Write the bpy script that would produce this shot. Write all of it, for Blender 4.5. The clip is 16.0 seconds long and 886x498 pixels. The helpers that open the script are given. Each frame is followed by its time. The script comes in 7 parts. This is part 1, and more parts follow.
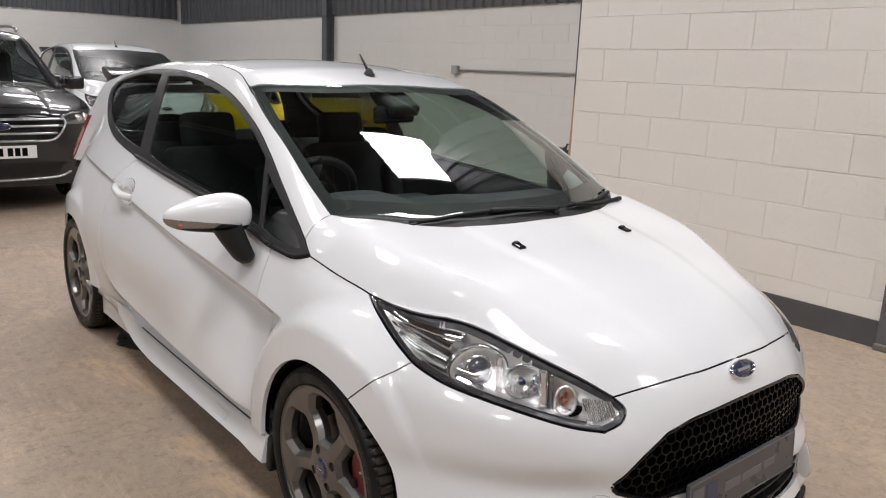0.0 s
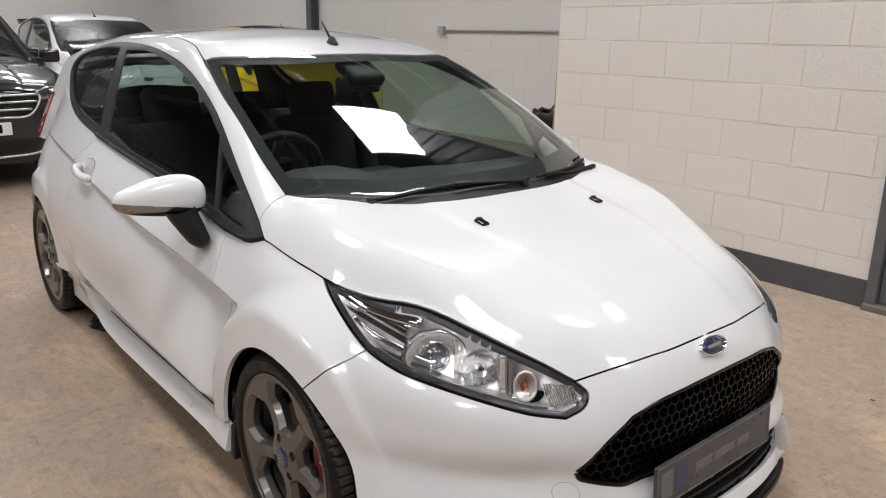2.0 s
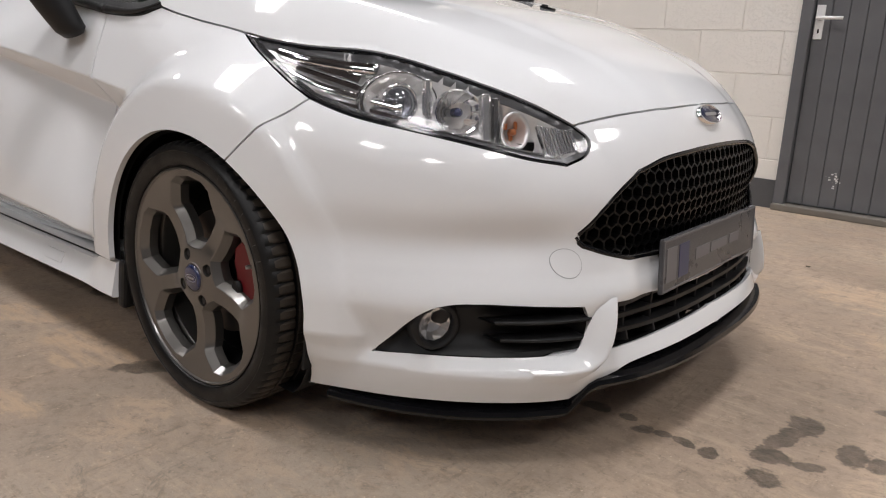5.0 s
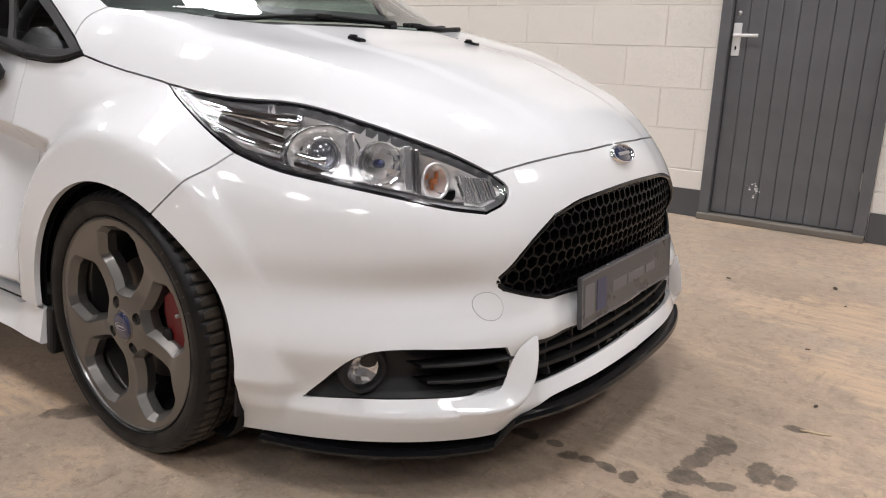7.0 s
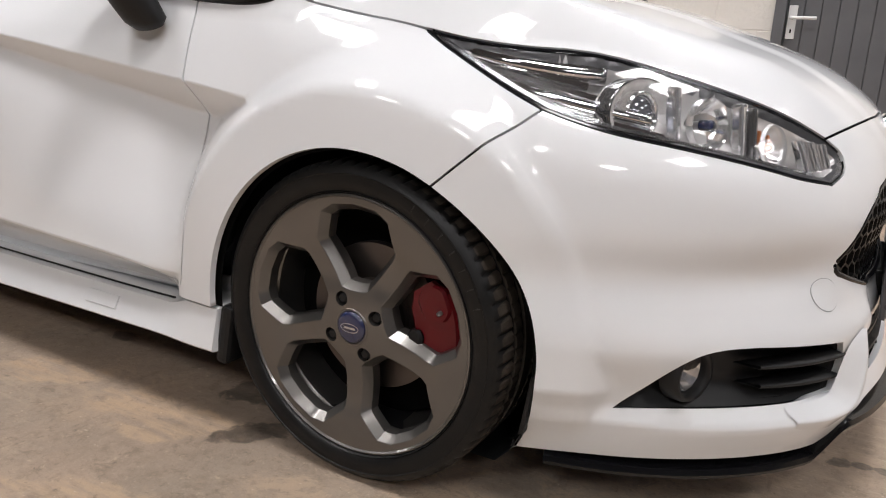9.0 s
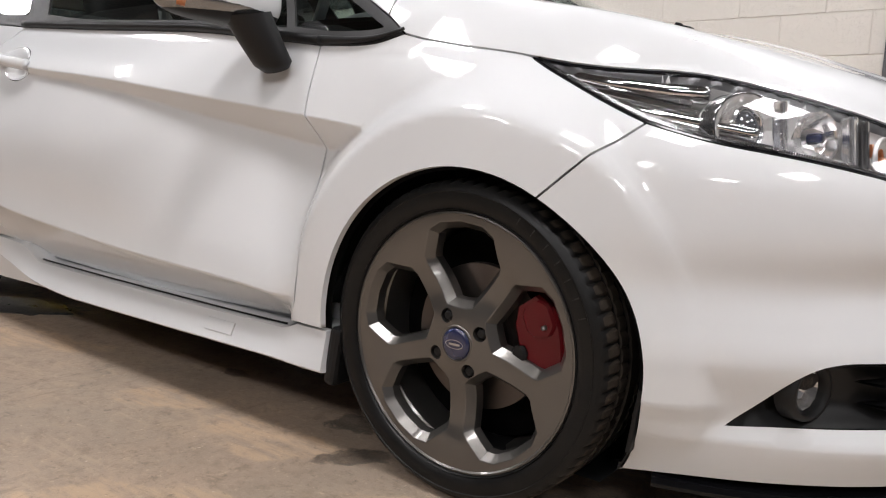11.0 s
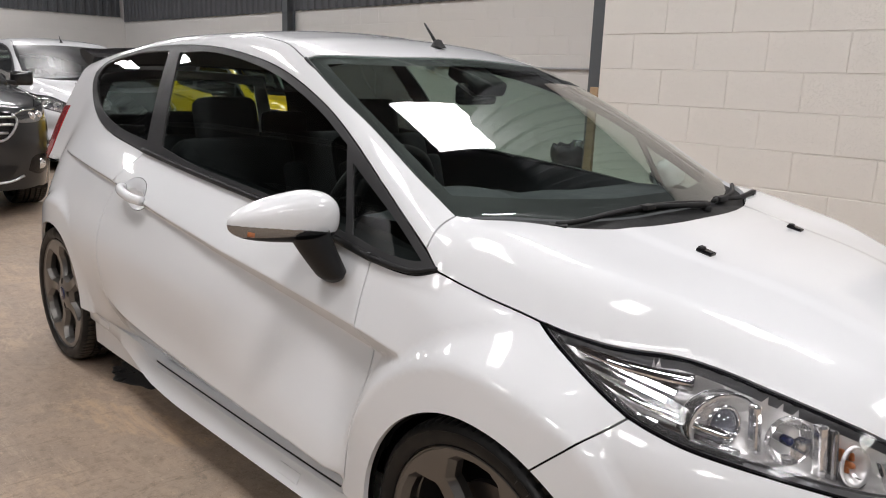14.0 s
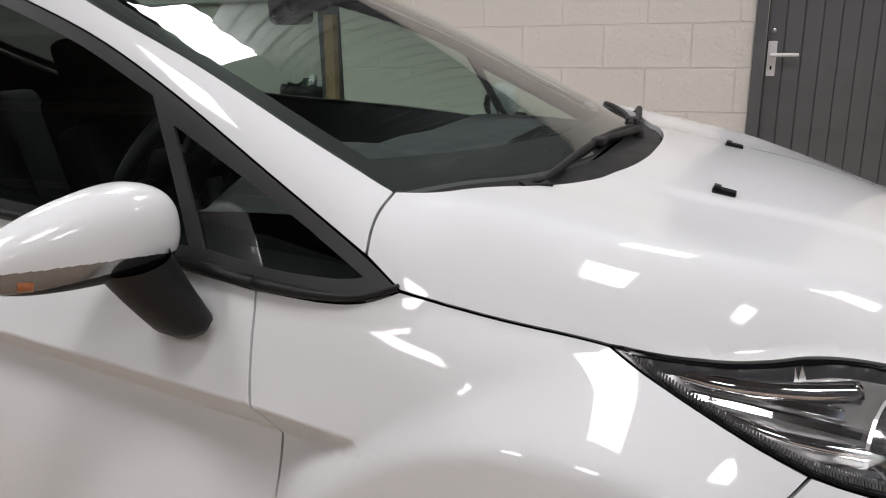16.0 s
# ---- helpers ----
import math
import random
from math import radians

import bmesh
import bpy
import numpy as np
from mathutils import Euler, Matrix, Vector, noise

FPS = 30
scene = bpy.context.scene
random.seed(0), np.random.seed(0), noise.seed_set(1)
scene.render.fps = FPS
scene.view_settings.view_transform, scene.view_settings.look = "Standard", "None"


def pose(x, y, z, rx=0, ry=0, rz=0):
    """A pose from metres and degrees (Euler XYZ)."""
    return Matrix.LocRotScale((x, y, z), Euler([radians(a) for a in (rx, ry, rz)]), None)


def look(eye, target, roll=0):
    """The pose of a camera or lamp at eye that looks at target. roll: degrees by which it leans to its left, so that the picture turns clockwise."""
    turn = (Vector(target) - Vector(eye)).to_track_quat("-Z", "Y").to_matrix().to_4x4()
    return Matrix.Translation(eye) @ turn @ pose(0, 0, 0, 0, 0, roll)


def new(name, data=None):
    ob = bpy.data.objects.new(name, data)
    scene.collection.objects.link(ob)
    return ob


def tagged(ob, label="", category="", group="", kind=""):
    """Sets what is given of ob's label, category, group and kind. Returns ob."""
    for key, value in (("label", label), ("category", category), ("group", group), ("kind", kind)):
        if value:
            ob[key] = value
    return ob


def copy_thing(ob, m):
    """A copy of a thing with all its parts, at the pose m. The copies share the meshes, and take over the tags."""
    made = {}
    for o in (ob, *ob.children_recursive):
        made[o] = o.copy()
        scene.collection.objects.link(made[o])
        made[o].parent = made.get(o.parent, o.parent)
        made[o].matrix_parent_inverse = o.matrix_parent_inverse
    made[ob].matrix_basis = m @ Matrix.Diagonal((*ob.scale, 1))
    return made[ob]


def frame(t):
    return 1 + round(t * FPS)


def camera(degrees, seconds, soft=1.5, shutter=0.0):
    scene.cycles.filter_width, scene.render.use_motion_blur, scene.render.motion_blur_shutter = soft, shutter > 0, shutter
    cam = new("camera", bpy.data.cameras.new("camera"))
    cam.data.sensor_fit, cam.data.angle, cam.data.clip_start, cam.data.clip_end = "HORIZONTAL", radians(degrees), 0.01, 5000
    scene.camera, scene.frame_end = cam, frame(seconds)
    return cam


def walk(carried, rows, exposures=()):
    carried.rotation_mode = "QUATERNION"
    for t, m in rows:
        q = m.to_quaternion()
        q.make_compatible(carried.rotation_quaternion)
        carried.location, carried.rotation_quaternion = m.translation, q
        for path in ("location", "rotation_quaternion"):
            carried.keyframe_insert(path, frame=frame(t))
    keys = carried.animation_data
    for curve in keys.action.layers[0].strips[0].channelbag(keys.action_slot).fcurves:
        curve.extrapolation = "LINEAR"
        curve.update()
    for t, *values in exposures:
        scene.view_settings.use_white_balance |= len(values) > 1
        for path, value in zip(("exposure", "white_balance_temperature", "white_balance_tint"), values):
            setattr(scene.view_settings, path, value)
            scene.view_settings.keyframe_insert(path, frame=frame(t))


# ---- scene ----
cam = camera(60.6, 16.0, soft=1.1)
PATH = [
    (0, (1.7, -1.825, 1.405), (0.205, -0.576, 0.951), 2.4),
    (0.5, (1.719, -1.81, 1.44), (0.214, -0.6, 0.92), 2.1),
    (1, (1.716, -1.77, 1.443), (0.213, -0.568, 0.899), 1.5),
    (1.5, (1.687, -1.691, 1.424), (0.202, -0.472, 0.87), 1.1),
    (2, (1.694, -1.676, 1.432), (0.221, -0.44, 0.881), 0.8),
    (2.5, (1.69, -1.662, 1.423), (0.235, -0.404, 0.875), 0.5),
    (3, (1.65, -1.659, 1.397), (0.23, -0.363, 0.846), 0.5),
    (3.5, (1.501, -1.685, 1.257), (0.14, -0.327, 0.706), 1.2),
    (4, (1.445, -1.699, 0.942), (0.15, -0.274, 0.401), 2.3),
    (4.2, (1.426, -1.692, 0.87), (0.155, -0.252, 0.315), 2.5),
    (6.3, (1.412, -1.673, 0.783), (0.23, -0.123, 0.334), 1.5),
    (6.5, (1.43, -1.673, 0.816), (0.264, -0.117, 0.349), 1.5),
    (7, (1.459, -1.676, 0.907), (0.337, -0.103, 0.388), 1.8),
    (7.5, (1.359, -1.705, 0.95), (0.328, -0.093, 0.366), 2.5),
    (8, (1.168, -1.752, 0.967), (0.185, -0.117, 0.366), 2.5),
    (8.5, (0.921, -1.787, 0.882), (-0.042, -0.133, 0.3), 2.0),
    (9, (0.749, -1.842, 0.788), (-0.193, -0.157, 0.267), 2.8),
    (9.2, (0.751, -1.9, 0.799), (-0.207, -0.216, 0.303), 1.7),
    (11.3, (0.778, -1.905, 0.657), (-0.457, -0.358, 0.375), 2.4),
    (11.5, (0.795, -1.911, 0.678), (-0.486, -0.403, 0.382), 2.4),
    (12, (0.825, -1.939, 0.657), (-0.55, -0.519, 0.353), 2.6),
    (12.5, (0.834, -1.947, 0.664), (-0.594, -0.588, 0.322), 2.8),
    (13, (0.828, -1.903, 0.934), (-0.602, -0.564, 0.533), 3.1),
    (13.3, (0.881, -1.849, 1.105), (-0.569, -0.535, 0.693), 2.4),
    (13.5, (0.914, -1.874, 1.23), (-0.515, -0.539, 0.812), 3.0),
    (14, (0.956, -1.86, 1.276), (-0.441, -0.497, 0.839), 2.2),
    (14.5, (0.8, -1.786, 1.248), (-0.498, -0.335, 0.791), 1.0),
    (15, (0.576, -1.682, 1.258), (-0.557, -0.106, 0.774), -0.3),
    (15.5, (0.343, -1.637, 1.241), (-0.588, 0.054, 0.718), -1.4),
    (16, (0.199, -1.577, 1.197), (-0.529, 0.195, 0.623), -1.3),
]
EXPOSURES = ((0, .04), (3.5, .02), (7, .26), (9, .30), (12.5, .33), (13.5, .15), (14.5, -.05), (16, -.18))
walk(cam, [(t, look(eye, target, roll)) for t, eye, target, roll in PATH], EXPOSURES)

# ---- light: daylight through the translucent roof sheets ----
world = bpy.data.worlds.new("world")
world.use_nodes = True
scene.world = world
_sky = world.node_tree.nodes.new("ShaderNodeTexSky")
_sky.sky_type, _sky.sun_disc, _sky.sun_elevation, _sky.sun_rotation = "NISHITA", False, radians(45), radians(120)
world.node_tree.nodes["Background"].inputs["Strength"].default_value = 0.08
world.node_tree.links.new(_sky.outputs[0], world.node_tree.nodes["Background"].inputs["Color"])
ROOFLIGHT = 22.0   # glow of the translucent roof sheets

# ---- materials ----
def mat(name, color=(.5, .5, .5), rough=.5, metal=0.0, coat=0.0, spec=.5):
    m = bpy.data.materials.new(name)
    m.use_nodes = True
    b = m.node_tree.nodes["Principled BSDF"]
    b.inputs["Base Color"].default_value = (*color, 1)
    b.inputs["Roughness"].default_value = rough
    b.inputs["Metallic"].default_value = metal
    b.inputs["Coat Weight"].default_value = coat
    b.inputs["Coat Roughness"].default_value = .02
    b.inputs["Specular IOR Level"].default_value = spec
    return m


class Nodes:
    """Short hand for a material's nodes."""
    def __init__(self, m):
        self.t = m.node_tree
        self.b = self.t.nodes["Principled BSDF"]
        self.co = self.t.nodes.new("ShaderNodeTexCoord").outputs["Object"]

    def add(self, kind, **ins):
        n = self.t.nodes.new(kind)
        for k, v in ins.items():
            self.put(n.inputs[k.replace("_", " ")], v)
        return n

    def put(self, sock, v):
        if isinstance(v, bpy.types.NodeSocket):
            self.t.links.new(v, sock)
        else:
            sock.default_value = v

    def noise(self, scale, detail=4, rough=.55, vec=None, dist=0.0):
        return self.add("ShaderNodeTexNoise", Vector=vec or self.co, Scale=scale, Detail=detail, Roughness=rough, Distortion=dist).outputs["Fac"]

    def ramp(self, fac, *stops):
        n = self.add("ShaderNodeValToRGB", Fac=fac)
        e = n.color_ramp.elements
        while len(e) < len(stops):
            e.new(.5)
        for el, (p, c) in zip(e, stops):
            el.position = p
            el.color = (c, c, c, 1) if isinstance(c, (int, float)) else (*c, 1)
        return n.outputs["Color"]

    def mix(self, fac, a, b, kind="MIX"):
        n = self.t.nodes.new("ShaderNodeMix")
        n.data_type, n.blend_type = "RGBA", kind
        for s, v in ((n.inputs[0], fac), (n.inputs[6], a), (n.inputs[7], b)):
            if isinstance(v, tuple):
                v = (*v, 1)
            self.put(s, v)
        return n.outputs[2]

    def math(self, op, a, b=0.0):
        n = self.t.nodes.new("ShaderNodeMath")
        n.operation = op
        self.put(n.inputs[0], a)
        self.put(n.inputs[1], b)
        return n.outputs[0]

    def scaled(self, x, y, z, rot=(0, 0, 0)):
        return self.add("ShaderNodeMapping", Vector=self.co, Scale=(x, y, z), Rotation=rot).outputs[0]

    def color(self, v):
        self.put(self.b.inputs["Base Color"], v)

    def rough(self, v):
        self.put(self.b.inputs["Roughness"], v)

    def bump(self, h, dist=.002, strength=.6):
        n = self.add("ShaderNodeBump", Height=h, Distance=dist, Strength=strength)
        self.put(self.b.inputs["Normal"], n.outputs[0])


def paint(name, color, rough=.32):
    m = mat(name, color, rough, coat=1.0, spec=.08)
    n = Nodes(m)
    dust = n.noise(3.0, 5)
    n.color(n.mix(n.ramp(dust, (.3, 0.0), (.8, .35)), color, tuple(c * .93 for c in color)))
    n.put(n.b.inputs["Coat Roughness"], n.math("MULTIPLY", n.noise(40, 3), .05))
    n.bump(n.noise(900, 2), .0002, .05)
    return m


def plastic(name, color, rough, grain=700, depth=.0004):
    m = mat(name, color, rough)
    n = Nodes(m)
    n.color(n.mix(n.noise(6, 5), tuple(c * .8 for c in color), tuple(min(1, c * 1.25) for c in color)))
    n.rough(n.ramp(n.noise(12, 4), (.3, rough * .85), (.75, min(1, rough * 1.15))))
    n.b.inputs["Specular IOR Level"].default_value = .35
    n.bump(n.noise(grain, 3), depth, .5)
    return m


WHITE = paint("white_paint", (.80, .812, .822))
GALV = plastic("galvanised_steel", (.33, .34, .35), .45, 90, .0004)
PLASTIC = plastic("black_plastic", (.009, .009, .0095), .5)
GRILLE = plastic("grille_black", (.003, .003, .003), .35, 60, .0003)
GRILLE.node_tree.nodes["Principled BSDF"].inputs["Specular IOR Level"].default_value = .18
TRIM = plastic("dark_trim", (.036, .036, .037), .42)
GLOSS = plastic("gloss_black", (.006, .006, .007), .12, 60, .0003)
# black that stands in for shade behind openings; also keyhole and plate print
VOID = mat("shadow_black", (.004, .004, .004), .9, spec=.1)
CHROME = mat("chrome", (.85, .85, .85), .06, 1.0)
SATIN = mat("satin_metal", (.55, .55, .56), .28, 1.0)
REFLECTOR = mat("lamp_reflector", (.88, .88, .88), .10, .85)
LAMPBOWL = mat("lamp_bowl", (.88, .87, .86), .27, .65)
LAMPDARK = mat("lamp_bezel", (.30, .30, .30), .14, .85)
SMOKED = mat("smoked_plastic", (.045, .045, .047), .30)
AMBER = mat("amber_bulb", (.40, .13, .04), .3, coat=.4)
REDLENS = mat("red_lens", (.30, .006, .008), .12, coat=1.0)
RED = mat("caliper_red", (.130, .003, .007), .34, spec=.4)
BLUE = mat("badge_blue", (.013, .02, .07), .25, coat=1.0)
STEEL = mat("brake_steel", (.15, .13, .12), .45, 1.0)
PLATE = plastic("plate_grey", (.075, .075, .08), .3)
PLATEINK = mat("plate_grey_print", (.15, .15, .16), .4)
PLATEBLUE = mat("plate_blue_print", (.045, .055, .12), .4)
FABRIC = plastic("seat_fabric", (.013, .0135, .015), .85, 500, .001)
DASH = plastic("dashboard_plastic", (.055, .058, .062), .6, 400, .0008)
LINER = plastic("headlining", (.14, .14, .135), .9, 500, .001)

_n = Nodes(LAMPBOWL)
_n.bump(_n.noise(9, 1, .3), .010, .10)     # pressed, wavy chrome

ALLOY = mat("alloy_gunmetal", (.15, .143, .134), .32, .80, coat=.5)
_n = Nodes(ALLOY)
_n.color(_n.mix(_n.noise(9, 5), (.145, .138, .129), (.178, .170, .158)))
_n.bump(_n.noise(1200, 2), .0001, .1)

RUBBER = mat("tyre_rubber", (.012, .012, .012), .62, spec=.3)
_n = Nodes(RUBBER)
_p = _n.t.nodes.new("ShaderNodeSeparateXYZ")
_n.put(_p.inputs[0], _n.co)
_rad = _n.math("SQRT", _n.math("ADD", _n.math("MULTIPLY", _p.outputs[0], _p.outputs[0]), _n.math("MULTIPLY", _p.outputs[2], _p.outputs[2])))
_worn = _n.math("MULTIPLY", _n.math("GREATER_THAN", _rad, .2935), _n.ramp(_n.noise(16, 5), (.3, .35), (.7, 1.0)))
_n.color(_n.mix(_worn, _n.mix(_n.ramp(_n.noise(7, 6), (.35, 0.0), (.75, 1.0)), (.004, .004, .0042), (.010, .0098, .0094)), (.058, .047, .037)))   # dusty tread
_n.rough(_n.ramp(_n.noise(20, 4), (.3, .32), (.7, .58)))
_n.bump(_n.noise(300, 4), .0006, .5)


def glass(name, tint, f0=.05, gloss_rough=0.0):
    """A thin pane: tinted see-through with a mirror gloss that grows to the edges."""
    m = bpy.data.materials.new(name)
    m.use_nodes = True
    t = m.node_tree
    t.nodes.clear()
    out, mixer = t.nodes.new("ShaderNodeOutputMaterial"), t.nodes.new("ShaderNodeMixShader")
    clear, gloss, edge = t.nodes.new("ShaderNodeBsdfTransparent"), t.nodes.new("ShaderNodeBsdfGlossy"), t.nodes.new("ShaderNodeLayerWeight")
    power, scale = t.nodes.new("ShaderNodeMath"), t.nodes.new("ShaderNodeMath")
    power.operation, scale.operation = "POWER", "MULTIPLY_ADD"
    edge.inputs["Blend"].default_value = .5
    power.inputs[1].default_value = 4.5
    scale.inputs[1].default_value, scale.inputs[2].default_value = 1 - f0, f0
    t.links.new(edge.outputs["Facing"], power.inputs[0])
    t.links.new(power.outputs[0], scale.inputs[0])
    clear.inputs[0].default_value = (*tint, 1)
    gloss.inputs["Roughness"].default_value = gloss_rough
    gloss.inputs["Color"].default_value = (1, 1, 1, 1)
    t.links.new(scale.outputs[0], mixer.inputs[0])
    t.links.new(clear.outputs[0], mixer.inputs[1])
    t.links.new(gloss.outputs[0], mixer.inputs[2])
    t.links.new(mixer.outputs[0], out.inputs[0])
    return m


SCREEN = glass("windscreen_glass", (.68, .79, .74), .06)
SIDEGLASS = glass("side_glass", (.54, .63, .59), .06)
PRIVACY = glass("privacy_glass", (.16, .17, .17), .06)
LENS = glass("lamp_lens", (.95, .95, .96), .022)
BULB = glass("projector_lens", (.55, .57, .62), .15)

FLOOR = mat("concrete_floor", (.3, .25, .2), .6)
_n = Nodes(FLOOR)
_big = _n.noise(.5, 6, .62, dist=.6)
_mid = _n.noise(2.4, 8, .70, dist=1.2)
_grain = _n.noise(26, 7, .72)
_streak = _n.noise(2.6, 10, .80, _n.scaled(.8, 1.3, 1, (0, 0, radians(24))), .5)
_c = _n.mix(_n.ramp(_mid, (.32, 0.0), (.66, 1.0)), (.295, .240, .194), (.400, .325, .260))
_c = _n.mix(_n.ramp(_big, (.44, 0.0), (.62, .7)), _c, (.350, .315, .268))
_c = _n.mix(_n.ramp(_streak, (.52, 0.0), (.60, .40)), _c, (.45, .360, .275))
_c = _n.mix(_n.ramp(_n.noise(3.6, 10, .82, _n.scaled(.8, 1.3, 1, (0, 0, radians(-15))), .5), (.54, 0.0), (.66, .55)), _c, (.235, .198, .160))
_c = _n.mix(_n.ramp(_n.noise(14, 10, .86, dist=.3), (.53, 0.0), (.60, .65)), _c, (.21, .172, .135))
_c = _n.mix(_n.ramp(_grain, (.34, .55), (.50, 0.0)), _c, (.23, .190, .150))
_c = _n.mix(_n.ramp(_n.noise(34, 8, .85), (.58, 0.0), (.63, .7)), _c, (.55, .45, .345))
_c = _n.mix(_n.ramp(_n.noise(90, 6, .85), (.58, 0.0), (.66, .65)), _c, (.60, .50, .395))
_c = _n.mix(_n.ramp(_n.noise(150, 5, .8), (.57, 0.0), (.68, .55)), _c, (.155, .125, .097))
# flaked ochre topcoat in worn areas, grey bare concrete between
_flake = _n.ramp(_n.noise(8, 12, .88, _n.scaled(.8, 1.5, 1, (0, 0, radians(24))), .8), (.50, 0.0), (.535, .75))
_worn = _n.ramp(_n.noise(1.1, 5, .6, dist=.4), (.46, 0.0), (.58, 1.0))
_c = _n.mix(_n.math("MULTIPLY", _flake, _worn), _c, (.475, .378, .285))
_bare = _n.ramp(_n.noise(5, 12, .86, dist=.6), (.56, 0.0), (.60, .7))
_c = _n.mix(_n.math("MULTIPLY", _bare, _n.ramp(_big, (.40, 0.0), (.55, 1.0))), _c, (.185, .165, .142))
_scratch = _n.ramp(_n.noise(6, 8, .7, _n.scaled(.25, 9.0, 1, (0, 0, radians(35)))), (.63, 0.0), (.67, .5))
_c = _n.mix(_n.math("MULTIPLY", _scratch, _n.ramp(_n.noise(1.4, 3), (.48, 0.0), (.6, 1.0))), _c, (0.566, 0.459, 0.345))


def _spot(cx, cy, rx, ry, turn, ragged=.55, freq=9.0):
    """0 outside, 1 inside a ragged ellipse on the floor."""
    mp = _n.add("ShaderNodeMapping", Vector=_n.co, Location=(-cx, -cy, 0))
    rt = _n.add("ShaderNodeMapping", Vector=mp.outputs[0], Rotation=(0, 0, radians(-turn)), Scale=(1, 1, 0))
    sc = _n.add("ShaderNodeMapping", Vector=rt.outputs[0], Scale=(1 / rx, 1 / ry, 0))
    ln = _n.t.nodes.new("ShaderNodeVectorMath")
    ln.operation = "LENGTH"
    _n.put(ln.inputs[0], sc.outputs[0])
    edge = _n.math("ADD", ln.outputs["Value"], _n.math("MULTIPLY", _n.math("SUBTRACT", _n.noise(freq, 6, .7), .5), ragged * 3.0))
    return _n.ramp(edge, (.80, 1.0), (1.0, 0.0))


# pale scraped patches beside the car, then damp spots before it
for _cx, _cy, _rx, _ry, _a in ((-1.68, -.86, .36, .10, 20), (-.86, -.87, .15, .07, 20), (-.48, -.86, .20, .09, 10), (-.42, -1.22, .24, .10, 30), (1.5, .6, .5, .2, -30), (1.3, 1.3, .6, .25, 10)):
    _m = _n.math("MULTIPLY", _spot(_cx, _cy, _rx, _ry, _a, .7, 7.0), _n.ramp(_n.noise(9, 8, .75, _n.scaled(.5, 3.0, 1, (0, 0, radians(-20)))), (.40, 0.0), (.58, .85)))
    _c = _n.mix(_m, _c, (0.500, 0.385, 0.272))
# fine, hard-edged scuffs: pale dust in the brushed grain, dark grit, thin scrapes both ways
_brush = _n.noise(9, 9, .78, _n.scaled(.35, 4.5, 1, (0, 0, radians(28))), .4)
_c = _n.mix(_n.math("MULTIPLY", _n.ramp(_brush, (.545, 0.0), (.575, .42)), _n.ramp(_n.noise(1.7, 4, .6, dist=.5), (.45, .10), (.60, .9))), _c, (.50, .415, .325))
_brush2 = _n.noise(11, 9, .80, _n.scaled(4.0, .45, 1, (0, 0, radians(14))), .4)
_c = _n.mix(_n.math("MULTIPLY", _n.ramp(_brush2, (.565, 0.0), (.600, .50)), _n.ramp(_n.noise(2.1, 4, .6, dist=.5), (.46, .05), (.60, .9))), _c, (.170, .145, .118))
_c = _n.mix(_n.ramp(_n.noise(46, 9, .88, dist=.5), (.585, 0.0), (.600, .6)), _c, (.140, .118, .096))
_grit = _n.ramp(_n.noise(75, 2, .5), (.72, 0.0), (.735, .6))
_c = _n.mix(_grit, _c, (.64, .55, .45))
_damp = None
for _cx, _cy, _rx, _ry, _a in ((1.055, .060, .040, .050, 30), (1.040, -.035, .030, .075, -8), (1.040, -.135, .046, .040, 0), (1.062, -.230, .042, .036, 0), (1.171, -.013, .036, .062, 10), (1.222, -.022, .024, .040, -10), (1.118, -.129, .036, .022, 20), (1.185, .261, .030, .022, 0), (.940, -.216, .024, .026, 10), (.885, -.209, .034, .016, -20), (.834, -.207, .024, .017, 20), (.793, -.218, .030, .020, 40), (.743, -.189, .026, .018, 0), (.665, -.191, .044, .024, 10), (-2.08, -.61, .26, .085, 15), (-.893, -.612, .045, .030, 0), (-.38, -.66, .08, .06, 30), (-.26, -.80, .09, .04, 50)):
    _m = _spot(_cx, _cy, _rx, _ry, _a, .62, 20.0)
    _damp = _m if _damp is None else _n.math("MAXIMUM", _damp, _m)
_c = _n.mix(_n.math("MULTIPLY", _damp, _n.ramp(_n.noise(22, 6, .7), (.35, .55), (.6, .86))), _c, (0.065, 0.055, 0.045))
_c = _n.mix(1.0, _c, (1.05, .985, .925), "MULTIPLY")     # ochre dust over all
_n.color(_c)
_n.rough(_n.math("SUBTRACT", _n.ramp(_mid, (.3, .44), (.7, .70)), _n.math("MULTIPLY", _damp, .15)))
_n.bump(_n.mix(.5, _n.mix(.4, _grain, _brush), _n.noise(110, 6, .7)), .0035, .85)


def block_paint(name, color):
    m = mat(name, color, .55)
    n = Nodes(m)
    info = n.add("ShaderNodeObjectInfo").outputs["Random"]
    speck = n.noise(1.3, 5)
    c = n.mix(n.ramp(speck, (.3, 0.0), (.75, .6)), color, tuple(v * .93 for v in color))
    c = n.mix(n.math("MULTIPLY", info, .35), c, tuple(v * .94 for v in color))
    c = n.mix(n.ramp(n.noise(14, 6, .75), (.62, 0.0), (.78, .35)), c, tuple(v * .80 for v in color))
    n.color(c)
    pits = n.ramp(n.noise(120, 4, .7), (.30, 0.0), (.48, 1.0))
    n.bump(n.mix(.45, pits, n.noise(38, 6, .65)), .006, .75)
    return m


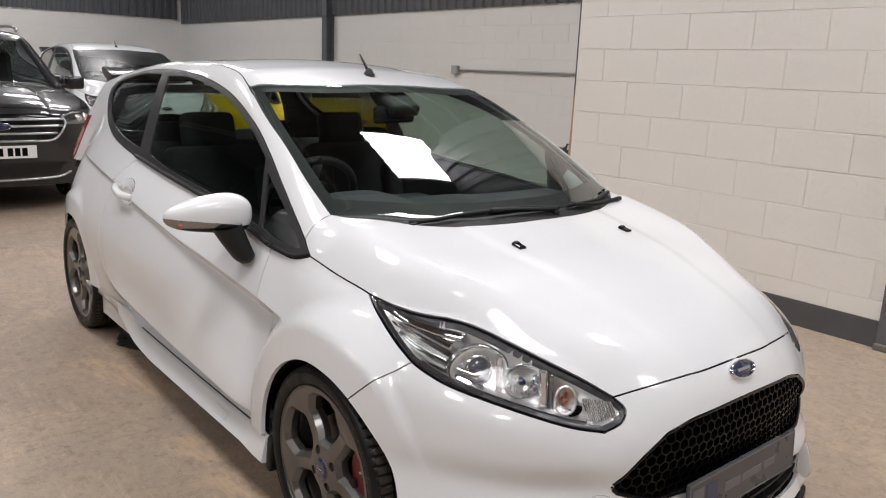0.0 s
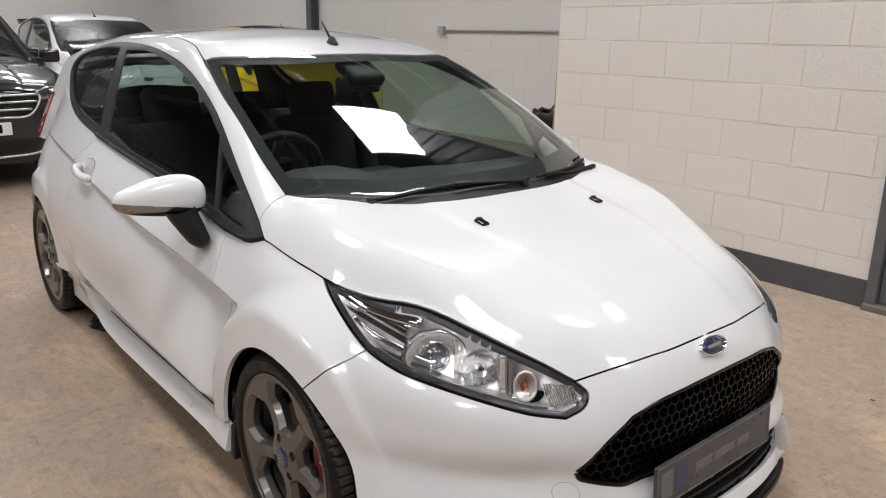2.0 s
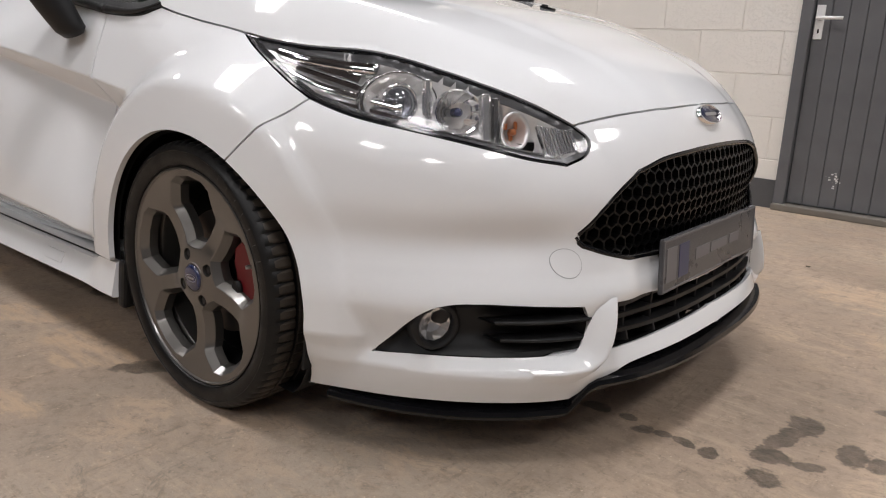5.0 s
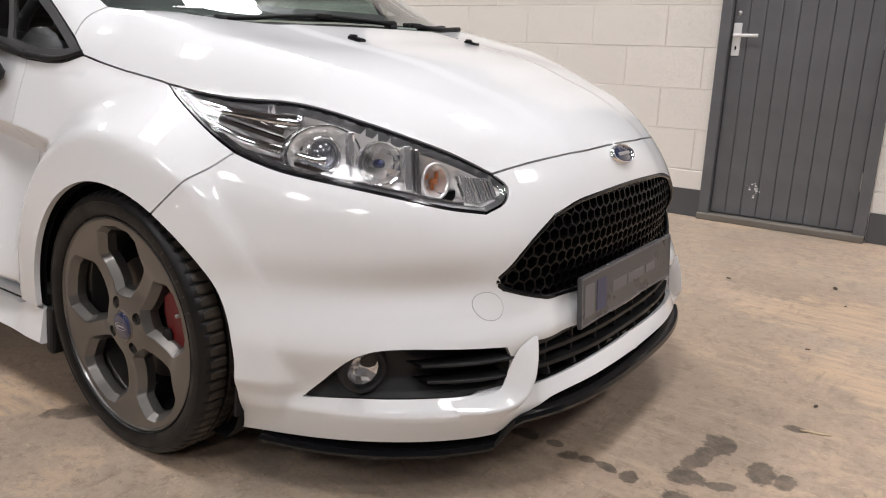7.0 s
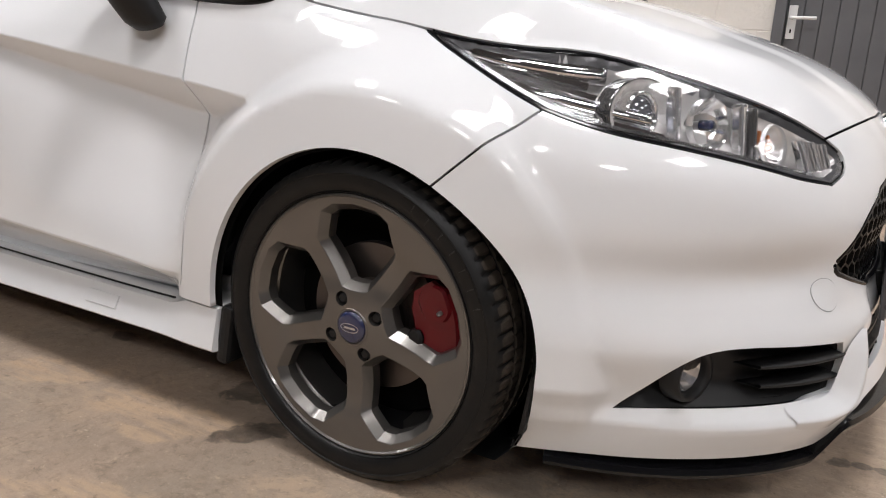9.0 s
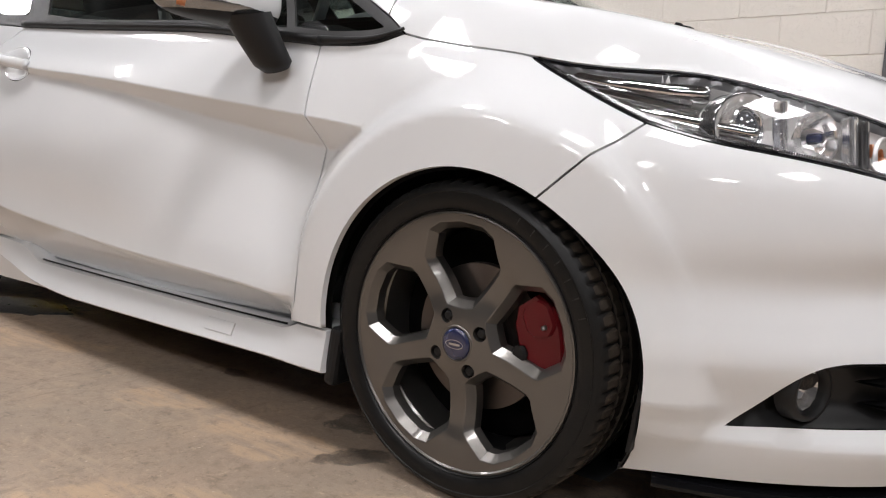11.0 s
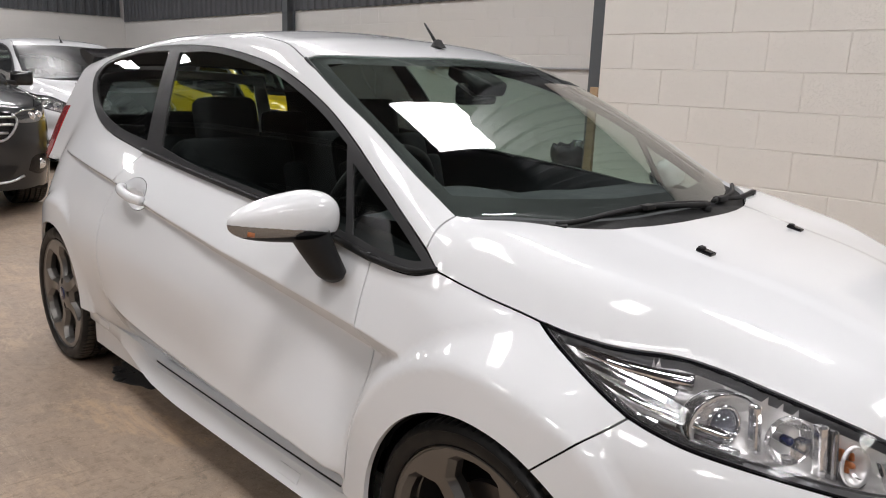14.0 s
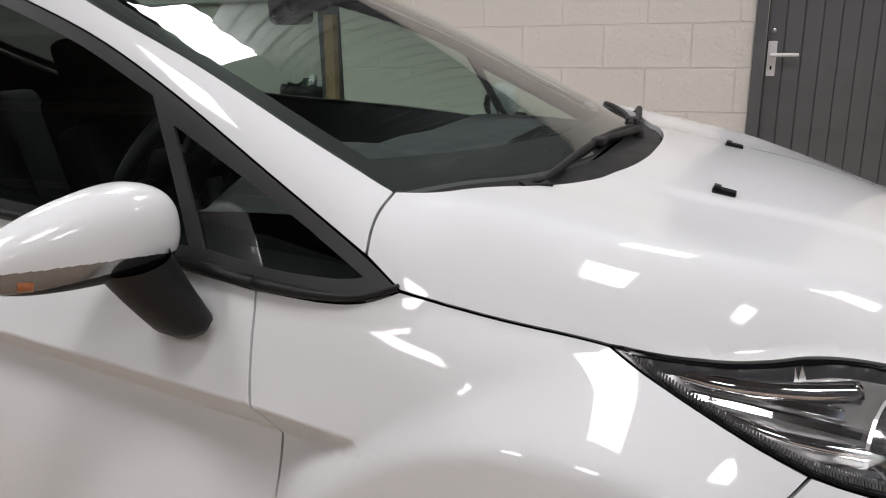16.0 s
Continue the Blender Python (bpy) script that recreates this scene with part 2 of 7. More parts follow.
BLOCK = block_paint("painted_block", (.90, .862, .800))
# the block colour again, greyer and darker, for the two far walls
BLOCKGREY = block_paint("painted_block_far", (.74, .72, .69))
SKIRT = plastic("grey_skirting_paint", (.085, .085, .088), .5, 120, .001)
DOORGREY = plastic("grey_door_paint", (.125, .126, .132), .45, 160, .0006)
CLAD = plastic("dark_cladding", (.085, .088, .095), .5, 60, .0004)
ROOFSHEET = plastic("roof_sheet", (.10, .10, .11), .55, 60, .0004)
COLUMN = plastic("column_grey", (.10, .108, .115), .5, 90, .0005)
WOOD = plastic("bare_timber", (.42, .29, .17), .7, 90, .001)
BAG = plastic("black_bin_bag", (.012, .012, .013), .35, 40, .004)
WHITEPVC = mat("white_handle", (.78, .78, .77), .3)

GLOW = bpy.data.materials.new("translucent_sheet")
GLOW.use_nodes = True
_b = GLOW.node_tree.nodes["Principled BSDF"]
_b.inputs["Base Color"].default_value = (.8, .8, .8, 1)
_b.inputs["Emission Color"].default_value = (1.0, .972, .985, 1)
_b.inputs["Emission Strength"].default_value = ROOFLIGHT

# ---- mesh helpers ----
def mesh_of(name, verts, faces, material, smooth=True, mats=None):
    me = bpy.data.meshes.new(name)
    me.from_pydata([tuple(map(float, v)) for v in verts], [], [tuple(map(int, f)) for f in faces])
    for m in (mats or [material]):
        me.materials.append(m)
    if smooth:
        me.polygons.foreach_set("use_smooth", [True] * len(me.polygons))
    me.update()
    return me


def part(name, data, material, parent=None, label="", m=None, smooth=None):
    """One mesh object from a bmesh or a mesh, under a thing or a part."""
    if isinstance(data, bmesh.types.BMesh):
        me = bpy.data.meshes.new(name)
        data.to_mesh(me)
        data.free()
        me.materials.append(material)
        if smooth:
            me.polygons.foreach_set("use_smooth", [True] * len(me.polygons))
            me.set_sharp_from_angle(angle=radians(smooth if smooth is not True else 35))
        data = me
    ob = new(name, data)
    if parent is not None:
        ob.parent = parent
    if m is not None:
        ob.matrix_local = m
    return tagged(ob, label) if label else ob


def empty(name, m=None):
    ob = new(name)
    ob.empty_display_size = .1
    if m is not None:
        ob.matrix_basis = m
    return ob


def box(sx, sy, sz, bevel=0.0, at=(0, 0, 0), segs=2):
    bm = bmesh.new()
    bmesh.ops.create_cube(bm, size=1)
    bmesh.ops.scale(bm, vec=(sx, sy, sz), verts=bm.verts)
    if bevel:
        bmesh.ops.bevel(bm, geom=bm.edges[:], offset=bevel, segments=segs, affect="EDGES", profile=.6)
    bmesh.ops.translate(bm, vec=at, verts=bm.verts)
    return bm


def merge(bm, other, m=None):
    me = bpy.data.meshes.new("tmp")
    other.to_mesh(me)
    other.free()
    if m is not None:
        me.transform(m)
    bm.from_mesh(me)
    bpy.data.meshes.remove(me)
    return bm


def lathe(profile, segs=64, axis="Y", closed=False):
    """Verts and faces of a profile of (radius, along) turned round an axis."""
    n = len(profile)
    verts, faces = [], []
    for i in range(segs):
        a = 2 * math.pi * i / segs
        c, s = math.cos(a), math.sin(a)
        for r, h in profile:
            verts.append({"Y": (r * c, h, r * s), "Z": (r * c, r * s, h), "X": (h, r * c, r * s)}[axis])
    last = n if closed else n - 1
    for i in range(segs):
        for j in range(last):
            a, b = i * n + j, i * n + (j + 1) % n
            c, d = ((i + 1) % segs) * n + (j + 1) % n, ((i + 1) % segs) * n + j
            faces.append((a, b, c, d))
    return verts, faces


def tube(points, radius, sides=10, taper=1.0):
    """A round bar along points."""
    pts = [Vector(p) for p in points]
    verts, faces = [], []
    up = Vector((0, 0, 1))
    for i, p in enumerate(pts):
        d = (pts[min(i + 1, len(pts) - 1)] - pts[max(i - 1, 0)]).normalized()
        s = d.cross(up if abs(d.z) < .95 else Vector((1, 0, 0))).normalized()
        u = s.cross(d)
        r = radius * (1 + (taper - 1) * i / (len(pts) - 1))
        for k in range(sides):
            a = 2 * math.pi * k / sides
            verts.append(p + s * (r * math.cos(a)) + u * (r * math.sin(a)))
    for i in range(len(pts) - 1):
        for k in range(sides):
            faces.append((i * sides + k, i * sides + (k + 1) % sides, (i + 1) * sides + (k + 1) % sides, (i + 1) * sides + k))
    faces.append(tuple(range(sides))[::-1])
    faces.append(tuple(range((len(pts) - 1) * sides, len(pts) * sides)))
    return verts, faces


def spline(pts, step):
    """Catmull-Rom through pts, points about a step apart, ends included."""
    p = np.array(pts, float)
    if len(p) == 2:
        k = max(1, int(np.ceil(np.linalg.norm(p[1] - p[0]) / step)))
        return p[0] + (p[1] - p[0]) * np.linspace(0, 1, k + 1)[:, None]
    e = np.vstack([2 * p[0] - p[1], p, 2 * p[-1] - p[-2]])
    out = []
    for i in range(1, len(e) - 2):
        k = max(1, int(np.ceil(np.linalg.norm(e[i + 1] - e[i]) / step)))
        t = np.linspace(0, 1, k, endpoint=False)[:, None]
        out.append(.5 * (2 * e[i] + (e[i + 1] - e[i - 1]) * t + (2 * e[i - 1] - 5 * e[i] + 4 * e[i + 1] - e[i + 2]) * t**2
                         + (3 * e[i] - e[i - 1] - 3 * e[i + 1] + e[i + 2]) * t**3))
    return np.vstack(out + [p[-1:]])


def inside(q, poly):
    """Which 2D points lie in a polygon."""
    x, y = q[:, 0], q[:, 1]
    res = np.zeros(len(q), bool)
    a = poly[-1]
    for b in poly:
        hit = (a[1] > y) != (b[1] > y)
        if hit.any():
            res ^= hit & (x < (b[0] - a[0]) * (y - a[1]) / (b[1] - a[1] + 1e-15) + a[0])
        a = b
    return res


def gap_to(q, poly):
    """Distance from points to a polygon's edge."""
    best = np.full(len(q), 1e9)
    a = poly[-1]
    for b in poly:
        ab = b - a
        t = np.clip(((q - a) @ ab) / (ab @ ab + 1e-15), 0, 1)
        best = np.minimum(best, np.linalg.norm(q - a - t[:, None] * ab, axis=1))
        a = b
    return best


def shrunk(poly, d):
    """A polygon moved inwards by d."""
    area = .5 * np.sum(poly[:, 0] * np.roll(poly[:, 1], -1) - np.roll(poly[:, 0], -1) * poly[:, 1])
    e1 = poly - np.roll(poly, 1, 0)
    e2 = np.roll(poly, -1, 0) - poly
    e1 /= np.linalg.norm(e1, axis=1)[:, None] + 1e-12
    e2 /= np.linalg.norm(e2, axis=1)[:, None] + 1e-12
    n = np.stack([-(e1 + e2)[:, 1], (e1 + e2)[:, 0]], 1)
    n /= np.linalg.norm(n, axis=1)[:, None] + 1e-12
    c = np.clip(np.abs(n[:, 0] * -e1[:, 1] + n[:, 1] * e1[:, 0]), .5, 1)
    return poly + n * (d * np.sign(area) / c)[:, None]

# ---- the hatchback's outer skin: x ahead of the front axle, y to its left, z up ----
def sstep(a, b, v):
    t = np.clip((v - a) / (b - a), 0, 1)
    return t * t * (3 - 2 * t)

def line(v, *pairs):
    """A smooth line through (where, value) pairs (monotone-ish cubic)."""
    xs, ys = np.array(pairs[0::2]), np.array(pairs[1::2])
    d = np.diff(ys) / np.diff(xs)
    m = np.concatenate([[d[0]], np.where(d[:-1] * d[1:] > 0, 2 * d[:-1] * d[1:] / (d[:-1] + d[1:] + 1e-12 * np.sign(d[1:] + 1e-15)), 0), [d[-1]]])
    v = np.asarray(v, float)
    i = np.clip(np.searchsorted(xs, v) - 1, 0, len(xs) - 2)
    h = xs[i + 1] - xs[i]
    t = np.clip((v - xs[i]) / h, -3, 4)
    tc = np.clip(t, 0, 1)
    c = (2*tc**3 - 3*tc**2 + 1)*ys[i] + (tc**3 - 2*tc**2 + tc)*h*m[i] + (-2*tc**3 + 3*tc**2)*ys[i+1] + (tc**3 - tc**2)*h*m[i+1]
    return c + np.where(t < 0, t * h * m[i], 0) + np.where(t > 1, (t - 1) * h * m[i + 1], 0)

def smax(a, b, k):
    h = np.clip(k - np.abs(a - b), 0, None) / k
    return np.maximum(a, b) + h * h * k / 4

def smin(a, b, k):
    return -smax(-a, -b, k)

WB = -2.489   # rear axle
AX = 0.297    # axle height

def crease(x):
    """Height of the falling shoulder crease and of the undercut band below it."""
    return (line(x, -2.6,.912, -2.2,.885, -1.93,.866, -1.47,.816, -1.1,.782, -.85,.752, -.57,.718, -.4,.698, -.25,.679),
            line(x, -2.6,.012, -2.2,.018, -1.47,.020, -1.05,.031, -.8,.044, -.6,.053, -.4,.063, -.2,.066))


def low_crease(x):
    return line(x, -2.2,.50, -1.9,.450, -1.55,.402, -1.28,.376, -1.04,.358, -.8,.346, -.57,.336, -.43,.322)


def low_band(x):
    return np.maximum(low_crease(x) - .262, .045)


def half_width(x, z):
    w = line(z, .08,.76, .16,.788, .25,.800, .34,.832, .42,.836, .5,.834, .6,.826, .7,.806, .78,.780, .86,.746, .95,.700)
    w = w - .031 * sstep(-.15, .25, x) * sstep(.6, .8, z)
    # shoulder crease, falling to the front, with an undercut below it
    zc, h = crease(x)
    h = np.maximum(h, .008)
    dz = zc - z
    full = line(x, -2.9,.0, -2.5,.012, -2.1,.034, -1.5,.052, -1.1,.050, -.8,.024, -.5,.004, -.2,.0)
    w = w + full * sstep(.32, .68, z) * (1 - sstep(zc - .01, zc + .15, z))
    fade = sstep(-2.75, -2.4, x) * (1 - sstep(-.32, -.15, x))
    w = w - fade * .95 * h * np.clip(dz / h, 0, 1) * (1 - sstep(h * .9, h + .30, dz)) + fade * .006 * np.exp(-np.abs(dz) / .05) * (dz < .0) + fade * .006 * np.clip(1 - dz / h, 0, 1) * (dz >= 0)
    # lower door crease
    zl = low_crease(x)
    dl = zl - z
    hb = low_band(x)
    fl = sstep(-2.0, -1.62, x) * (1 - sstep(-.48, -.36, x))
    w = w + fl * (.028 * np.clip(1 + dl / .20, 0, 1)**2 * (dl < 0) + (dl >= 0) * (.028 - .074 * np.clip(dl / hb, 0, 1)) * (1 - sstep(hb + .03, hb + .10, dl)))
    # wheel arch blisters: near-upright rings that stand out where the body leans in
    for cx in (0, WB):
        r = np.hypot(x - cx, z - AX)
        ring = .848 - .10 * np.clip(r - .317, 0, .2) - .9 * (np.clip(r - .405, 0, None)**2 / .05 * (r < .43) + np.where(r >= .43, .0125 + (r - .43), 0)) - .55 * np.clip(.26 - z, 0, None)
        w = smax(w, ring, .010)
    return w

def nose_line(z):
    return line(z, .08,.775, .14,.80, .22,.815, .30,.812, .36,.815, .42,.810, .5,.806, .58,.798, .64,.788, .70,.765, .76,.72, .85,.60)

def hood_top(x, y):
    """The bonnet: almost level across, then a firm roll down to its edge, and gentler over the lamp and wing beyond."""
    a = np.abs(y)
    nose = sstep(.55, .75, x)
    xe = x + (.20 + .15 * nose) * y * y
    h = line(xe, -1.5,1.1, -.25,.985, -.03,.949, .165,.909, .3,.884, .4,.858, .5,.822, .6,.785, .7,.735, .78,.675, .86,.58)
    yc = .31 - .10 * sstep(.0, .75, x)
    h = h - (.060 + .120 * nose) * y * y + .0042 * (1 - sstep(yc - .028, yc + .028, a)) + .020 * np.exp(-((a - .60) / .16)**2) * sstep(-.35, -.10, x) * (1 - sstep(.10, .42, x))
    d = a - line(x, -.6,.71, -.26,.716, -.2,.740, -.05,.725, .06,.711, .19,.668, .31,.598, .456,.540, .606,.470, .68,.421, .75,.375)
    edge = line(x, -.6,1.02, -.26,.905, -.2,.866, -.05,.837, .06,.816, .19,.795, .31,.785, .456,.754, .606,.708, .68,.673, .75,.640)
    roll = edge - np.where(d < 0, (1.35 - .45 * sstep(.28, .5, x)) * d, .45 * d)
    return smin(h, roll, .065)

def skin(x, y, z):
    a = np.abs(y)
    w = half_width(x, z)
    nz = nose_line(z)
    x0, n = -.15, 2.7
    # the lower bumper stands out from the cheeks
    out = (.018 * (1 - sstep(.33, .40, z)) * (.35 + .65 * np.maximum(sstep(.24, .40, a), 1 - sstep(.27, .33, z))) - (.012 + .020 * sstep(.42, .56, a)) * np.exp(-((z - .450) / .050)**2)) * sstep(.1, .5, x)
    corner = sstep(.395, .465, a)
    out = out + (.032 * np.clip((.240 - z) / .028, 0, 1) - .018 * np.clip((.205 - z) / .06, 0, 1)) * corner * sstep(.15, .6, x)
    out = out + (.026 * np.clip((.258 - z) / .06, 0, 1) - .010) * (1 - corner) * (1 - sstep(.30, .36, z)) * sstep(.15, .6, x)
    out = out - .022 * (1 - sstep(.26, .36, a)) * np.exp(-((z - .375) / .05)**2) * sstep(.3, .6, x)
    ax = nz - x0 + out
    fx = np.clip(x - x0, 0, None) / ax
    bx = np.clip(-2.35 - x, 0, None) / (.78 - .10 * sstep(.55, 1.0, z))
    nr = 3.0
    r = np.where(x > x0, (fx**n + (a / (w + out * .3))**n)**(1 / n), (bx**nr + (a / w)**nr)**(1 / nr)) - 1
    side = r * w
    top = (z - hood_top(x, y)) * .9
    lower = smax(side, top, .078) - .004
    lower = np.maximum(lower, .10 - z)
    dz = z - .86
    g = .742 - .30 * dz - .28 * dz * dz - .055 * sstep(-1.4, -3.2, x) 
    gs = (a - g) * .93
    sw = np.clip(-(x + .03) / .95, -.1, 1.1)
    wind = (z - (.95 - (x + .03) * .467 - .25 * y * y + .08 * sw * (1 - sw))) * .88
    roof = z - (line(x, -3.3,1.24, -2.9,1.325, -2.5,1.385, -2.0,1.430, -1.5,1.437, -1.2,1.412, -.93,1.37, -.6,1.30) - .13 * y * y)
    rear = (-(x + 2.96) - (1.31 - z) * .30 + .12 * y * y) * .95
    up = smax(wind, roof, .05)
    up = smax(up, gs, .05)
    up = smax(up, rear, .05)
    up = np.maximum(smax(up, x - (.01 - .36 * y * y), .05), .84 - z)
    side_zone = sstep(-.6, -.32, x) * sstep(.60, .69, a)
    return smin(lower, up, .012 + .020 * side_zone) + .004 * side_zone * (1 - sstep(-.10, .05, x))


SKINS = [skin]


def normals(p, e=.0015):
    skin = SKINS[-1]
    g = np.stack([skin(p[:, 0] + e, p[:, 1], p[:, 2]) - skin(p[:, 0] - e, p[:, 1], p[:, 2]),
                  skin(p[:, 0], p[:, 1] + e, p[:, 2]) - skin(p[:, 0], p[:, 1] - e, p[:, 2]),
                  skin(p[:, 0], p[:, 1], p[:, 2] + e) - skin(p[:, 0], p[:, 1], p[:, 2] - e)], 1)
    return g / (np.linalg.norm(g, axis=1)[:, None] + 1e-12)


def onto(p, way, reach=.35, n=56):
    """Points moved along way (from outside) to where they first meet the skin."""
    p, way = np.atleast_2d(np.array(p, float)), np.array(way, float)
    way = way / np.linalg.norm(way)
    skin = SKINS[-1]
    t = np.linspace(-reach, reach, n)
    q = p[:, None, :] + t[None, :, None] * way
    f = skin(q[..., 0], q[..., 1], q[..., 2]) < 0
    i = np.argmax(f, 1)
    i = np.where(f.any(1), i, np.argmin(np.abs(t)))
    a, b = t[np.clip(i - 1, 0, None)].copy(), t[i].copy()
    for _ in range(18):
        m = (a + b) / 2
        q = p + m[:, None] * way
        v = skin(q[:, 0], q[:, 1], q[:, 2]) < 0
        b, a = np.where(v, m, b), np.where(v, a, m)
    return p + b[:, None] * way


def settle(p):
    """Points drawn to the nearest skin; those on the middle line stay on it."""
    p = np.array(p, float)
    mid = np.abs(p[:, 1]) < 1e-6
    for _ in range(6):
        n = normals(p)
        n[mid, 1] = 0
        f = SKINS[-1](p[:, 0], p[:, 1], p[:, 2])
        p = p - n * np.clip(f, -.02, .02)[:, None] * .8
    return p


def side(*xz):
    """Points of the right flank from (x, z) pairs."""
    v = np.array(xz, float).reshape(-1, 2)
    return onto(np.stack([v[:, 0], np.full(len(v), -.75), v[:, 1]], 1), (0, 1, 0), .75, 160)


def above(*xy):
    v = np.array(xy, float).reshape(-1, 2)
    return onto(np.stack([v[:, 0], v[:, 1], np.full(len(v), 1.0)], 1), (0, 0, -1), .6, 160)


def ahead(*yz):
    v = np.array(yz, float).reshape(-1, 2)
    return onto(np.stack([np.full(len(v), .6), v[:, 0], v[:, 1]], 1), (-1, 0, 0), .6, 160)


def arch(cx, a0, a1, r=.317):
    """An arc of the wheel opening, degrees from ahead over the top to behind."""
    deg = np.linspace(a0, a1, 22)
    k = np.radians(deg)
    r = r + .026 * (1 - sstep(0, 60, deg)) * (cx == 0)      # the front opening runs out ahead at the bumper
    return side(*np.stack([cx + r * np.cos(k), AX + r * np.sin(k)], 1).ravel())


from mathutils.geometry import delaunay_2d_cdt


def sheet(segs, way, step=.018, gap=.0, depth=.012, holes=(), lift=0.0, mirror=False, dish=None, ridges=()):
    """A sheet cut from the skin. segs: pieces of its edge, 3D, in order round it, corners between them; way: the way it is looked at;
    gap: drawn in at the edge; depth: the turned-in edge; lift: off the skin; mirror: both halves about the middle line in one;
    dish: depth of a bowl below the skin by the distance to the edge. Returns verts, faces, normals of the corners."""
    way = np.array(way, float) / np.linalg.norm(way)
    u = np.cross(way, (0, 0, 1) if abs(way[2]) < .9 else (1, 0, 0))
    u /= np.linalg.norm(u)
    w = np.cross(u, way)
    segs = [[np.array(p, float) for p in s] for s in segs]
    ring = settle(np.vstack([spline(s, step)[:-1] for s in segs]))
    o = ring.mean(0)
    rings = [ring] + [settle(np.vstack([spline(s, step)[:-1] for s in h])) for h in holes]
    flat = [np.stack([(r - o) @ u, (r - o) @ w], 1) for r in rings]
    mid = [np.abs(r[:, 1]) < 1e-6 for r in rings]
    if gap:
        moved = []
        for k, r in enumerate(flat):
            s = shrunk(r, gap if k == 0 else -gap)
            if mirror:
                s[mid[k]] = r[mid[k]]
            moved.append(s)
        flat = moved
    lo, hi = flat[0].min(0), flat[0].max(0)
    gx, gy = np.meshgrid(np.arange(lo[0], hi[0], step), np.arange(lo[1], hi[1], step * .87))
    gx = gx + (np.arange(gx.shape[0]) % 2)[:, None] * step / 2
    g = np.stack([gx.ravel(), gy.ravel()], 1)
    keep = inside(g, flat[0])
    g = g[keep]
    for k, r in enumerate(flat):
        if k:
            g = g[~inside(g, r)]
        g = g[gap_to(g, r) > step * .45]
    n0 = [len(r) for r in flat]
    lines = []
    for r in ridges:
        r = spline(r, step)
        f = np.stack([(r - o) @ u, (r - o) @ w], 1)
        ok = inside(f, flat[0])
        for h in flat:
            ok &= gap_to(f, h) > step * .2
        f = f[ok]
        if len(f) > 1:
            lines.append(f)
            for a, b in zip(f[:-1], f[1:]):
                g = g[np.linalg.norm(g - (a + b) / 2, axis=1) > step * .55]
    pts, edges, base = list(map(Vector, np.vstack(flat + lines + [g]))), [], 0
    for k in n0:
        edges += [(base + i, base + (i + 1) % k) for i in range(k)]
        base += k
    for f in lines:
        edges += [(base + i, base + i + 1) for i in range(len(f) - 1) if np.linalg.norm(f[i + 1] - f[i]) < step * 3]
        base += len(f)
    vo, _, fo, vorig, _, _ = delaunay_2d_cdt(pts, edges, [], 0, 1e-7)
    v2 = np.array([tuple(v) for v in vo])
    tri = np.array([tuple(f) for f in fo if len(f) == 3])
    c = v2[tri].mean(1)
    ok = inside(c, flat[0])
    for r in flat[1:]:
        ok &= ~inside(c, r)
    tri = tri[ok]
    p = o + v2[:, :1] * u + v2[:, 1:] * w
    q = onto(p, way, .42, 84)
    if mirror:
        on_mid = np.array([any(k < n0[0] and mid[0][k] for k in orig) for orig in vorig])
        level = p[on_mid] * (1, 0, 1)
        q[on_mid] = onto(level, (way[0], 0, way[2]), .42, 84) * (1, 0, 1)
        q[:, 1] = np.minimum(q[:, 1], 0)
    nr = normals(q)
    if mirror:
        nr[np.abs(q[:, 1]) == 0, 1] = 0
    if dish is not None:
        d = np.minimum.reduce([gap_to(v2, r) for r in flat])
        q = q - nr * dish(d, q)[:, None]
    q = q + nr * lift
    # face the outside
    fn = np.cross(q[tri[:, 1]] - q[tri[:, 0]], q[tri[:, 2]] - q[tri[:, 0]])
    flip = np.einsum("ij,ij->i", fn, nr[tri].mean(1)) < 0
    tri[flip] = tri[flip][:, ::-1]
    verts, vn, faces = [q], [nr], [tri]
    top = len(q)
    if depth:
        ed = {}
        for a, b, c3 in tri:
            for e in ((a, b), (b, c3), (c3, a)):
                ed[e] = 1
        rim = [(a, b) for a, b in ed if (b, a) not in ed and not (mirror and abs(q[a, 1]) < 1e-9 and abs(q[b, 1]) < 1e-9)]
        idx = sorted({i for e in rim for i in e})
        at = {v: i for i, v in enumerate(idx)}
        a_pts = q[idx]
        inner = a_pts - nr[idx] * depth
        k = len(idx)
        verts += [a_pts, inner]
        vn += [nr[idx] * 0, nr[idx] * 0]
        faces4 = [(top + at[b], top + at[a], top + k + at[a], top + k + at[b]) for a, b in rim]
    else:
        faces4 = []
    V, N, T = np.vstack(verts), np.vstack(vn), [tuple(t) for t in tri]
    Fs = T + faces4
    if mirror:
        n = len(V)
        M = V * (1, -1, 1)
        V, N = np.vstack([V, M]), np.vstack([N, N * (1, -1, 1)])
        Fs = Fs + [tuple(i + n for i in f[::-1]) for f in Fs]
    if dish is not None:
        N = N * 0
    return V, Fs, N


def sheet_mesh(name, s, material, flip=False):
    V, Fs, N = s
    if flip:
        V, N, Fs = V * (1, -1, 1), N * (1, -1, 1), [f[::-1] for f in Fs]
    me = mesh_of(name, V, Fs, material)
    if np.abs(N).sum():
        me.normals_split_custom_set([tuple(N[i]) for i in (l.vertex_index for l in me.loops)])
    return me

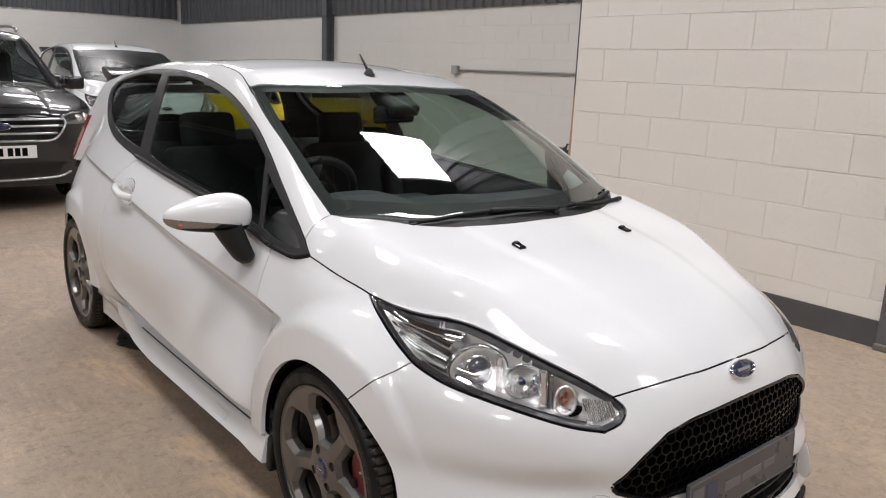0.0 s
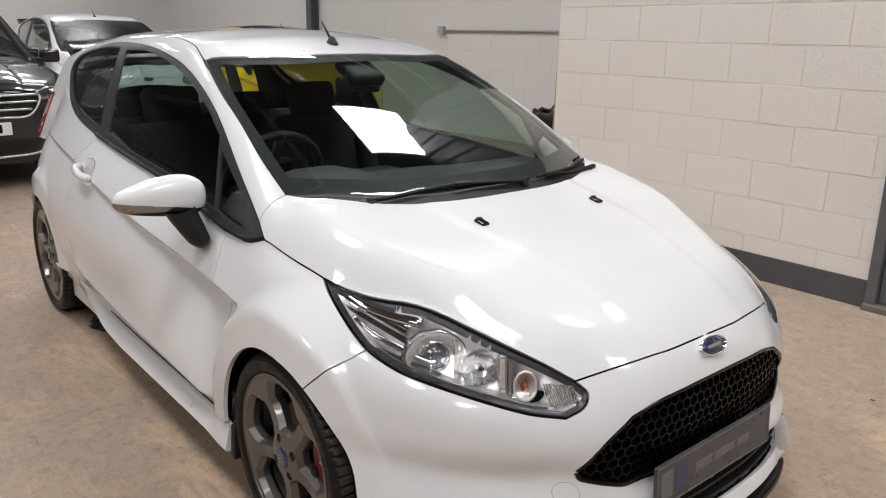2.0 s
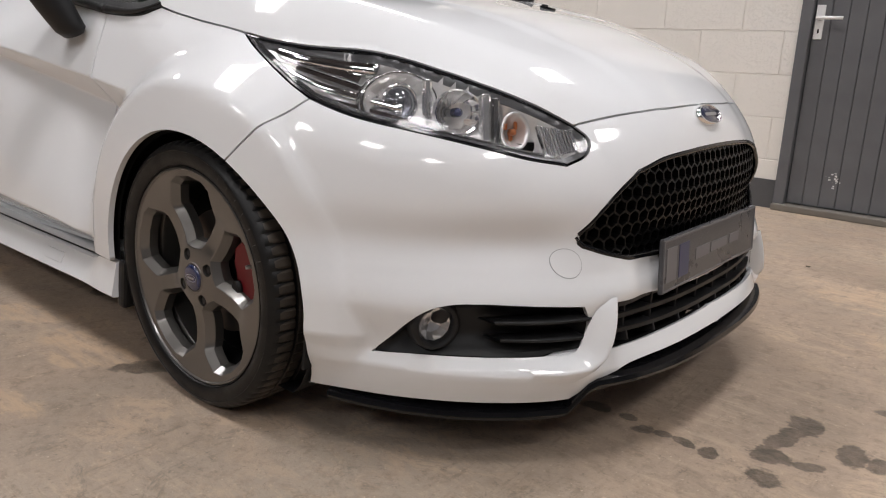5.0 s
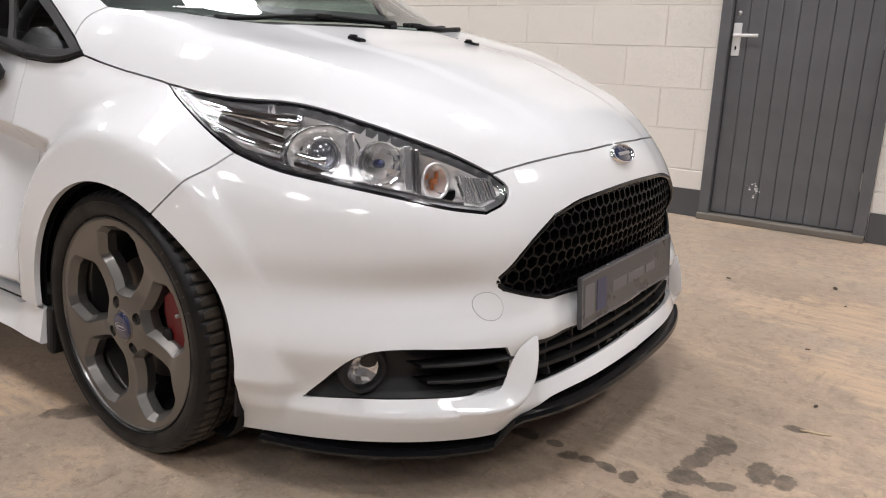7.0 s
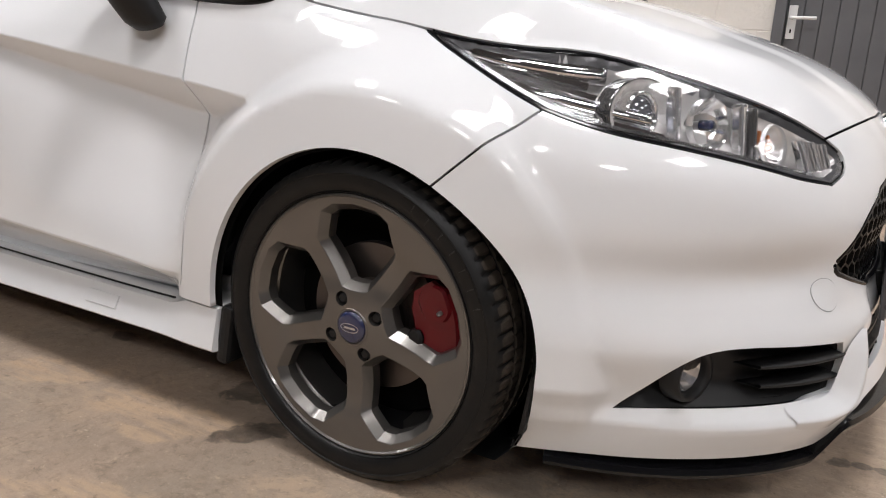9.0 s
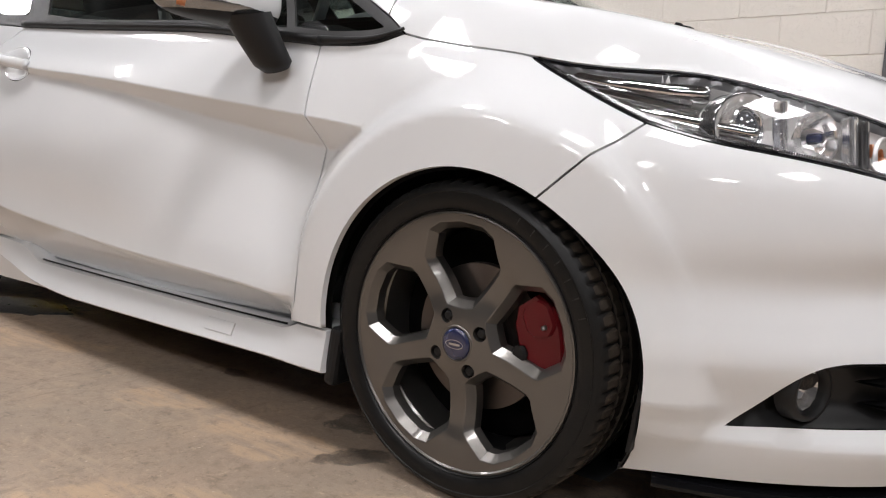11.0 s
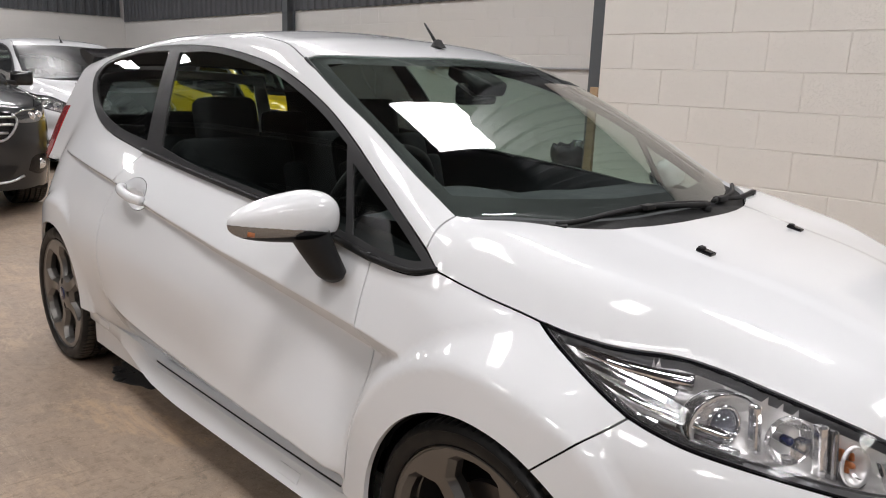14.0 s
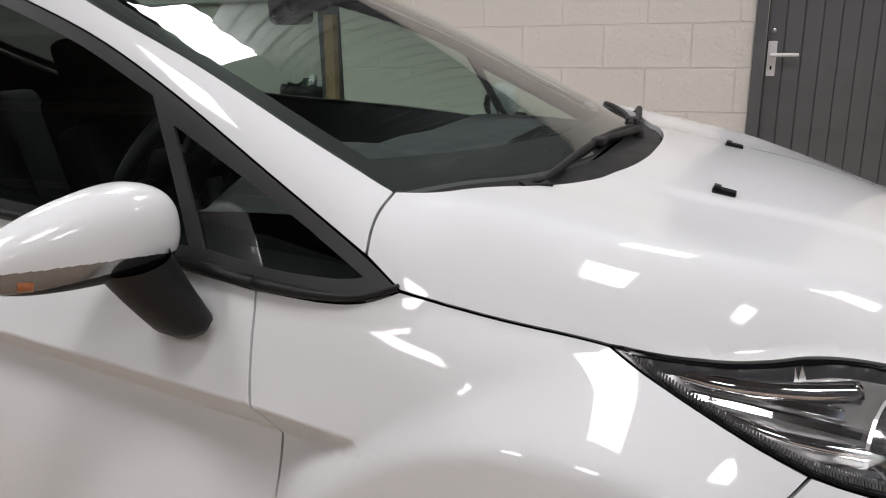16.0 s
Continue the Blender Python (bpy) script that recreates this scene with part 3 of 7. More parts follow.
# ---- the white hatchback ----
LAMP_TOP = [(.062, -.712, .815), (.115, -.694, .801), (.191, -.670, .792), (.245, -.641, .787), (.31, -.596, .783), (.38, -.566, .770), (.456, -.540, .751), (.534, -.508, .729), (.606, -.470, .705), (.680, -.421, .670)]
LAMP_NOSE = [(.680, -.421, .670), (.709, -.406, .645), (.717, -.428, .618), (.705, -.475, .601)]
LAMP_LOW = [(.705, -.475, .601), (.655, -.545, .614), (.580, -.615, .636), (.485, -.680, .659), (.404, -.717, .673), (.340, -.734, .688), (.296, -.741, .701)]
LAMP_BACK = [(.296, -.741, .701), (.240, -.740, .725), (.169, -.732, .757), (.106, -.722, .788), (.062, -.712, .815)]
WING_JOINT = [(.296, -.741, .701), (.238, -.802, .648), (.158, -.834, .573)]
HOOD_FRONT = [(.747, 0, .699), (.742, -.135, .695), (.732, -.207, .693), (.711, -.306, .684), (.680, -.421, .670)]
HOOD_SIDE = [(-.207, -.742, .864), (-.118, -.734, .848), (-.028, -.724, .832), (.062, -.712, .815)]
HOOD_TIP = [(-.207, -.742, .864), (-.262, -.723, .900)]
HOOD_CORNER = [(-.262, -.723, .900), (-.266, -.685, .936), (-.263, -.633, .959)]
HOOD_REAR = [(-.263, -.633, .959), (-.182, -.565, .941), (-.088, -.45, .928), (-.012, -.28, .934), (.018, -.14, .944), (.025, 0, .947)]
SCREEN_SIDE = [(-.263, -.633, .959), (-.418, -.622, 1.033), (-.61, -.598, 1.134), (-.795, -.573, 1.215), (-1.03, -.530, 1.322)]
rev = lambda pts: list(pts)[::-1]
DLO_LOW = side(-.42, .847, -.66, .876, -.9, .903, -1.41, .938, -1.83, .970)
DLO_TAIL = side(-1.83, .970, -2.2, 1.01, -2.4, 1.055, -2.6, 1.135, -2.69, 1.20, -2.71, 1.25)
DLO_TOP = side(-2.71, 1.25, -2.6, 1.305, -2.3, 1.350, -2.0, 1.366, -1.65, 1.360, -1.36, 1.332, -1.1, 1.285, -.84, 1.204, -.645, 1.117, -.40, .980, -.262, .900, -.207, .861)
DLO_TIP = side(-.207, .861, -.257, .846, -.32, .842, -.42, .847)
DITCH = above(-1.03, -.530, -1.25, -.490, -1.7, -.468, -2.3, -.455, -2.75, -.430)
ROOF_FRONT = above(-.885, 0, -.895, -.2, -.93, -.34, -1.03, -.530)


_x = np.linspace(-2.6, -.25, 60)
_zc, _h = crease(_x)
_zl, _hb = low_crease(_x[8:]), low_band(_x[8:])
RIDGES = [side(*np.stack([_x, z], 1).ravel()) for z in (_zc + .004, _zc, _zc - .003, _zc - _h * .5, _zc - _h + .004, _zc - _h, _zc - _h - .006)]
RIDGES += [side(*np.stack([_x[8:], z], 1).ravel()) for z in (_zl + .005, _zl, _zl - .004, _zl - _hb * .5, _zl - _hb + .004, _zl - _hb)]


def car_panels():
    """Outlines of the painted panels: name, edge pieces, way, mirrored."""
    door_front = side(-.42, .847, -.415, .77, -.405, .70, -.392, .645, -.394, .56, -.392, .47, -.402, .33, -.424, .272, -.46, .25)
    door_low = side(-.46, .25, -.9, .243, -1.26, .247, -1.6, .257)
    door_rear = side(-1.6, .257, -1.69, .29, -1.82, .38, -1.9, .52, -1.93, .70, -1.905, .85, -1.83, .970)
    tail = side(-2.90, 1.29, -2.99, 1.0, -3.04, .8, -3.05, .5, -3.01, .2)
    hatch_top = [(-2.93, 0, 1.31)]
    return dict(
        bonnet=([HOOD_FRONT, rev(LAMP_TOP), rev(HOOD_SIDE), HOOD_TIP, HOOD_CORNER, HOOD_REAR, [HOOD_REAR[-1], HOOD_FRONT[0]]], (-.1, .42, -.9), True),
        front_wing=([HOOD_SIDE, rev(LAMP_BACK), WING_JOINT, arch(0, 60.2, 184.5), side(-.316, .272, -.37, .271, -.418, .271), rev(door_front[:-1]), rev(DLO_TIP)], (0, 1, -.2), False),
        door=([door_front, door_low, door_rear, rev(DLO_LOW)], (0, 1, -.1), False),
        rear_quarter=([DLO_TAIL, [DLO_TAIL[-1], DITCH[-1]], [DITCH[-1], tail[0]], tail, side(-3.01, .2, -2.785, .2), arch(WB, 198, 3.0), side(-2.173, .314, -1.95, .313, -1.80, .307, -1.69, .289), rev(side(-1.83, .970, -1.905, .85, -1.93, .70, -1.9, .52, -1.82, .38, -1.69, .289))], (.15, 1, -.15), False),
        roof_rail=([SCREEN_SIDE, DITCH, [DITCH[-1], DLO_TOP[0]], [*DLO_TOP[:-2], np.array(HOOD_CORNER[0])], HOOD_CORNER], (.1, 1, -.7), False),
        roof_panel=([ROOF_FRONT, DITCH, above(-2.75, -.430, -2.86, -.36, -2.91, 0), [above(-2.91, 0)[0], ROOF_FRONT[0]]], (0, .12, -1), True),
    )


def bumper_edges():
    low = [(.285, -.745, .125), (.414, -.720, .136), (.545, -.662, .142), (.65, -.575, .145), (.735, -.465, .146)]
    low2 = [(.735, -.465, .146), (.765, -.43, .182), (.80, -.34, .202), (.815, -.22, .204), (.82, -.12, .204), (.825, 0, .204)]
    lg_low = [(.834, 0, .255), (.833, -.127, .254), (.809, -.303, .246), (.777, -.403, .238)]
    lg_side = [(.777, -.403, .238), (.782, -.392, .276), (.786, -.386, .333)]
    lg_top = [(.786, -.386, .333), (.822, -.234, .327), (.834, -.1, .322), (.836, 0, .321)]
    g_low = [(.806, 0, .402), (.803, -.15, .402), (.789, -.315, .409), (.762, -.388, .425), (.74, -.441, .445)]
    g_side = [(.74, -.441, .445), (.733, -.455, .463), (.741, -.437, .486), (.756, -.390, .534), (.770, -.317, .580)]
    g_top = [(.770, -.317, .580), (.782, -.228, .600), (.792, -.1, .609), (.794, 0, .611)]
    fog = [[(.454, -.719, .234), (.490, -.705, .272), (.518, -.693, .306), (.550, -.680, .332), (.592, -.653, .345), (.64, -.612, .347)], [(.64, -.612, .347), (.69, -.558, .343), (.751, -.462, .335)],
           [(.751, -.462, .335), (.757, -.443, .292), (.752, -.455, .247)], [(.752, -.455, .247), (.687, -.548, .240), (.562, -.657, .240), (.454, -.719, .234)]]
    return low, low2, lg_low, lg_side, lg_top, g_low, g_side, g_top, fog


def cap_ring(p, r, n=28):
    """A circle of points on the bumper skin round p, looked at from ahead."""
    a = np.linspace(0, 2 * np.pi, n + 1)
    return ahead(*np.stack([p[0] + r * np.cos(a), p[1] + r * np.sin(a)], 1).ravel())


def bumper_sheet(gap, lift, depth, step, hole=True):
    low, low2, lg_low, lg_side, lg_top, g_low, g_side, g_top, fog = bumper_edges()
    segs = [HOOD_FRONT, LAMP_NOSE, LAMP_LOW, WING_JOINT, arch(0, 60.2, -30), [arch(0, 60.2, -30)[-1], low[0]], low, low2]
    if hole:
        segs += [[low2[-1], lg_low[0]], lg_low, lg_side, lg_top, [lg_top[-1], g_low[0]], g_low, g_side, g_top, [g_top[-1], HOOD_FRONT[0]]]
    else:
        segs += [[low2[-1], HOOD_FRONT[0]]]
    y = np.linspace(-.70, -.01, 50)
    ridges = [ahead(*np.stack([y, np.full(50, z)], 1).ravel()) for z in (.240, .236, .212, .206)] if hole else ()
    return sheet(segs, (-.74, .66, -.08), step, gap, depth, [fog] if hole else [], lift, True, ridges=ridges)


def polar(a, r):
    return np.array((r * math.cos(a), r * math.sin(a)))


def wheel_mesh():
    """Rim face with five openings, their bevelled walls, lip and barrel; the outside looks along -y."""
    openings = []
    for k in range(5):
        c = radians(90 + 72 * k)
        pts = [polar(c + radians(s), r) for r, s in ((.066, -12), (.066, 12), (.073, 23), (.156, 30.5), (.170, 30), (.214, 19.5), (.2235, 12), (.2245, 0), (.2235, -12), (.214, -19.5), (.170, -30), (.156, -30.5), (.073, -23))]
        ring = np.vstack([spline([pts[i], pts[(i + 1) % len(pts)]], .012)[:-1] for i in range(len(pts))])
        openings.append(ring)
    bolts = [np.array([polar(radians(28 + 90 * k), .054) + polar(a, .0135) for a in np.linspace(0, 2 * np.pi, 16, endpoint=False)]) for k in range(4)]
    outer = np.array([polar(a, .2335) for a in np.linspace(0, 2 * np.pi, 120, endpoint=False)])

    def high(q):
        r = np.linalg.norm(q, axis=1)
        a = np.arctan2(q[:, 1], q[:, 0])
        spoke = np.cos(5 * (a - radians(90)) + np.pi) * .5 + .5      # 1 along a spoke's middle
        ridge = .004 * np.exp(-((1 - spoke) / .25)**2) * sstep(.07, .11, r) * (1 - sstep(.15, .19, r))
        return .004 - .008 * sstep(.03, .10, r) + .010 * sstep(.12, .225, r) - ridge
    rings = [outer] + openings + bolts
    lo = -.235
    gx, gy = np.meshgrid(np.arange(lo, .236, .011), np.arange(lo, .236, .0096))
    gx = gx + (np.arange(gx.shape[0]) % 2)[:, None] * .0055
    g = np.stack([gx.ravel(), gy.ravel()], 1)
    g = g[inside(g, outer)]
    for k, r in enumerate(rings):
        if k:
            g = g[~inside(g, r)]
        g = g[gap_to(g, r) > .0045]
    pts, edges, base = list(map(Vector, np.vstack(rings + [g]))), [], 0
    for r in rings:
        edges += [(base + i, base + (i + 1) % len(r)) for i in range(len(r))]
        base += len(r)
    vo, _, fo, _, _, _ = delaunay_2d_cdt(pts, edges, [], 0, 1e-7)
    v2 = np.array([tuple(v) for v in vo])
    tri = np.array([tuple(f) for f in fo])
    c = v2[tri].mean(1)
    ok = inside(c, outer)
    for r in rings[1:]:
        ok &= ~inside(c, r)
    tri = tri[ok]
    verts = [(x, -h, z) for (x, z), h in zip(v2, high(v2))]
    faces = []
    for t in tri:
        a, b, d = (np.array(verts[i]) for i in t)
        faces.append(tuple(t) if np.cross(b - a, d - a)[1] < 0 else tuple(t[::-1]))
    for k, r in enumerate(openings):
        steps = ((0, 0), (.0020, .0008), (.0120, .0150), (.0135, .0170), (.0150, .036))
        n, start = len(r), len(verts)
        for inset, deep in steps:
            q = shrunk(r, inset)
            hh = high(r)
            verts += [(x, -h + deep, z) for (x, z), h in zip(q, hh)]
        for s in range(len(steps) - 1):
            for i in range(n):
                j = (i + 1) % n
                faces.append((start + s * n + i, start + s * n + j, start + (s + 1) * n + j, start + (s + 1) * n + i))
    for r in bolts:
        n, start = len(r), len(verts)
        for deep in (0, .016):
            verts += [(x, -h + deep, z) for (x, z), h in zip(r, high(r))]
        for i in range(n):
            j = (i + 1) % n
            faces.append((start + i, start + j, start + n + j, start + n + i))
    v, f = lathe([(.2335, -.0060), (.2365, -.0095), (.2395, -.0085), (.2405, -.002), (.238, .004), (.2375, .012)], 120)
    faces += [tuple(i + len(verts) for i in q) for q in f]
    verts += v
    v, f = lathe([(.2335, -.0060), (.2335, .03), (.214, .045), (.208, .07), (.206, .14), (.222, .17)], 120)
    faces += [tuple(i + len(verts) for i in q) for q in f]
    verts += v
    me = mesh_of("wheel", verts, faces, ALLOY)
    weld = bmesh.new()
    weld.from_mesh(me)
    bmesh.ops.remove_doubles(weld, verts=weld.verts, dist=.0002)
    weld.to_mesh(me)
    weld.free()
    me.set_sharp_from_angle(angle=radians(28))
    return me


def tyre_mesh():
    """Low-profile tyre; shoulder blocks parted by cross grooves."""
    prof = [(.2375, .012), (.2385, -.004), (.243, -.0115), (.2445, -.0095), (.250, -.0135), (.262, -.0165), (.274, -.0150), (.2755, -.0163), (.281, -.0140), (.2885, -.0075),
            (.2935, .000), (.2955, .010), (.2965, .022), (.2968, .034), (.290, .0355), (.290, .0425), (.2972, .044), (.298, .066), (.2912, .0675), (.2912, .0765), (.298, .078), (.298, .092),
            (.298, .106), (.2912, .1075), (.2912, .1165), (.298, .118), (.2972, .140), (.290, .1415), (.290, .1485), (.2968, .150), (.2955, .174), (.291, .190), (.272, .200), (.24, .186)]
    segs = 288
    v, f = lathe(prof, segs)
    n = len(prof)
    out = []
    for i, (x, y, z) in enumerate(v):
        s, j = divmod(i, n)
        r = prof[j][0]
        if j in (10, 11, 12, 13, 29, 30) and s % 4 == 0:
            r -= .0042
        if j in (16, 17, 24, 25) and (s + 2) % 4 == 0:
            r -= .003
        k = r / prof[j][0]
        out.append((x * k, y, z * k))
    me = mesh_of("tyre", out, f, RUBBER)
    me.set_sharp_from_angle(angle=radians(32))
    return me


def tyre_marks():
    """Raised, worn lettering on the sidewall as plain bars along the ring."""
    bm = bmesh.new()
    merge(bm, box(.0022, .0012, .0125, .0004, segs=1), Matrix.Rotation(math.pi / 2, 4, "Y") @ Matrix.Translation((0, -.0158, .2655)))
    return bm


def caliper_mesh(a0, a1, r0, r1, y0, y1, material, n=16, name="brake_caliper"):
    """A rounded block bent round the axle, from angle a0 to a1."""
    v, ring = [], None
    for i in range(n + 1):
        t = i / n
        a = radians(a0 + (a1 - a0) * t)
        k = min(1, .55 + 2.2 * min(t, 1 - t))
        rm, rh, yh, c = (r0 + r1) / 2, (r1 - r0) / 2 * k, (y1 - y0) / 2, .005
        ring = [(-rh + c, -yh), (rh - c, -yh), (rh, -yh + c), (rh, yh), (-rh, yh), (-rh, -yh + c)]
        v += [((rm + dr) * math.cos(a), (y0 + y1) / 2 + dy, (rm + dr) * math.sin(a)) for dr, dy in ring]
    m = len(ring)
    f = [(i * m + k, i * m + m + k, i * m + m + (k + 1) % m, i * m + (k + 1) % m) for i in range(n) for k in range(m)] + [tuple(range(m)), tuple(range(n * m, n * m + m))[::-1]]
    me = mesh_of(name, v, f, material)
    me.set_sharp_from_angle(angle=radians(28))
    return me


def build_wheels(car):
    wm, tm = wheel_mesh(), tyre_mesh()
    marks = bpy.data.meshes.new("sidewall_mark")
    b = tyre_marks()
    b.to_mesh(marks)
    b.free()
    marks.materials.append(mat("worn_rubber", (.022, .022, .022), .28))
    cap = mesh_of("hub_cap", *lathe([(0, -.0105), (.022, -.0105), (.0275, -.009), (.0295, -.005), (.0305, .002), (.0305, .012)], 40), BLUE)
    ring = mesh_of("hub_cap_ring", *lathe([(.0295, -.004), (.0315, -.0065), (.0345, -.004), (.0355, .003)], 40), ALLOY)
    oval = [(.0195 * math.cos(a), -.0112, .0085 * math.sin(a)) for a in np.linspace(0, 2 * np.pi, 28, endpoint=False)]
    oval2 = [(.0182 * math.cos(a), -.0112, .0072 * math.sin(a)) for a in np.linspace(0, 2 * np.pi, 28, endpoint=False)]
    emblem = mesh_of("emblem", oval + oval2 + [(-.012, -.0113, -.002), (.012, -.0113, -.002), (.012, -.0113, .002), (-.012, -.0113, .002)],
                     [(i, (i + 1) % 28, 28 + (i + 1) % 28, 28 + i) for i in range(28)] + [(56, 57, 58, 59)], SATIN, False)
    bolt = mesh_of("wheel_bolt", *lathe([(0, .001), (.0065, .001), (.0095, .003), (.0105, .006), (.0105, .022)], 6), PLASTIC, False)
    disc = mesh_of("brake_disc", *lathe([(.05, .057), (.072, .057), (.074, .066), (.139, .066), (.139, .084), (.074, .084)], 72), STEEL)
    disc.set_sharp_from_angle(angle=radians(30))
    # black disc added behind the spokes, as the shade inside the wheel
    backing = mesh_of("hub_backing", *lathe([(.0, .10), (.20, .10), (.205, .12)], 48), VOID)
    cal = caliper_mesh(-27, 34, .106, .196, -.030, .03, RED)
    carrier = caliper_mesh(-20, 3, .098, .128, -.040, -.024, PLASTIC, 8, "caliper_carrier")
    lip = caliper_mesh(10, 31, .130, .190, -.036, -.028, RED, 8, "caliper_rib")
    pin = mesh_of("bleed_nipple", *lathe([(0, -.016), (.004, -.015), (.005, .0), (.005, .01)], 10), SATIN)
    for x, right, spin in ((0, True, 0), (WB, True, 20), (0, False, 33), (WB, False, 51)):
        m = Matrix.Translation((x, -.815 if right else .815, AX)) @ (Matrix.Identity(4) if right else Matrix.Rotation(math.pi, 4, "Z")) @ Matrix.Rotation(radians(spin), 4, "Y")
        w = part("wheel", wm, ALLOY, car, "gunmetal five-opening alloy wheel", m)
        part("tyre", tm, RUBBER, w, "low-profile black tyre")
        for a in (20, 27, 34, 41, 48, 55, 62):
            part("sidewall_mark", marks, RUBBER, w, "", Matrix.Rotation(radians(-a), 4, "Y"))
        c = part("hub_cap", cap, BLUE, w, "blue hub cap")
        part("hub_cap_ring", ring, ALLOY, w)
        part("emblem", emblem, SATIN, w)
        for k in range(4):
            a = radians(28 + 90 * k)
            part("wheel_bolt", bolt, PLASTIC, w, "", Matrix.Translation((.054 * math.cos(a), 0, .054 * math.sin(a))))
        part("brake_disc", disc, STEEL, w)
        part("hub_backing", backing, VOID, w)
        if x != 0:
            continue
        turn = Matrix.Rotation(radians(-spin - (3 if x == 0 else 180)), 4, "Y")
        c = part("brake_caliper", cal, RED, w, "red brake caliper", turn @ Matrix.Translation((0, .062, 0)))
        part("caliper_carrier", carrier, PLASTIC, c, "black caliper bracket")
        part("caliper_rib", lip, RED, c)
        part("bleed_nipple", pin, SATIN, c, "", Matrix.Translation((.165, -.03, .045)))


def headlamp(car, flip):
    """Clear lens over a bowl with a projector, a main reflector, an indicator and a light strip."""
    s = -1 if flip else 1
    way = (-.5, .72, -.48)
    edge = [LAMP_TOP, LAMP_NOSE, LAMP_LOW, LAMP_BACK]
    bowl = sheet(edge, way, .010, .003, 0, dish=lambda d, q: .004 + .055 * sstep(.004, .045, d), ridges=[drawn_in(edge, way, .017)])
    V, Fs, N = bowl
    deep = [-float(np.mean(skin(*V[list(q)].T))) for q in Fs]
    lamp = part("headlamp", sheet_mesh("headlamp", (V, [q for q, d in zip(Fs, deep) if d >= .0125], N), LAMPBOWL, flip), LAMPBOWL, car, "clear headlamp with chrome reflectors")
    part("smoked_rim", sheet_mesh("smoked_rim", (V, [q for q, d in zip(Fs, deep) if d < .0125], N), SMOKED, flip), SMOKED, lamp, "smoked dark rim inside the lamp")
    gasket = sheet(edge, way, .012, .0015, .008, holes=[[np.vstack([ring_pt for ring_pt in drawn_in(edge, way, .0065)])]], lift=-.001)
    part("gasket", sheet_mesh("gasket", gasket, GLOSS, flip), GLOSS, lamp, "black lamp surround")
    lens = part("lens", sheet_mesh("lens", sheet(edge, way, .012, .006, 0, lift=.0005), LENS, flip), LENS, lamp, "clear plastic lens")
    lens.visible_shadow = False

    def place(p, deep, out=(.62, -.66, .42)):
        """A spot on the lens skin, set in by deep; the part's z looks out of the lamp."""
        q = onto([p], way)[0] - normals(onto([p], way))[0] * deep
        q, o = Vector(q), Vector(out)
        if flip:
            q.y, o.y = -q.y, -o.y
        return Matrix.Translation(q) @ o.normalized().to_track_quat("Z", "Y").to_matrix().to_4x4()
    aim = (.86, -.42, .12)
    pm = place((.424, -.636, .720), .036, aim)
    part("projector_ring", mesh_of("projector_ring", *lathe([(.029, .004), (.031, .011), (.035, .012), (.038, .006), (.040, -.014), (.041, -.03)], 40, "Z"), REFLECTOR), REFLECTOR, lamp, "chrome projector ring", pm)
    part("projector_lens", mesh_of("projector_lens", *lathe([(0, .022), (.010, .0205), (.019, .0155), (.026, .007), (.029, -.002)], 32, "Z"), BULB), BULB, lamp, "round glass projector lens", pm)
    part("projector_back", mesh_of("projector_back", *lathe([(0, -.016), (.022, -.010), (.030, .002)], 24, "Z"), LAMPBOWL), LAMPBOWL, lamp, "", pm)
    part("projector_bezel", mesh_of("projector_bezel", *lathe([(.040, -.012), (.047, -.004), (.055, .004), (.062, .010), (.066, .010), (.068, .002), (.069, -.025)], 14, "Z"), LAMPBOWL, False), LAMPBOWL, lamp, "faceted chrome housing", pm @ Matrix.Diagonal((1.12, .82, 1, 1)))
    part("bezel_rim", mesh_of("bezel_rim", *lathe([(.066, .010), (.068, .0115), (.0695, .008), (.070, -.02)], 36, "Z"), LAMPDARK), LAMPDARK, lamp, "", pm @ Matrix.Diagonal((1.12, .82, 1, 1)))
    rm = place((.516, -.574, .705), .034, aim)
    part("main_reflector", mesh_of("main_reflector", *lathe([(.006, -.034), (.016, -.030), (.029, -.018), (.041, -.002), (.049, .014), (.052, .016), (.053, .004)], 16, "Z"), REFLECTOR, False), REFLECTOR, lamp, "faceted chrome reflector", rm @ Matrix.Diagonal((.92, .80, 1, 1)))
    part("bulb", mesh_of("bulb", *lathe([(0, .012), (.005, .010), (.007, .0), (.007, -.03)], 16, "Z"), SATIN), SATIN, lamp, "", rm)
    part("bulb_shade", mesh_of("bulb_shade", *lathe([(0, .020), (.007, .019), (.009, .012), (.009, -.004)], 16, "Z"), BLUE), BLUE, lamp, "", rm)
    for p, w, mt in (((.470, -.604, .712), .015, REFLECTOR), ((.566, -.546, .690), .018, REFLECTOR), ((.584, -.536, .684), .011, LAMPDARK)):
        part("reflector_divider", box(w, .088, .022, .005), mt, lamp, "", place(p, .026, aim))
    im = place((.616, -.515, .668), .028, (.8, -.5, .2))
    part("indicator_reflector", mesh_of("indicator_reflector", *lathe([(.006, -.020), (.018, -.012), (.028, .002), (.034, .012), (.036, .004)], 24, "Z"), LAMPBOWL), LAMPBOWL, lamp, "", im @ Matrix.Diagonal((.8, 1, 1, 1)))
    part("indicator_bulb", mesh_of("indicator_bulb", *lathe([(0, .004), (.004, .003), (.006, -.002), (.0065, -.016)], 20, "Z"), AMBER), AMBER, lamp, "amber indicator bulb", im)
    bm = bmesh.new()
    for k in range(3):
        merge(bm, box(.006, .022, .010, .002), Matrix.Translation((-.012 + .010 * k, .016 - .020 * (k % 2), -.012)))
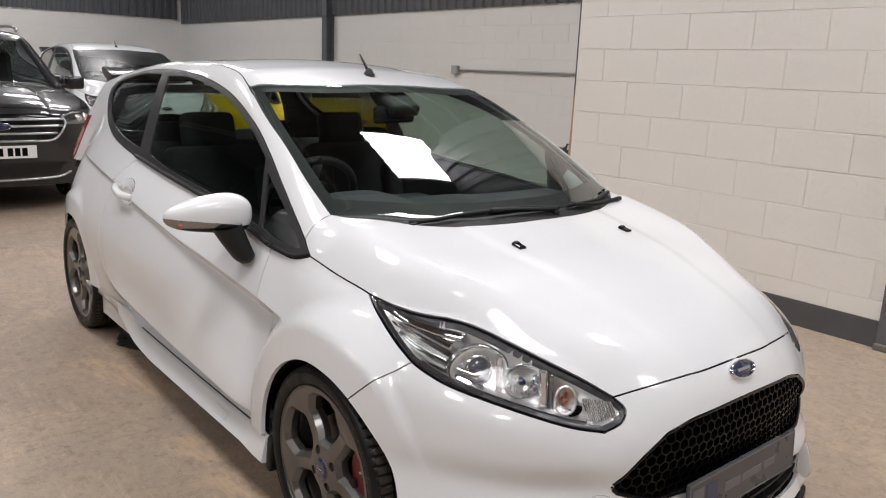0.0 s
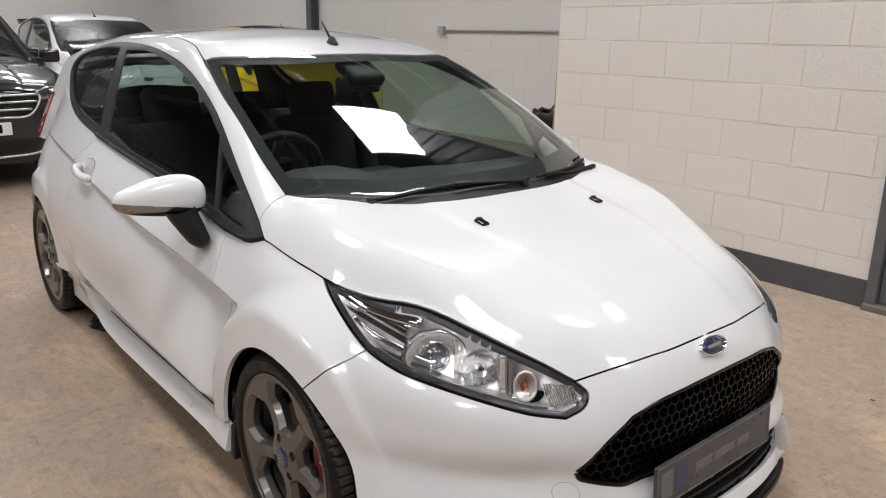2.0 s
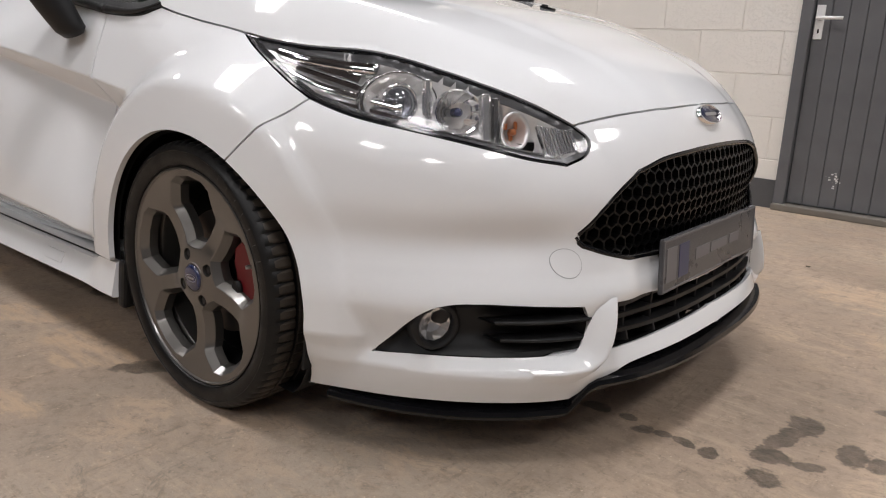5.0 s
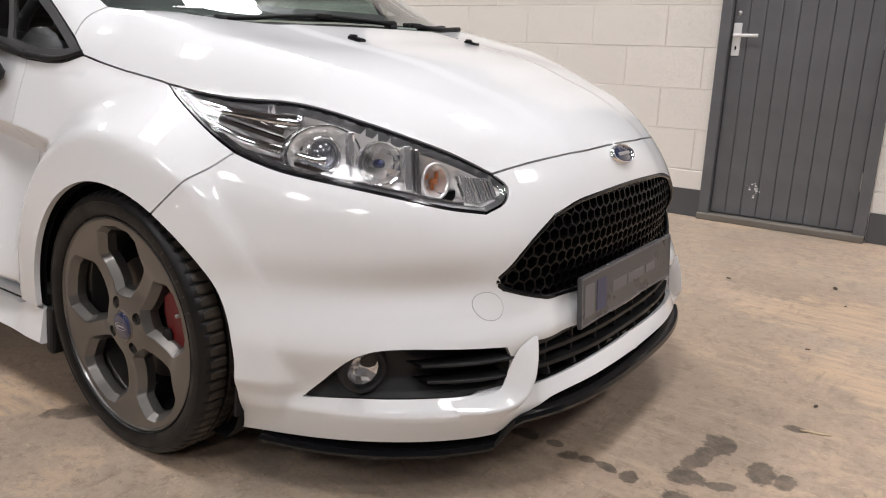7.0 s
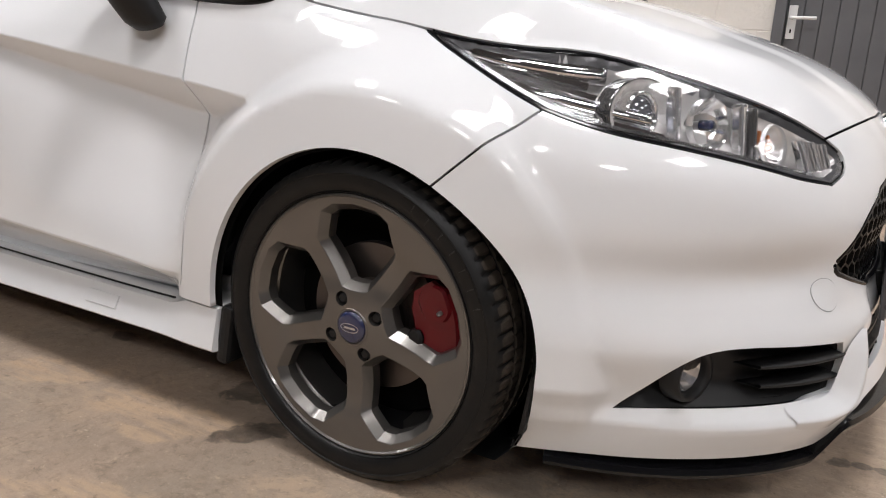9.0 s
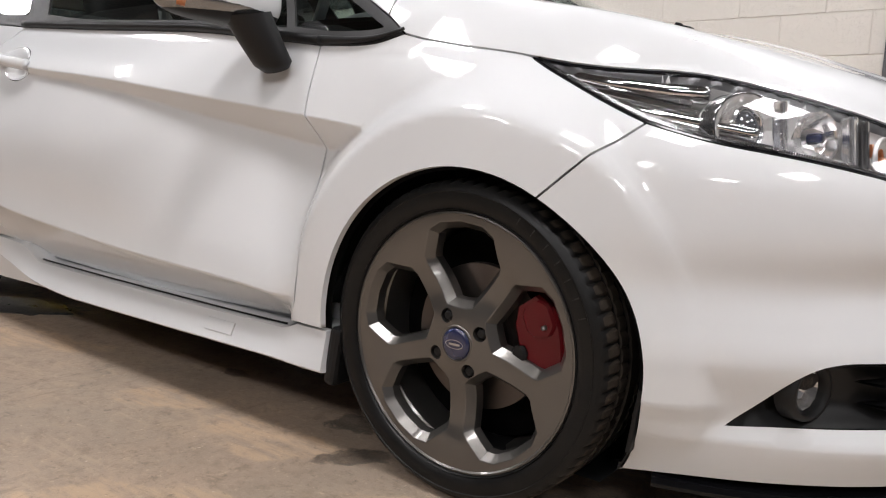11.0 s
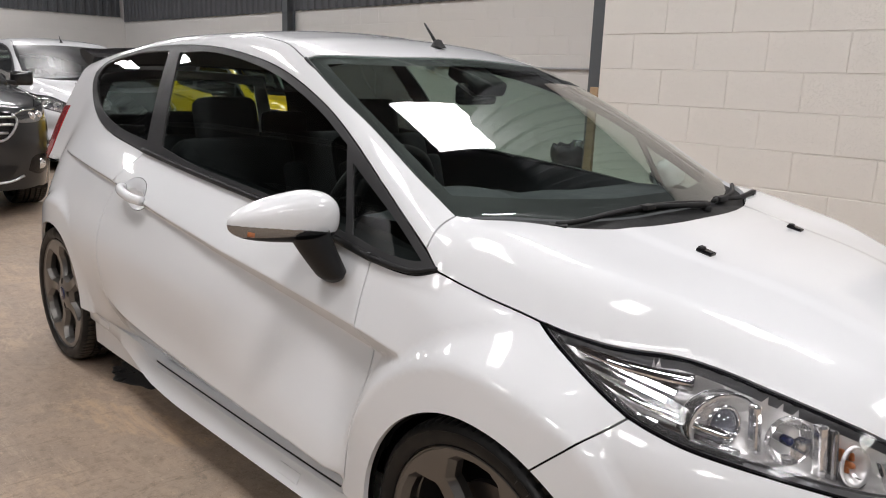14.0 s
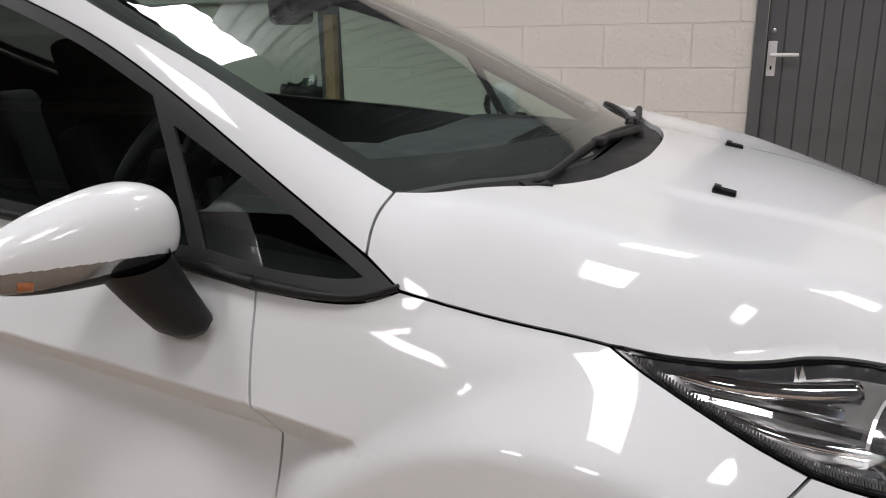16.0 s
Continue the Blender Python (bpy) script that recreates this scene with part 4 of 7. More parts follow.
    part("indicator_prism", bm, AMBER, lamp, "amber indicator prisms", im)
    # clear stepped prisms behind the front tip
    bm = bmesh.new()
    for k in range(13):
        merge(bm, box(.0030, .060 - .0015 * k, .012, .001), Matrix.Translation((-.024 + .0055 * k, 0, .003 * math.sin(k * 1.3))) @ Matrix.Rotation(radians(20), 4, "Z"))
    part("prism", bm, REFLECTOR, lamp, "", place((.668, -.462, .645), .018, (.8, -.5, .2)))
    # the light strip along the lower edge and its ribbed border up the back edge
    strip = drawn_in([LAMP_LOW], way, .020, closed=False)
    pts = [onto([p], way)[0] - normals(onto([p], way))[0] * .022 for p in strip]
    pts = np.array(pts) * (1, s, 1)
    part("light_strip", mesh_of("light_strip", *tube(pts[2:-1], .006, 8), SATIN), SATIN, lamp, "", smooth=None)
    ticks = bmesh.new()
    for a, b in zip(pts[4:-2], pts[5:-1]):
        for t in (0, .33, .67):
            q = Vector(a + (b - a) * t) + Vector((.004, -.005 * s, .004))
            merge(ticks, box(.0022, .006, .007), Matrix.Translation(q) @ Matrix.Rotation(radians(30) * s, 4, "X"))
    part("strip_ribs", ticks, LAMPDARK, lamp, "ribbed light strip")
    rib = bmesh.new()
    ribpts = drawn_in([rev(LAMP_BACK), rev(LAMP_LOW[3:])], way, .0125, closed=False, step=.0045)
    for p in ribpts:
        q = onto([p], way)[0]
        n = normals(q[None])[0]
        q = Vector((q - n * .006) * (1, s, 1))
        merge(rib, box(.0024, .010, .006), Matrix.Translation(q) @ Matrix.Rotation(radians(28) * s, 4, "X"))
    part("ribbed_edge", rib, LAMPDARK, lamp, "dark ribbed lamp edge")
    # chrome blade from the back tip to the projector
    blade = [(.13, -.690, .788), (.20, -.672, .772), (.28, -.640, .762), (.345, -.605, .757)]
    bp = np.array([onto([p], way)[0] - normals(onto([p], way))[0] * .020 for p in blade]) * (1, s, 1)
    part("chrome_blade", mesh_of("chrome_blade", *tube(spline(bp, .01), .011, 8, 1.5), CHROME), CHROME, lamp)
    for lo, hi, rad in (((.10, -.702, .790), (.33, -.640, .742), .006), ((.14, -.706, .772), (.36, -.655, .724), .006), ((.26, -.725, .712), (.47, -.655, .678), .005)):
        a, b = np.array(lo), np.array(hi)
        bp = np.array([onto([a + (b - a) * t], way)[0] - normals(onto([a + (b - a) * t], way))[0] * .026 for t in np.linspace(0, 1, 7)]) * (1, s, 1)
        part("chrome_blade", mesh_of("chrome_blade", *tube(bp, rad, 6, 1.6), CHROME, False), CHROME, lamp)
    blade = [(.19, -.712, .752), (.27, -.700, .727), (.36, -.672, .708), (.44, -.640, .694)]
    bp = np.array([onto([p], way)[0] - normals(onto([p], way))[0] * .022 for p in blade]) * (1, s, 1)
    part("chrome_blade", mesh_of("chrome_blade", *tube(spline(bp, .01), .008, 8, 1.3), CHROME), CHROME, lamp)


def drawn_in(segs, way, d, closed=True, step=.012):
    """The edge of a piece of skin moved in by d, as 3D points."""
    way = np.array(way, float) / np.linalg.norm(way)
    u = np.cross(way, (0, 0, 1))
    u /= np.linalg.norm(u)
    w = np.cross(u, way)
    ring = np.vstack([spline(s, step)[:-1] for s in segs] + ([] if closed else [np.array(segs[-1])[-1:]]))
    o = ring.mean(0)
    f = np.stack([(ring - o) @ u, (ring - o) @ w], 1)
    if closed:
        f = shrunk(f, d)
        p = o + f[:, :1] * u + f[:, 1:] * w
        p = onto(p, way)
        return np.vstack([p, p[:1]])
    lamp_mid = np.array([.40, -.63, .715])
    m = np.array([(lamp_mid - o) @ u, (lamp_mid - o) @ w])
    t = np.gradient(f, axis=0)
    n = np.stack([-t[:, 1], t[:, 0]], 1)
    n /= np.linalg.norm(n, axis=1)[:, None] + 1e-9
    n *= np.sign(np.einsum("ij,ij->i", n, m - f))[:, None]
    f = f + n * d
    return onto(o + f[:, :1] * u + f[:, 1:] * w, way)


def inside_grille(q):
    _, _, _, _, _, g_low, g_side, g_top, _ = bumper_edges()
    half = np.vstack([spline(x, .01) for x in (g_low, g_side, g_top)])[:, 1:]
    poly = np.vstack([half, (half * (-1, 1))[::-1]])
    return inside(q, poly), gap_to(q, poly)


def honeycomb():
    """The black mesh: hexagon cells with walls, on the nose skin, set in a little."""
    R, bar = .0165, .0024
    cells = []
    for j in range(-2, 14):
        for i in range(-22, 23):
            c = (i * R * 1.732 + (j % 2) * R * .866, .390 + j * R * 1.5)
            ok, d = inside_grille(np.array([c]))
            if ok[0] or d[0] < .012:
                cells.append(c)
    ang = np.radians(np.arange(6) * 60 + 30)
    dirs = np.stack([np.cos(ang), np.sin(ang)], 1)
    rings = [(R, 0), (R - bar, 0), (R - bar * .8, .022)]
    pts, deep = [], []
    for c in cells:
        for r, d in rings:
            pts.append(np.array(c) + dirs * r)
            deep += [d] * 6
    yz = np.vstack(pts)
    p = onto(np.stack([np.full(len(yz), .8), yz[:, 0], yz[:, 1]], 1), (-1, 0, 0), .25, 80)
    p[:, 0] -= .012 + np.array(deep)
    faces = []
    for k in range(len(cells)):
        b = k * 18
        for s in (0, 6):
            for i in range(6):
                j = (i + 1) % 6
                faces.append((b + s + i, b + s + j, b + s + 6 + j, b + s + 6 + i))
    return mesh_of("grille_mesh", p, faces, GRILLE, False)


def build_bumper(car):
    low, low2, lg_low, lg_side, lg_top, g_low, g_side, g_top, fog = bumper_edges()
    bumper = part("front_bumper", sheet_mesh("front_bumper", bumper_sheet(.0018, 0, .014, .016), WHITE), WHITE, car, "white front bumper")
    part("grille_mesh", honeycomb(), GRILLE, bumper, "black honeycomb grille")
    way = (-1, .25, 0)
    g_edge = [g_low, g_side, g_top]
    # black sheet added behind the mesh, as the shade inside the nose
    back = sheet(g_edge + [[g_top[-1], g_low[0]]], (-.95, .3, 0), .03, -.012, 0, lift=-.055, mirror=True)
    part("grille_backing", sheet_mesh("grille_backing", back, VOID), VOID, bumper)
    for seg, nm in (((g_low, g_side, g_top), "grille_surround"),):
        pts = np.vstack([spline(s, .012)[:-1] for s in seg] + [np.array(seg[-1])[-1:]])
        pts = np.vstack([pts, (pts * (1, -1, 1))[::-1][1:]])
        pts = onto(pts, (-1, 0, 0), .2, 60) - np.array((.005, 0, 0))
        part(nm, mesh_of(nm, *tube(pts, .0065, 8), GLOSS), GLOSS, bumper, "black grille surround")
    # lower grille: backing, two long bars and uprights
    lg = [lg_low, lg_side, lg_top]
    # a second black sheet stands for the shade behind the lower bars
    back = sheet(lg + [[lg_top[-1], lg_low[0]]], (-.95, .3, 0), .03, -.012, 0, lift=-.06, mirror=True)
    part("lower_grille_backing", sheet_mesh("lower_grille_backing", back, VOID), VOID, bumper)
    for z in (.268, .298, .326):
        y = np.linspace(-.395, .395, 41)
        p = onto(np.stack([np.full(41, .8), y, np.full(41, z)], 1), (-1, 0, 0), .2, 60)
        prof = [(-.004, -.0045), (-.004, .0045), (-.045, .0045), (-.045, -.0045)]
        v = [(q[0] + dx, q[1], q[2] + dz) for q in p for dx, dz in prof]
        f = [(i * 4 + k, i * 4 + (k + 1) % 4, i * 4 + 4 + (k + 1) % 4, i * 4 + 4 + k) for i in range(40) for k in range(4)]
        part("grille_bar", mesh_of("grille_bar", v, f, PLASTIC, False), PLASTIC, bumper, "black lower grille bar")
    fin = bpy.data.meshes.new("grille_upright")
    b = box(.04, .006, .085, .0015)
    merge(b, box(.034, .007, .022, .0015), Matrix.Translation((.014, 0, -.036)) @ Matrix.Rotation(radians(-18), 4, "Y"))
    b.to_mesh(fin)
    b.free()
    fin.materials.append(PLASTIC)
    for y in (-.34, -.25, -.15, -.05, .05, .15, .25, .34):
        q = ahead(y, .30)[0]
        part("grille_upright", fin, PLASTIC, bumper, "", Matrix.Translation((q[0] - .028, y, .288)))
    # fog lamp recesses
    for flip in (False, True):
        s = -1 if flip else 1
        rec = sheet(fog, (-.74, .66, -.08), .012, -.001, 0, dish=lambda d, q: .010 + .034 * sstep(.0, .022, d))
        r = part("fog_recess", sheet_mesh("fog_recess", rec, PLASTIC, flip), PLASTIC, bumper, "black textured fog lamp recess")
        q = Vector(onto([(.575, -.668, .295)], (-.74, .66, -.08))[0] * (1, s, 1))
        m = Matrix.Translation(q + Vector((-.024, .013 * s, 0))) @ Vector((.9, -.42 * s, 0)).to_track_quat("Z", "Y").to_matrix().to_4x4()
        part("fog_ring", mesh_of("fog_ring", *lathe([(.033, -.02), (.034, .004), (.038, .012), (.044, .012), (.048, .004), (.050, -.02)], 36, "Z"), PLASTIC), PLASTIC, r, "", m)
        part("fog_reflector", mesh_of("fog_reflector", *lathe([(0, -.024), (.008, -.022), (.020, -.016), (.033, -.004)], 12, "Z"), REFLECTOR, False), REFLECTOR, r, "", m)
        part("fog_lens", mesh_of("fog_lens", *lathe([(0, .004), (.018, .002), (.034, -.002)], 28, "Z"), LENS), LENS, r, "clear fog lamp", m).visible_shadow = False
        for z, y0, y1 in ((.310, -.60, -.445), (.272, -.585, -.450)):
            y = np.linspace(y0, y1, 14)
            p = onto(np.stack([np.full(14, .75), y, np.full(14, z)], 1), (-1, 0, 0), .4, 90)
            v, f = [], []
            for i, q in enumerate(p):
                k = math.sin(math.pi * min(1, (i + .6) / 9) / 2)
                for dx, dz in ((.002, -.003), (.004, .0), (.002, .003), (-.04, .009 * k), (-.04, -.009 * k)):
                    v.append((q[0] + dx - .014 * (1 - k), q[1] * s, q[2] + dz))
            f = [(i * 5 + k, i * 5 + (k + 1) % 5, i * 5 + 5 + (k + 1) % 5, i * 5 + 5 + k) for i in range(13) for k in range(5)] + [(65, 66, 67, 68, 69)]
            part("recess_fin", mesh_of("recess_fin", v, f, PLASTIC), PLASTIC, r)
    # the upright blade between the recess and the lower grille, rolled up out of the lip
    crest = [np.array(p) for p in ((.716, -.560, .214), (.760, -.515, .214), (.790, -.468, .219), (.803, -.437, .237), (.806, -.420, .268), (.802, -.408, .304), (.790, -.398, .349))]
    recess_side = [np.array(p) for p in ((.690, -.560, .236), (.728, -.515, .238), (.750, -.476, .242), (.756, -.464, .260), (.760, -.457, .290), (.768, -.438, .328), (.782, -.404, .347))]
    grille_side = [np.array(p) for p in ((.712, -.556, .200), (.752, -.505, .190), (.772, -.455, .188), (.776, -.418, .205), (.772, -.400, .255), (.774, -.392, .304), (.780, -.392, .344))]
    c, r, g = (np.stack([np.interp(np.linspace(0, 6, 43), range(7), np.array(p)[:, k]) for k in range(3)], 1) for p in (crest, recess_side, grille_side))
    for _ in range(6):
        for p in (c, r, g):
            p[1:-1] = (p[:-2] + 2 * p[1:-1] + p[2:]) / 4
    for s in (1, -1):
        v, f = [], []
        for i in range(43):
            u, w = r[i] - c[i], g[i] - c[i]
            for q in (r[i], c[i] + u * .55, c[i] + u * .14, c[i] + (u + w) * .03, c[i] + w * .14, c[i] + w * .55, g[i]):
                v.append(tuple(q * (1, s, 1)))
        f = [(i * 7 + k, i * 7 + k + 1, i * 7 + 8 + k, i * 7 + 7 + k) for i in range(42) for k in range(6)]
        part("bumper_blade", mesh_of("bumper_blade", v, f if s < 0 else [q[::-1] for q in f], WHITE), WHITE, bumper, "white upright blade beside the lower grille")
    # towing eye cover, a proud disc in a fine groove
    ring = cap_ring((-.478, .416), .0265)
    disc = sheet([ring], (-.9, .4, 0), .008, 0, .002, lift=.0012)
    part("towing_eye_cover", sheet_mesh("towing_eye_cover", disc, WHITE), WHITE, bumper, "round white cover cap")
    groove = sheet([cap_ring((-.478, .416), .0276)], (-.9, .4, 0), .01, 0, 0, lift=.0004)
    part("cover_groove", sheet_mesh("cover_groove", groove, GALV), GALV, bumper)
    # badge
    q = ahead(0, .672)[0]
    n = Vector(normals(q[None])[0])
    m = Matrix.Translation(Vector(q) + n * .002) @ n.to_track_quat("Z", "Y").to_matrix().to_4x4()
    badge = part("badge", mesh_of("badge", *lathe([(0, .008), (.050, .0065), (.054, .004), (.0545, -.004)], 48, "Z"), BLUE), BLUE, bumper, "oval blue badge", m @ Matrix.Diagonal((1, .42, 1, 1)))
    part("badge_rim", mesh_of("badge_rim", *lathe([(.050, .0062), (.053, .0095), (.057, .008), (.0585, 0), (.058, -.005)], 48, "Z"), CHROME), CHROME, bumper, "chrome badge rim", m @ Matrix.Diagonal((1, .42, 1, 1)))
    part("badge_script", box(.058, .0075, .002, .0008), SATIN, bumper, "", m @ Matrix.Translation((0, 0, .0085)))
    # dealer plate with worn print
    pm = Matrix.Translation((.810, 0, .384)) @ Matrix.Rotation(radians(-4), 4, "Y")
    plate = part("dealer_plate", box(.010, .525, .115, .003), PLATE, bumper, "grey dealer plate with faded print", pm)
    part("plate_holder", box(.022, .30, .05, .004), PLASTIC, bumper, "", Matrix.Translation((.798, 0, .37)))
    part("plate_border", frame_bar(.515, .105, .0035), PLATEINK, plate, "", Matrix.Translation((.0056, 0, 0)))
    for k, (y, w, h, ink) in enumerate(((-.222, .048, .072, PLATEINK), (-.160, .048, .072, PLATEBLUE), (-.06, .075, .026, PLATEINK), (.035, .095, .022, PLATEINK), (.13, .06, .022, PLATEINK))):
        part("print_bar", box(.0014, w, h, .0004, segs=1), ink, plate, "", Matrix.Translation((.0056, y, 0)))


def frame_bar(w, h, b):
    bm = bmesh.new()
    for y, z, sy, sz in ((0, h / 2, w, b), (0, -h / 2, w, b), (w / 2, 0, b, h), (-w / 2, 0, b, h)):
        merge(bm, box(.0014, sy, sz), Matrix.Translation((0, y, z)))
    return bm


def build_splitter(car):
    n = 91
    y = np.linspace(-.745, .745, n)
    ys = np.sign(y) * .745 * (np.abs(y) / .745)**.72
    p = onto(np.stack([np.full(n, .55), ys, np.full(n, .150)], 1), (-1, 0, 0), .6, 200)
    a = np.abs(ys)
    mid = 1 - sstep(.435, .48, a)
    z = .112 + .063 * mid
    nr = normals(p)
    nr[:, 2] = 0
    nr /= np.linalg.norm(nr, axis=1)[:, None]
    out = .004 + .022 * mid
    v, f = [], []
    for i in range(n):
        for o, dz in ((out[i] - .004, -.004), (out[i], .004), (out[i] - .003, .013), (-.05, .024), (-.08, -.012)):
            q = p[i] + nr[i] * o
            v.append((q[0], q[1], z[i] + dz))
    f = [(i * 5 + k, i * 5 + 5 + k, i * 5 + 5 + (k + 1) % 5, i * 5 + (k + 1) % 5) for i in range(n - 1) for k in range(5)]
    me = mesh_of("splitter", v, f, GLOSS)
    me.set_sharp_from_angle(angle=radians(30))
    part("splitter", me, GLOSS, car, "gloss black front splitter")


def build_skirts(car):
    xs = np.linspace(-.315, -2.165, 60)
    top = line(-xs, .315, .270, .405, .268, .47, .247, .6, .246, 1.56, .254, 1.66, .297, 1.93, .310, 2.165, .311)
    for flip in (False, True):
        s = -1 if flip else 1
        v = []
        for x, t in zip(xs, top):
            k = sstep(-1.5, -2.0, x)
            fr = .020 * (1 - sstep(.36, .50, -x))
            b = .168 - .004 * k
            ledge = .034 * (1 - sstep(-1.50, -1.97, x))
            zl = line(-x, .3, .184, 1.3, .180, 1.5, .192, 1.76, .238, 1.96, .262, 2.2, .268)
            prof = [(-.735, t + .03), (-.740, t - .004), (-.790, t), (-.814 - fr - .006 * k, t - .005), (-.810 - ledge - .4 * fr - .008 * k, zl), (-.807 - ledge - .4 * fr - .008 * k, zl - .004), (-.800 - .35 * ledge, zl - .010), (-.800, b), (-.72, b - .006)]
            v += [(x, yy * s, zz) for yy, zz in prof]
        n = len(prof)
        f = [(i * n + k, i * n + k + 1, i * n + n + k + 1, i * n + n + k) for i in range(59) for k in range(n - 1)] + [tuple(range(n)), tuple(range(59 * n, 60 * n))]
        if not flip:
            f = [q[::-1] for q in f]
        me = mesh_of("side_skirt", v, f, WHITE)
        me.set_sharp_from_angle(angle=radians(40))
        skirt = part("side_skirt", me, WHITE, car, "white side skirt")
        # black bar added along the door's lower gap, as the shade in it
        gap_line = [(x, -.800 * s, t + .001) for x, t in zip(xs, top) if -1.60 < x < -.45]
        part("sill_seal", mesh_of("sill_seal", *tube(gap_line, .0024, 8), PLASTIC), PLASTIC, skirt, "black rubber seal under the door")
        part("jack_cover", frame_plate(.10, .03), WHITE, skirt, "", Matrix.Translation((-.67, -.8300 * s, .213)) @ Matrix.Rotation(radians(-26) * s, 4, "X"))
        part("jack_cover", frame_plate(.09, .026), WHITE, skirt, "", Matrix.Translation((-2.01, -.8205 * s, .286)))
        part("mud_flap", box(.030, .135, .125, .010), PLASTIC, car, "black mud flap", Matrix.Translation((-.300, -.768 * s, .214)) @ Matrix.Rotation(radians(10), 4, "Y"))
        part("arch_edge_flap", box(.008, .022, .11, .003), PLASTIC, car, "", Matrix.Translation((.328, -.775 * s, .225)) @ Matrix.Rotation(radians(8), 4, "Y"))
        part("mud_flap", box(.018, .12, .09, .006), PLASTIC, car, "", Matrix.Translation((-2.80, -.74 * s, .190)))


def frame_plate(w, h):
    bm = box(w, .0035, h, .001, segs=1)
    return bm


def build_glass(car):
    """Windscreen, side windows and their dark surrounds."""
    screen_low = [(-.263, -.633, .959), (-.20, -.53, .96), (-.12, -.40, .965), (-.06, -.22, .97), (-.045, 0, .972)]
    top = ROOF_FRONT
    segs = [[*top], rev(SCREEN_SIDE), screen_low, [screen_low[-1], top[0]]]
    way = (-.45, .15, -.88)
    ws = sheet(segs, way, .03, .003, .004, lift=-.002, mirror=True)
    w = part("windscreen", sheet_mesh("windscreen", ws, SCREEN), SCREEN, car, "tinted windscreen reflecting the rooflights")
    w.visible_shadow = False
    band_top = [p + np.array((.065, 0, -.03)) for p in top[:-1]] + [np.array((-.955, -.495, 1.275))]
    band_side = [(-.955, -.495, 1.275), (-.78, -.535, 1.205), (-.60, -.562, 1.12), (-.42, -.580, 1.03), (-.33, -.585, .985)]
    band_low = [(-.33, -.585, .985), (-.26, -.49, .995), (-.19, -.36, 1.0), (-.13, -.18, 1.005), (-.115, 0, 1.005)]
    pieces = [[*top], rev(SCREEN_SIDE), screen_low, [screen_low[-1], band_low[-1]], rev(band_low), rev(band_side), rev(band_top), [band_top[0], top[0]]]
    frit = sheet(pieces, way, .02, .003, 0, lift=-.0065, mirror=True)
    part("screen_border", sheet_mesh("screen_border", frit, PLASTIC), PLASTIC, w, "black windscreen border")
    cowl = sheet([HOOD_REAR, [HOOD_REAR[-1], screen_low[-1]], rev(screen_low)], (-.3, .1, -.95), .02, .002, 0, lift=-.010, mirror=True)
    cw = part("cowl", sheet_mesh("cowl", cowl, PLASTIC), PLASTIC, car, "black plastic scuttle panel")
    # rubber seal up the pillar
    for s in (1, -1):
        pts = spline(SCREEN_SIDE, .02) * (1, s, 1)
        part("screen_seal", mesh_of("screen_seal", *tube(pts, .0055, 8), PLASTIC), PLASTIC, w)
    # side window surround with three openings
    door_g = [side(-1.875, 1.335, -1.80, 1.20, -1.70, 1.003), side(-1.70, 1.003, -1.41, .968, -.9, .932, -.548, .893), side(-.548, .893, -.60, 1.0, -.652, 1.098), side(-.652, 1.098, -.84, 1.180, -1.1, 1.262, -1.36, 1.311, -1.63, 1.338, -1.875, 1.335)]
    front_g = [side(-.600, 1.055, -.555, .965, -.518, .893), side(-.518, .893, -.40, .876, -.30, .872, -.262, .876), side(-.262, .876, -.40, .953, -.600, 1.055)]
    rear_g = [side(-1.985, 1.342, -1.92, 1.20, -1.845, 1.012), side(-1.845, 1.012, -2.15, 1.040, -2.385, 1.088, -2.58, 1.165, -2.655, 1.225), side(-2.655, 1.225, -2.64, 1.262, -2.56, 1.295, -2.30, 1.332, -1.985, 1.342)]
    way = (0, 1, -.35)
    edge = [DLO_LOW, DLO_TAIL, DLO_TOP, DLO_TIP]
    sur = sheet(edge, way, .02, .0015, .006, [door_g, front_g, rear_g], .002)
    for flip in (False, True):
        s = -1 if flip else 1
        su = part("window_surround", sheet_mesh("window_surround", sur, TRIM, flip), TRIM, car, "dark grey window surround")
        for nm, g, gm in (("door_window", door_g, SIDEGLASS), ("quarter_light", front_g, SIDEGLASS), ("rear_side_window", rear_g, PRIVACY)):
            pane = part(nm, sheet_mesh(nm, sheet(g, way, .03, -.002, 0, lift=-.004), gm, flip), gm, su, "dark tinted glass")
            pane.visible_shadow = False
        pts = DLO_LOW * (1, s, 1) + np.array((0, -.004 * s, .010))
        part("waist_seal", mesh_of("waist_seal", *tube(spline(pts, .03), .010, 10), PLASTIC), PLASTIC, su, "black waist moulding")
        pts = np.vstack([DLO_TIP[::-1]]) * (1, s, 1) + np.array((0, -.004 * s, .010))
        part("waist_seal", mesh_of("waist_seal", *tube(spline(pts, .02), .010, 10, .3), PLASTIC), PLASTIC, su)


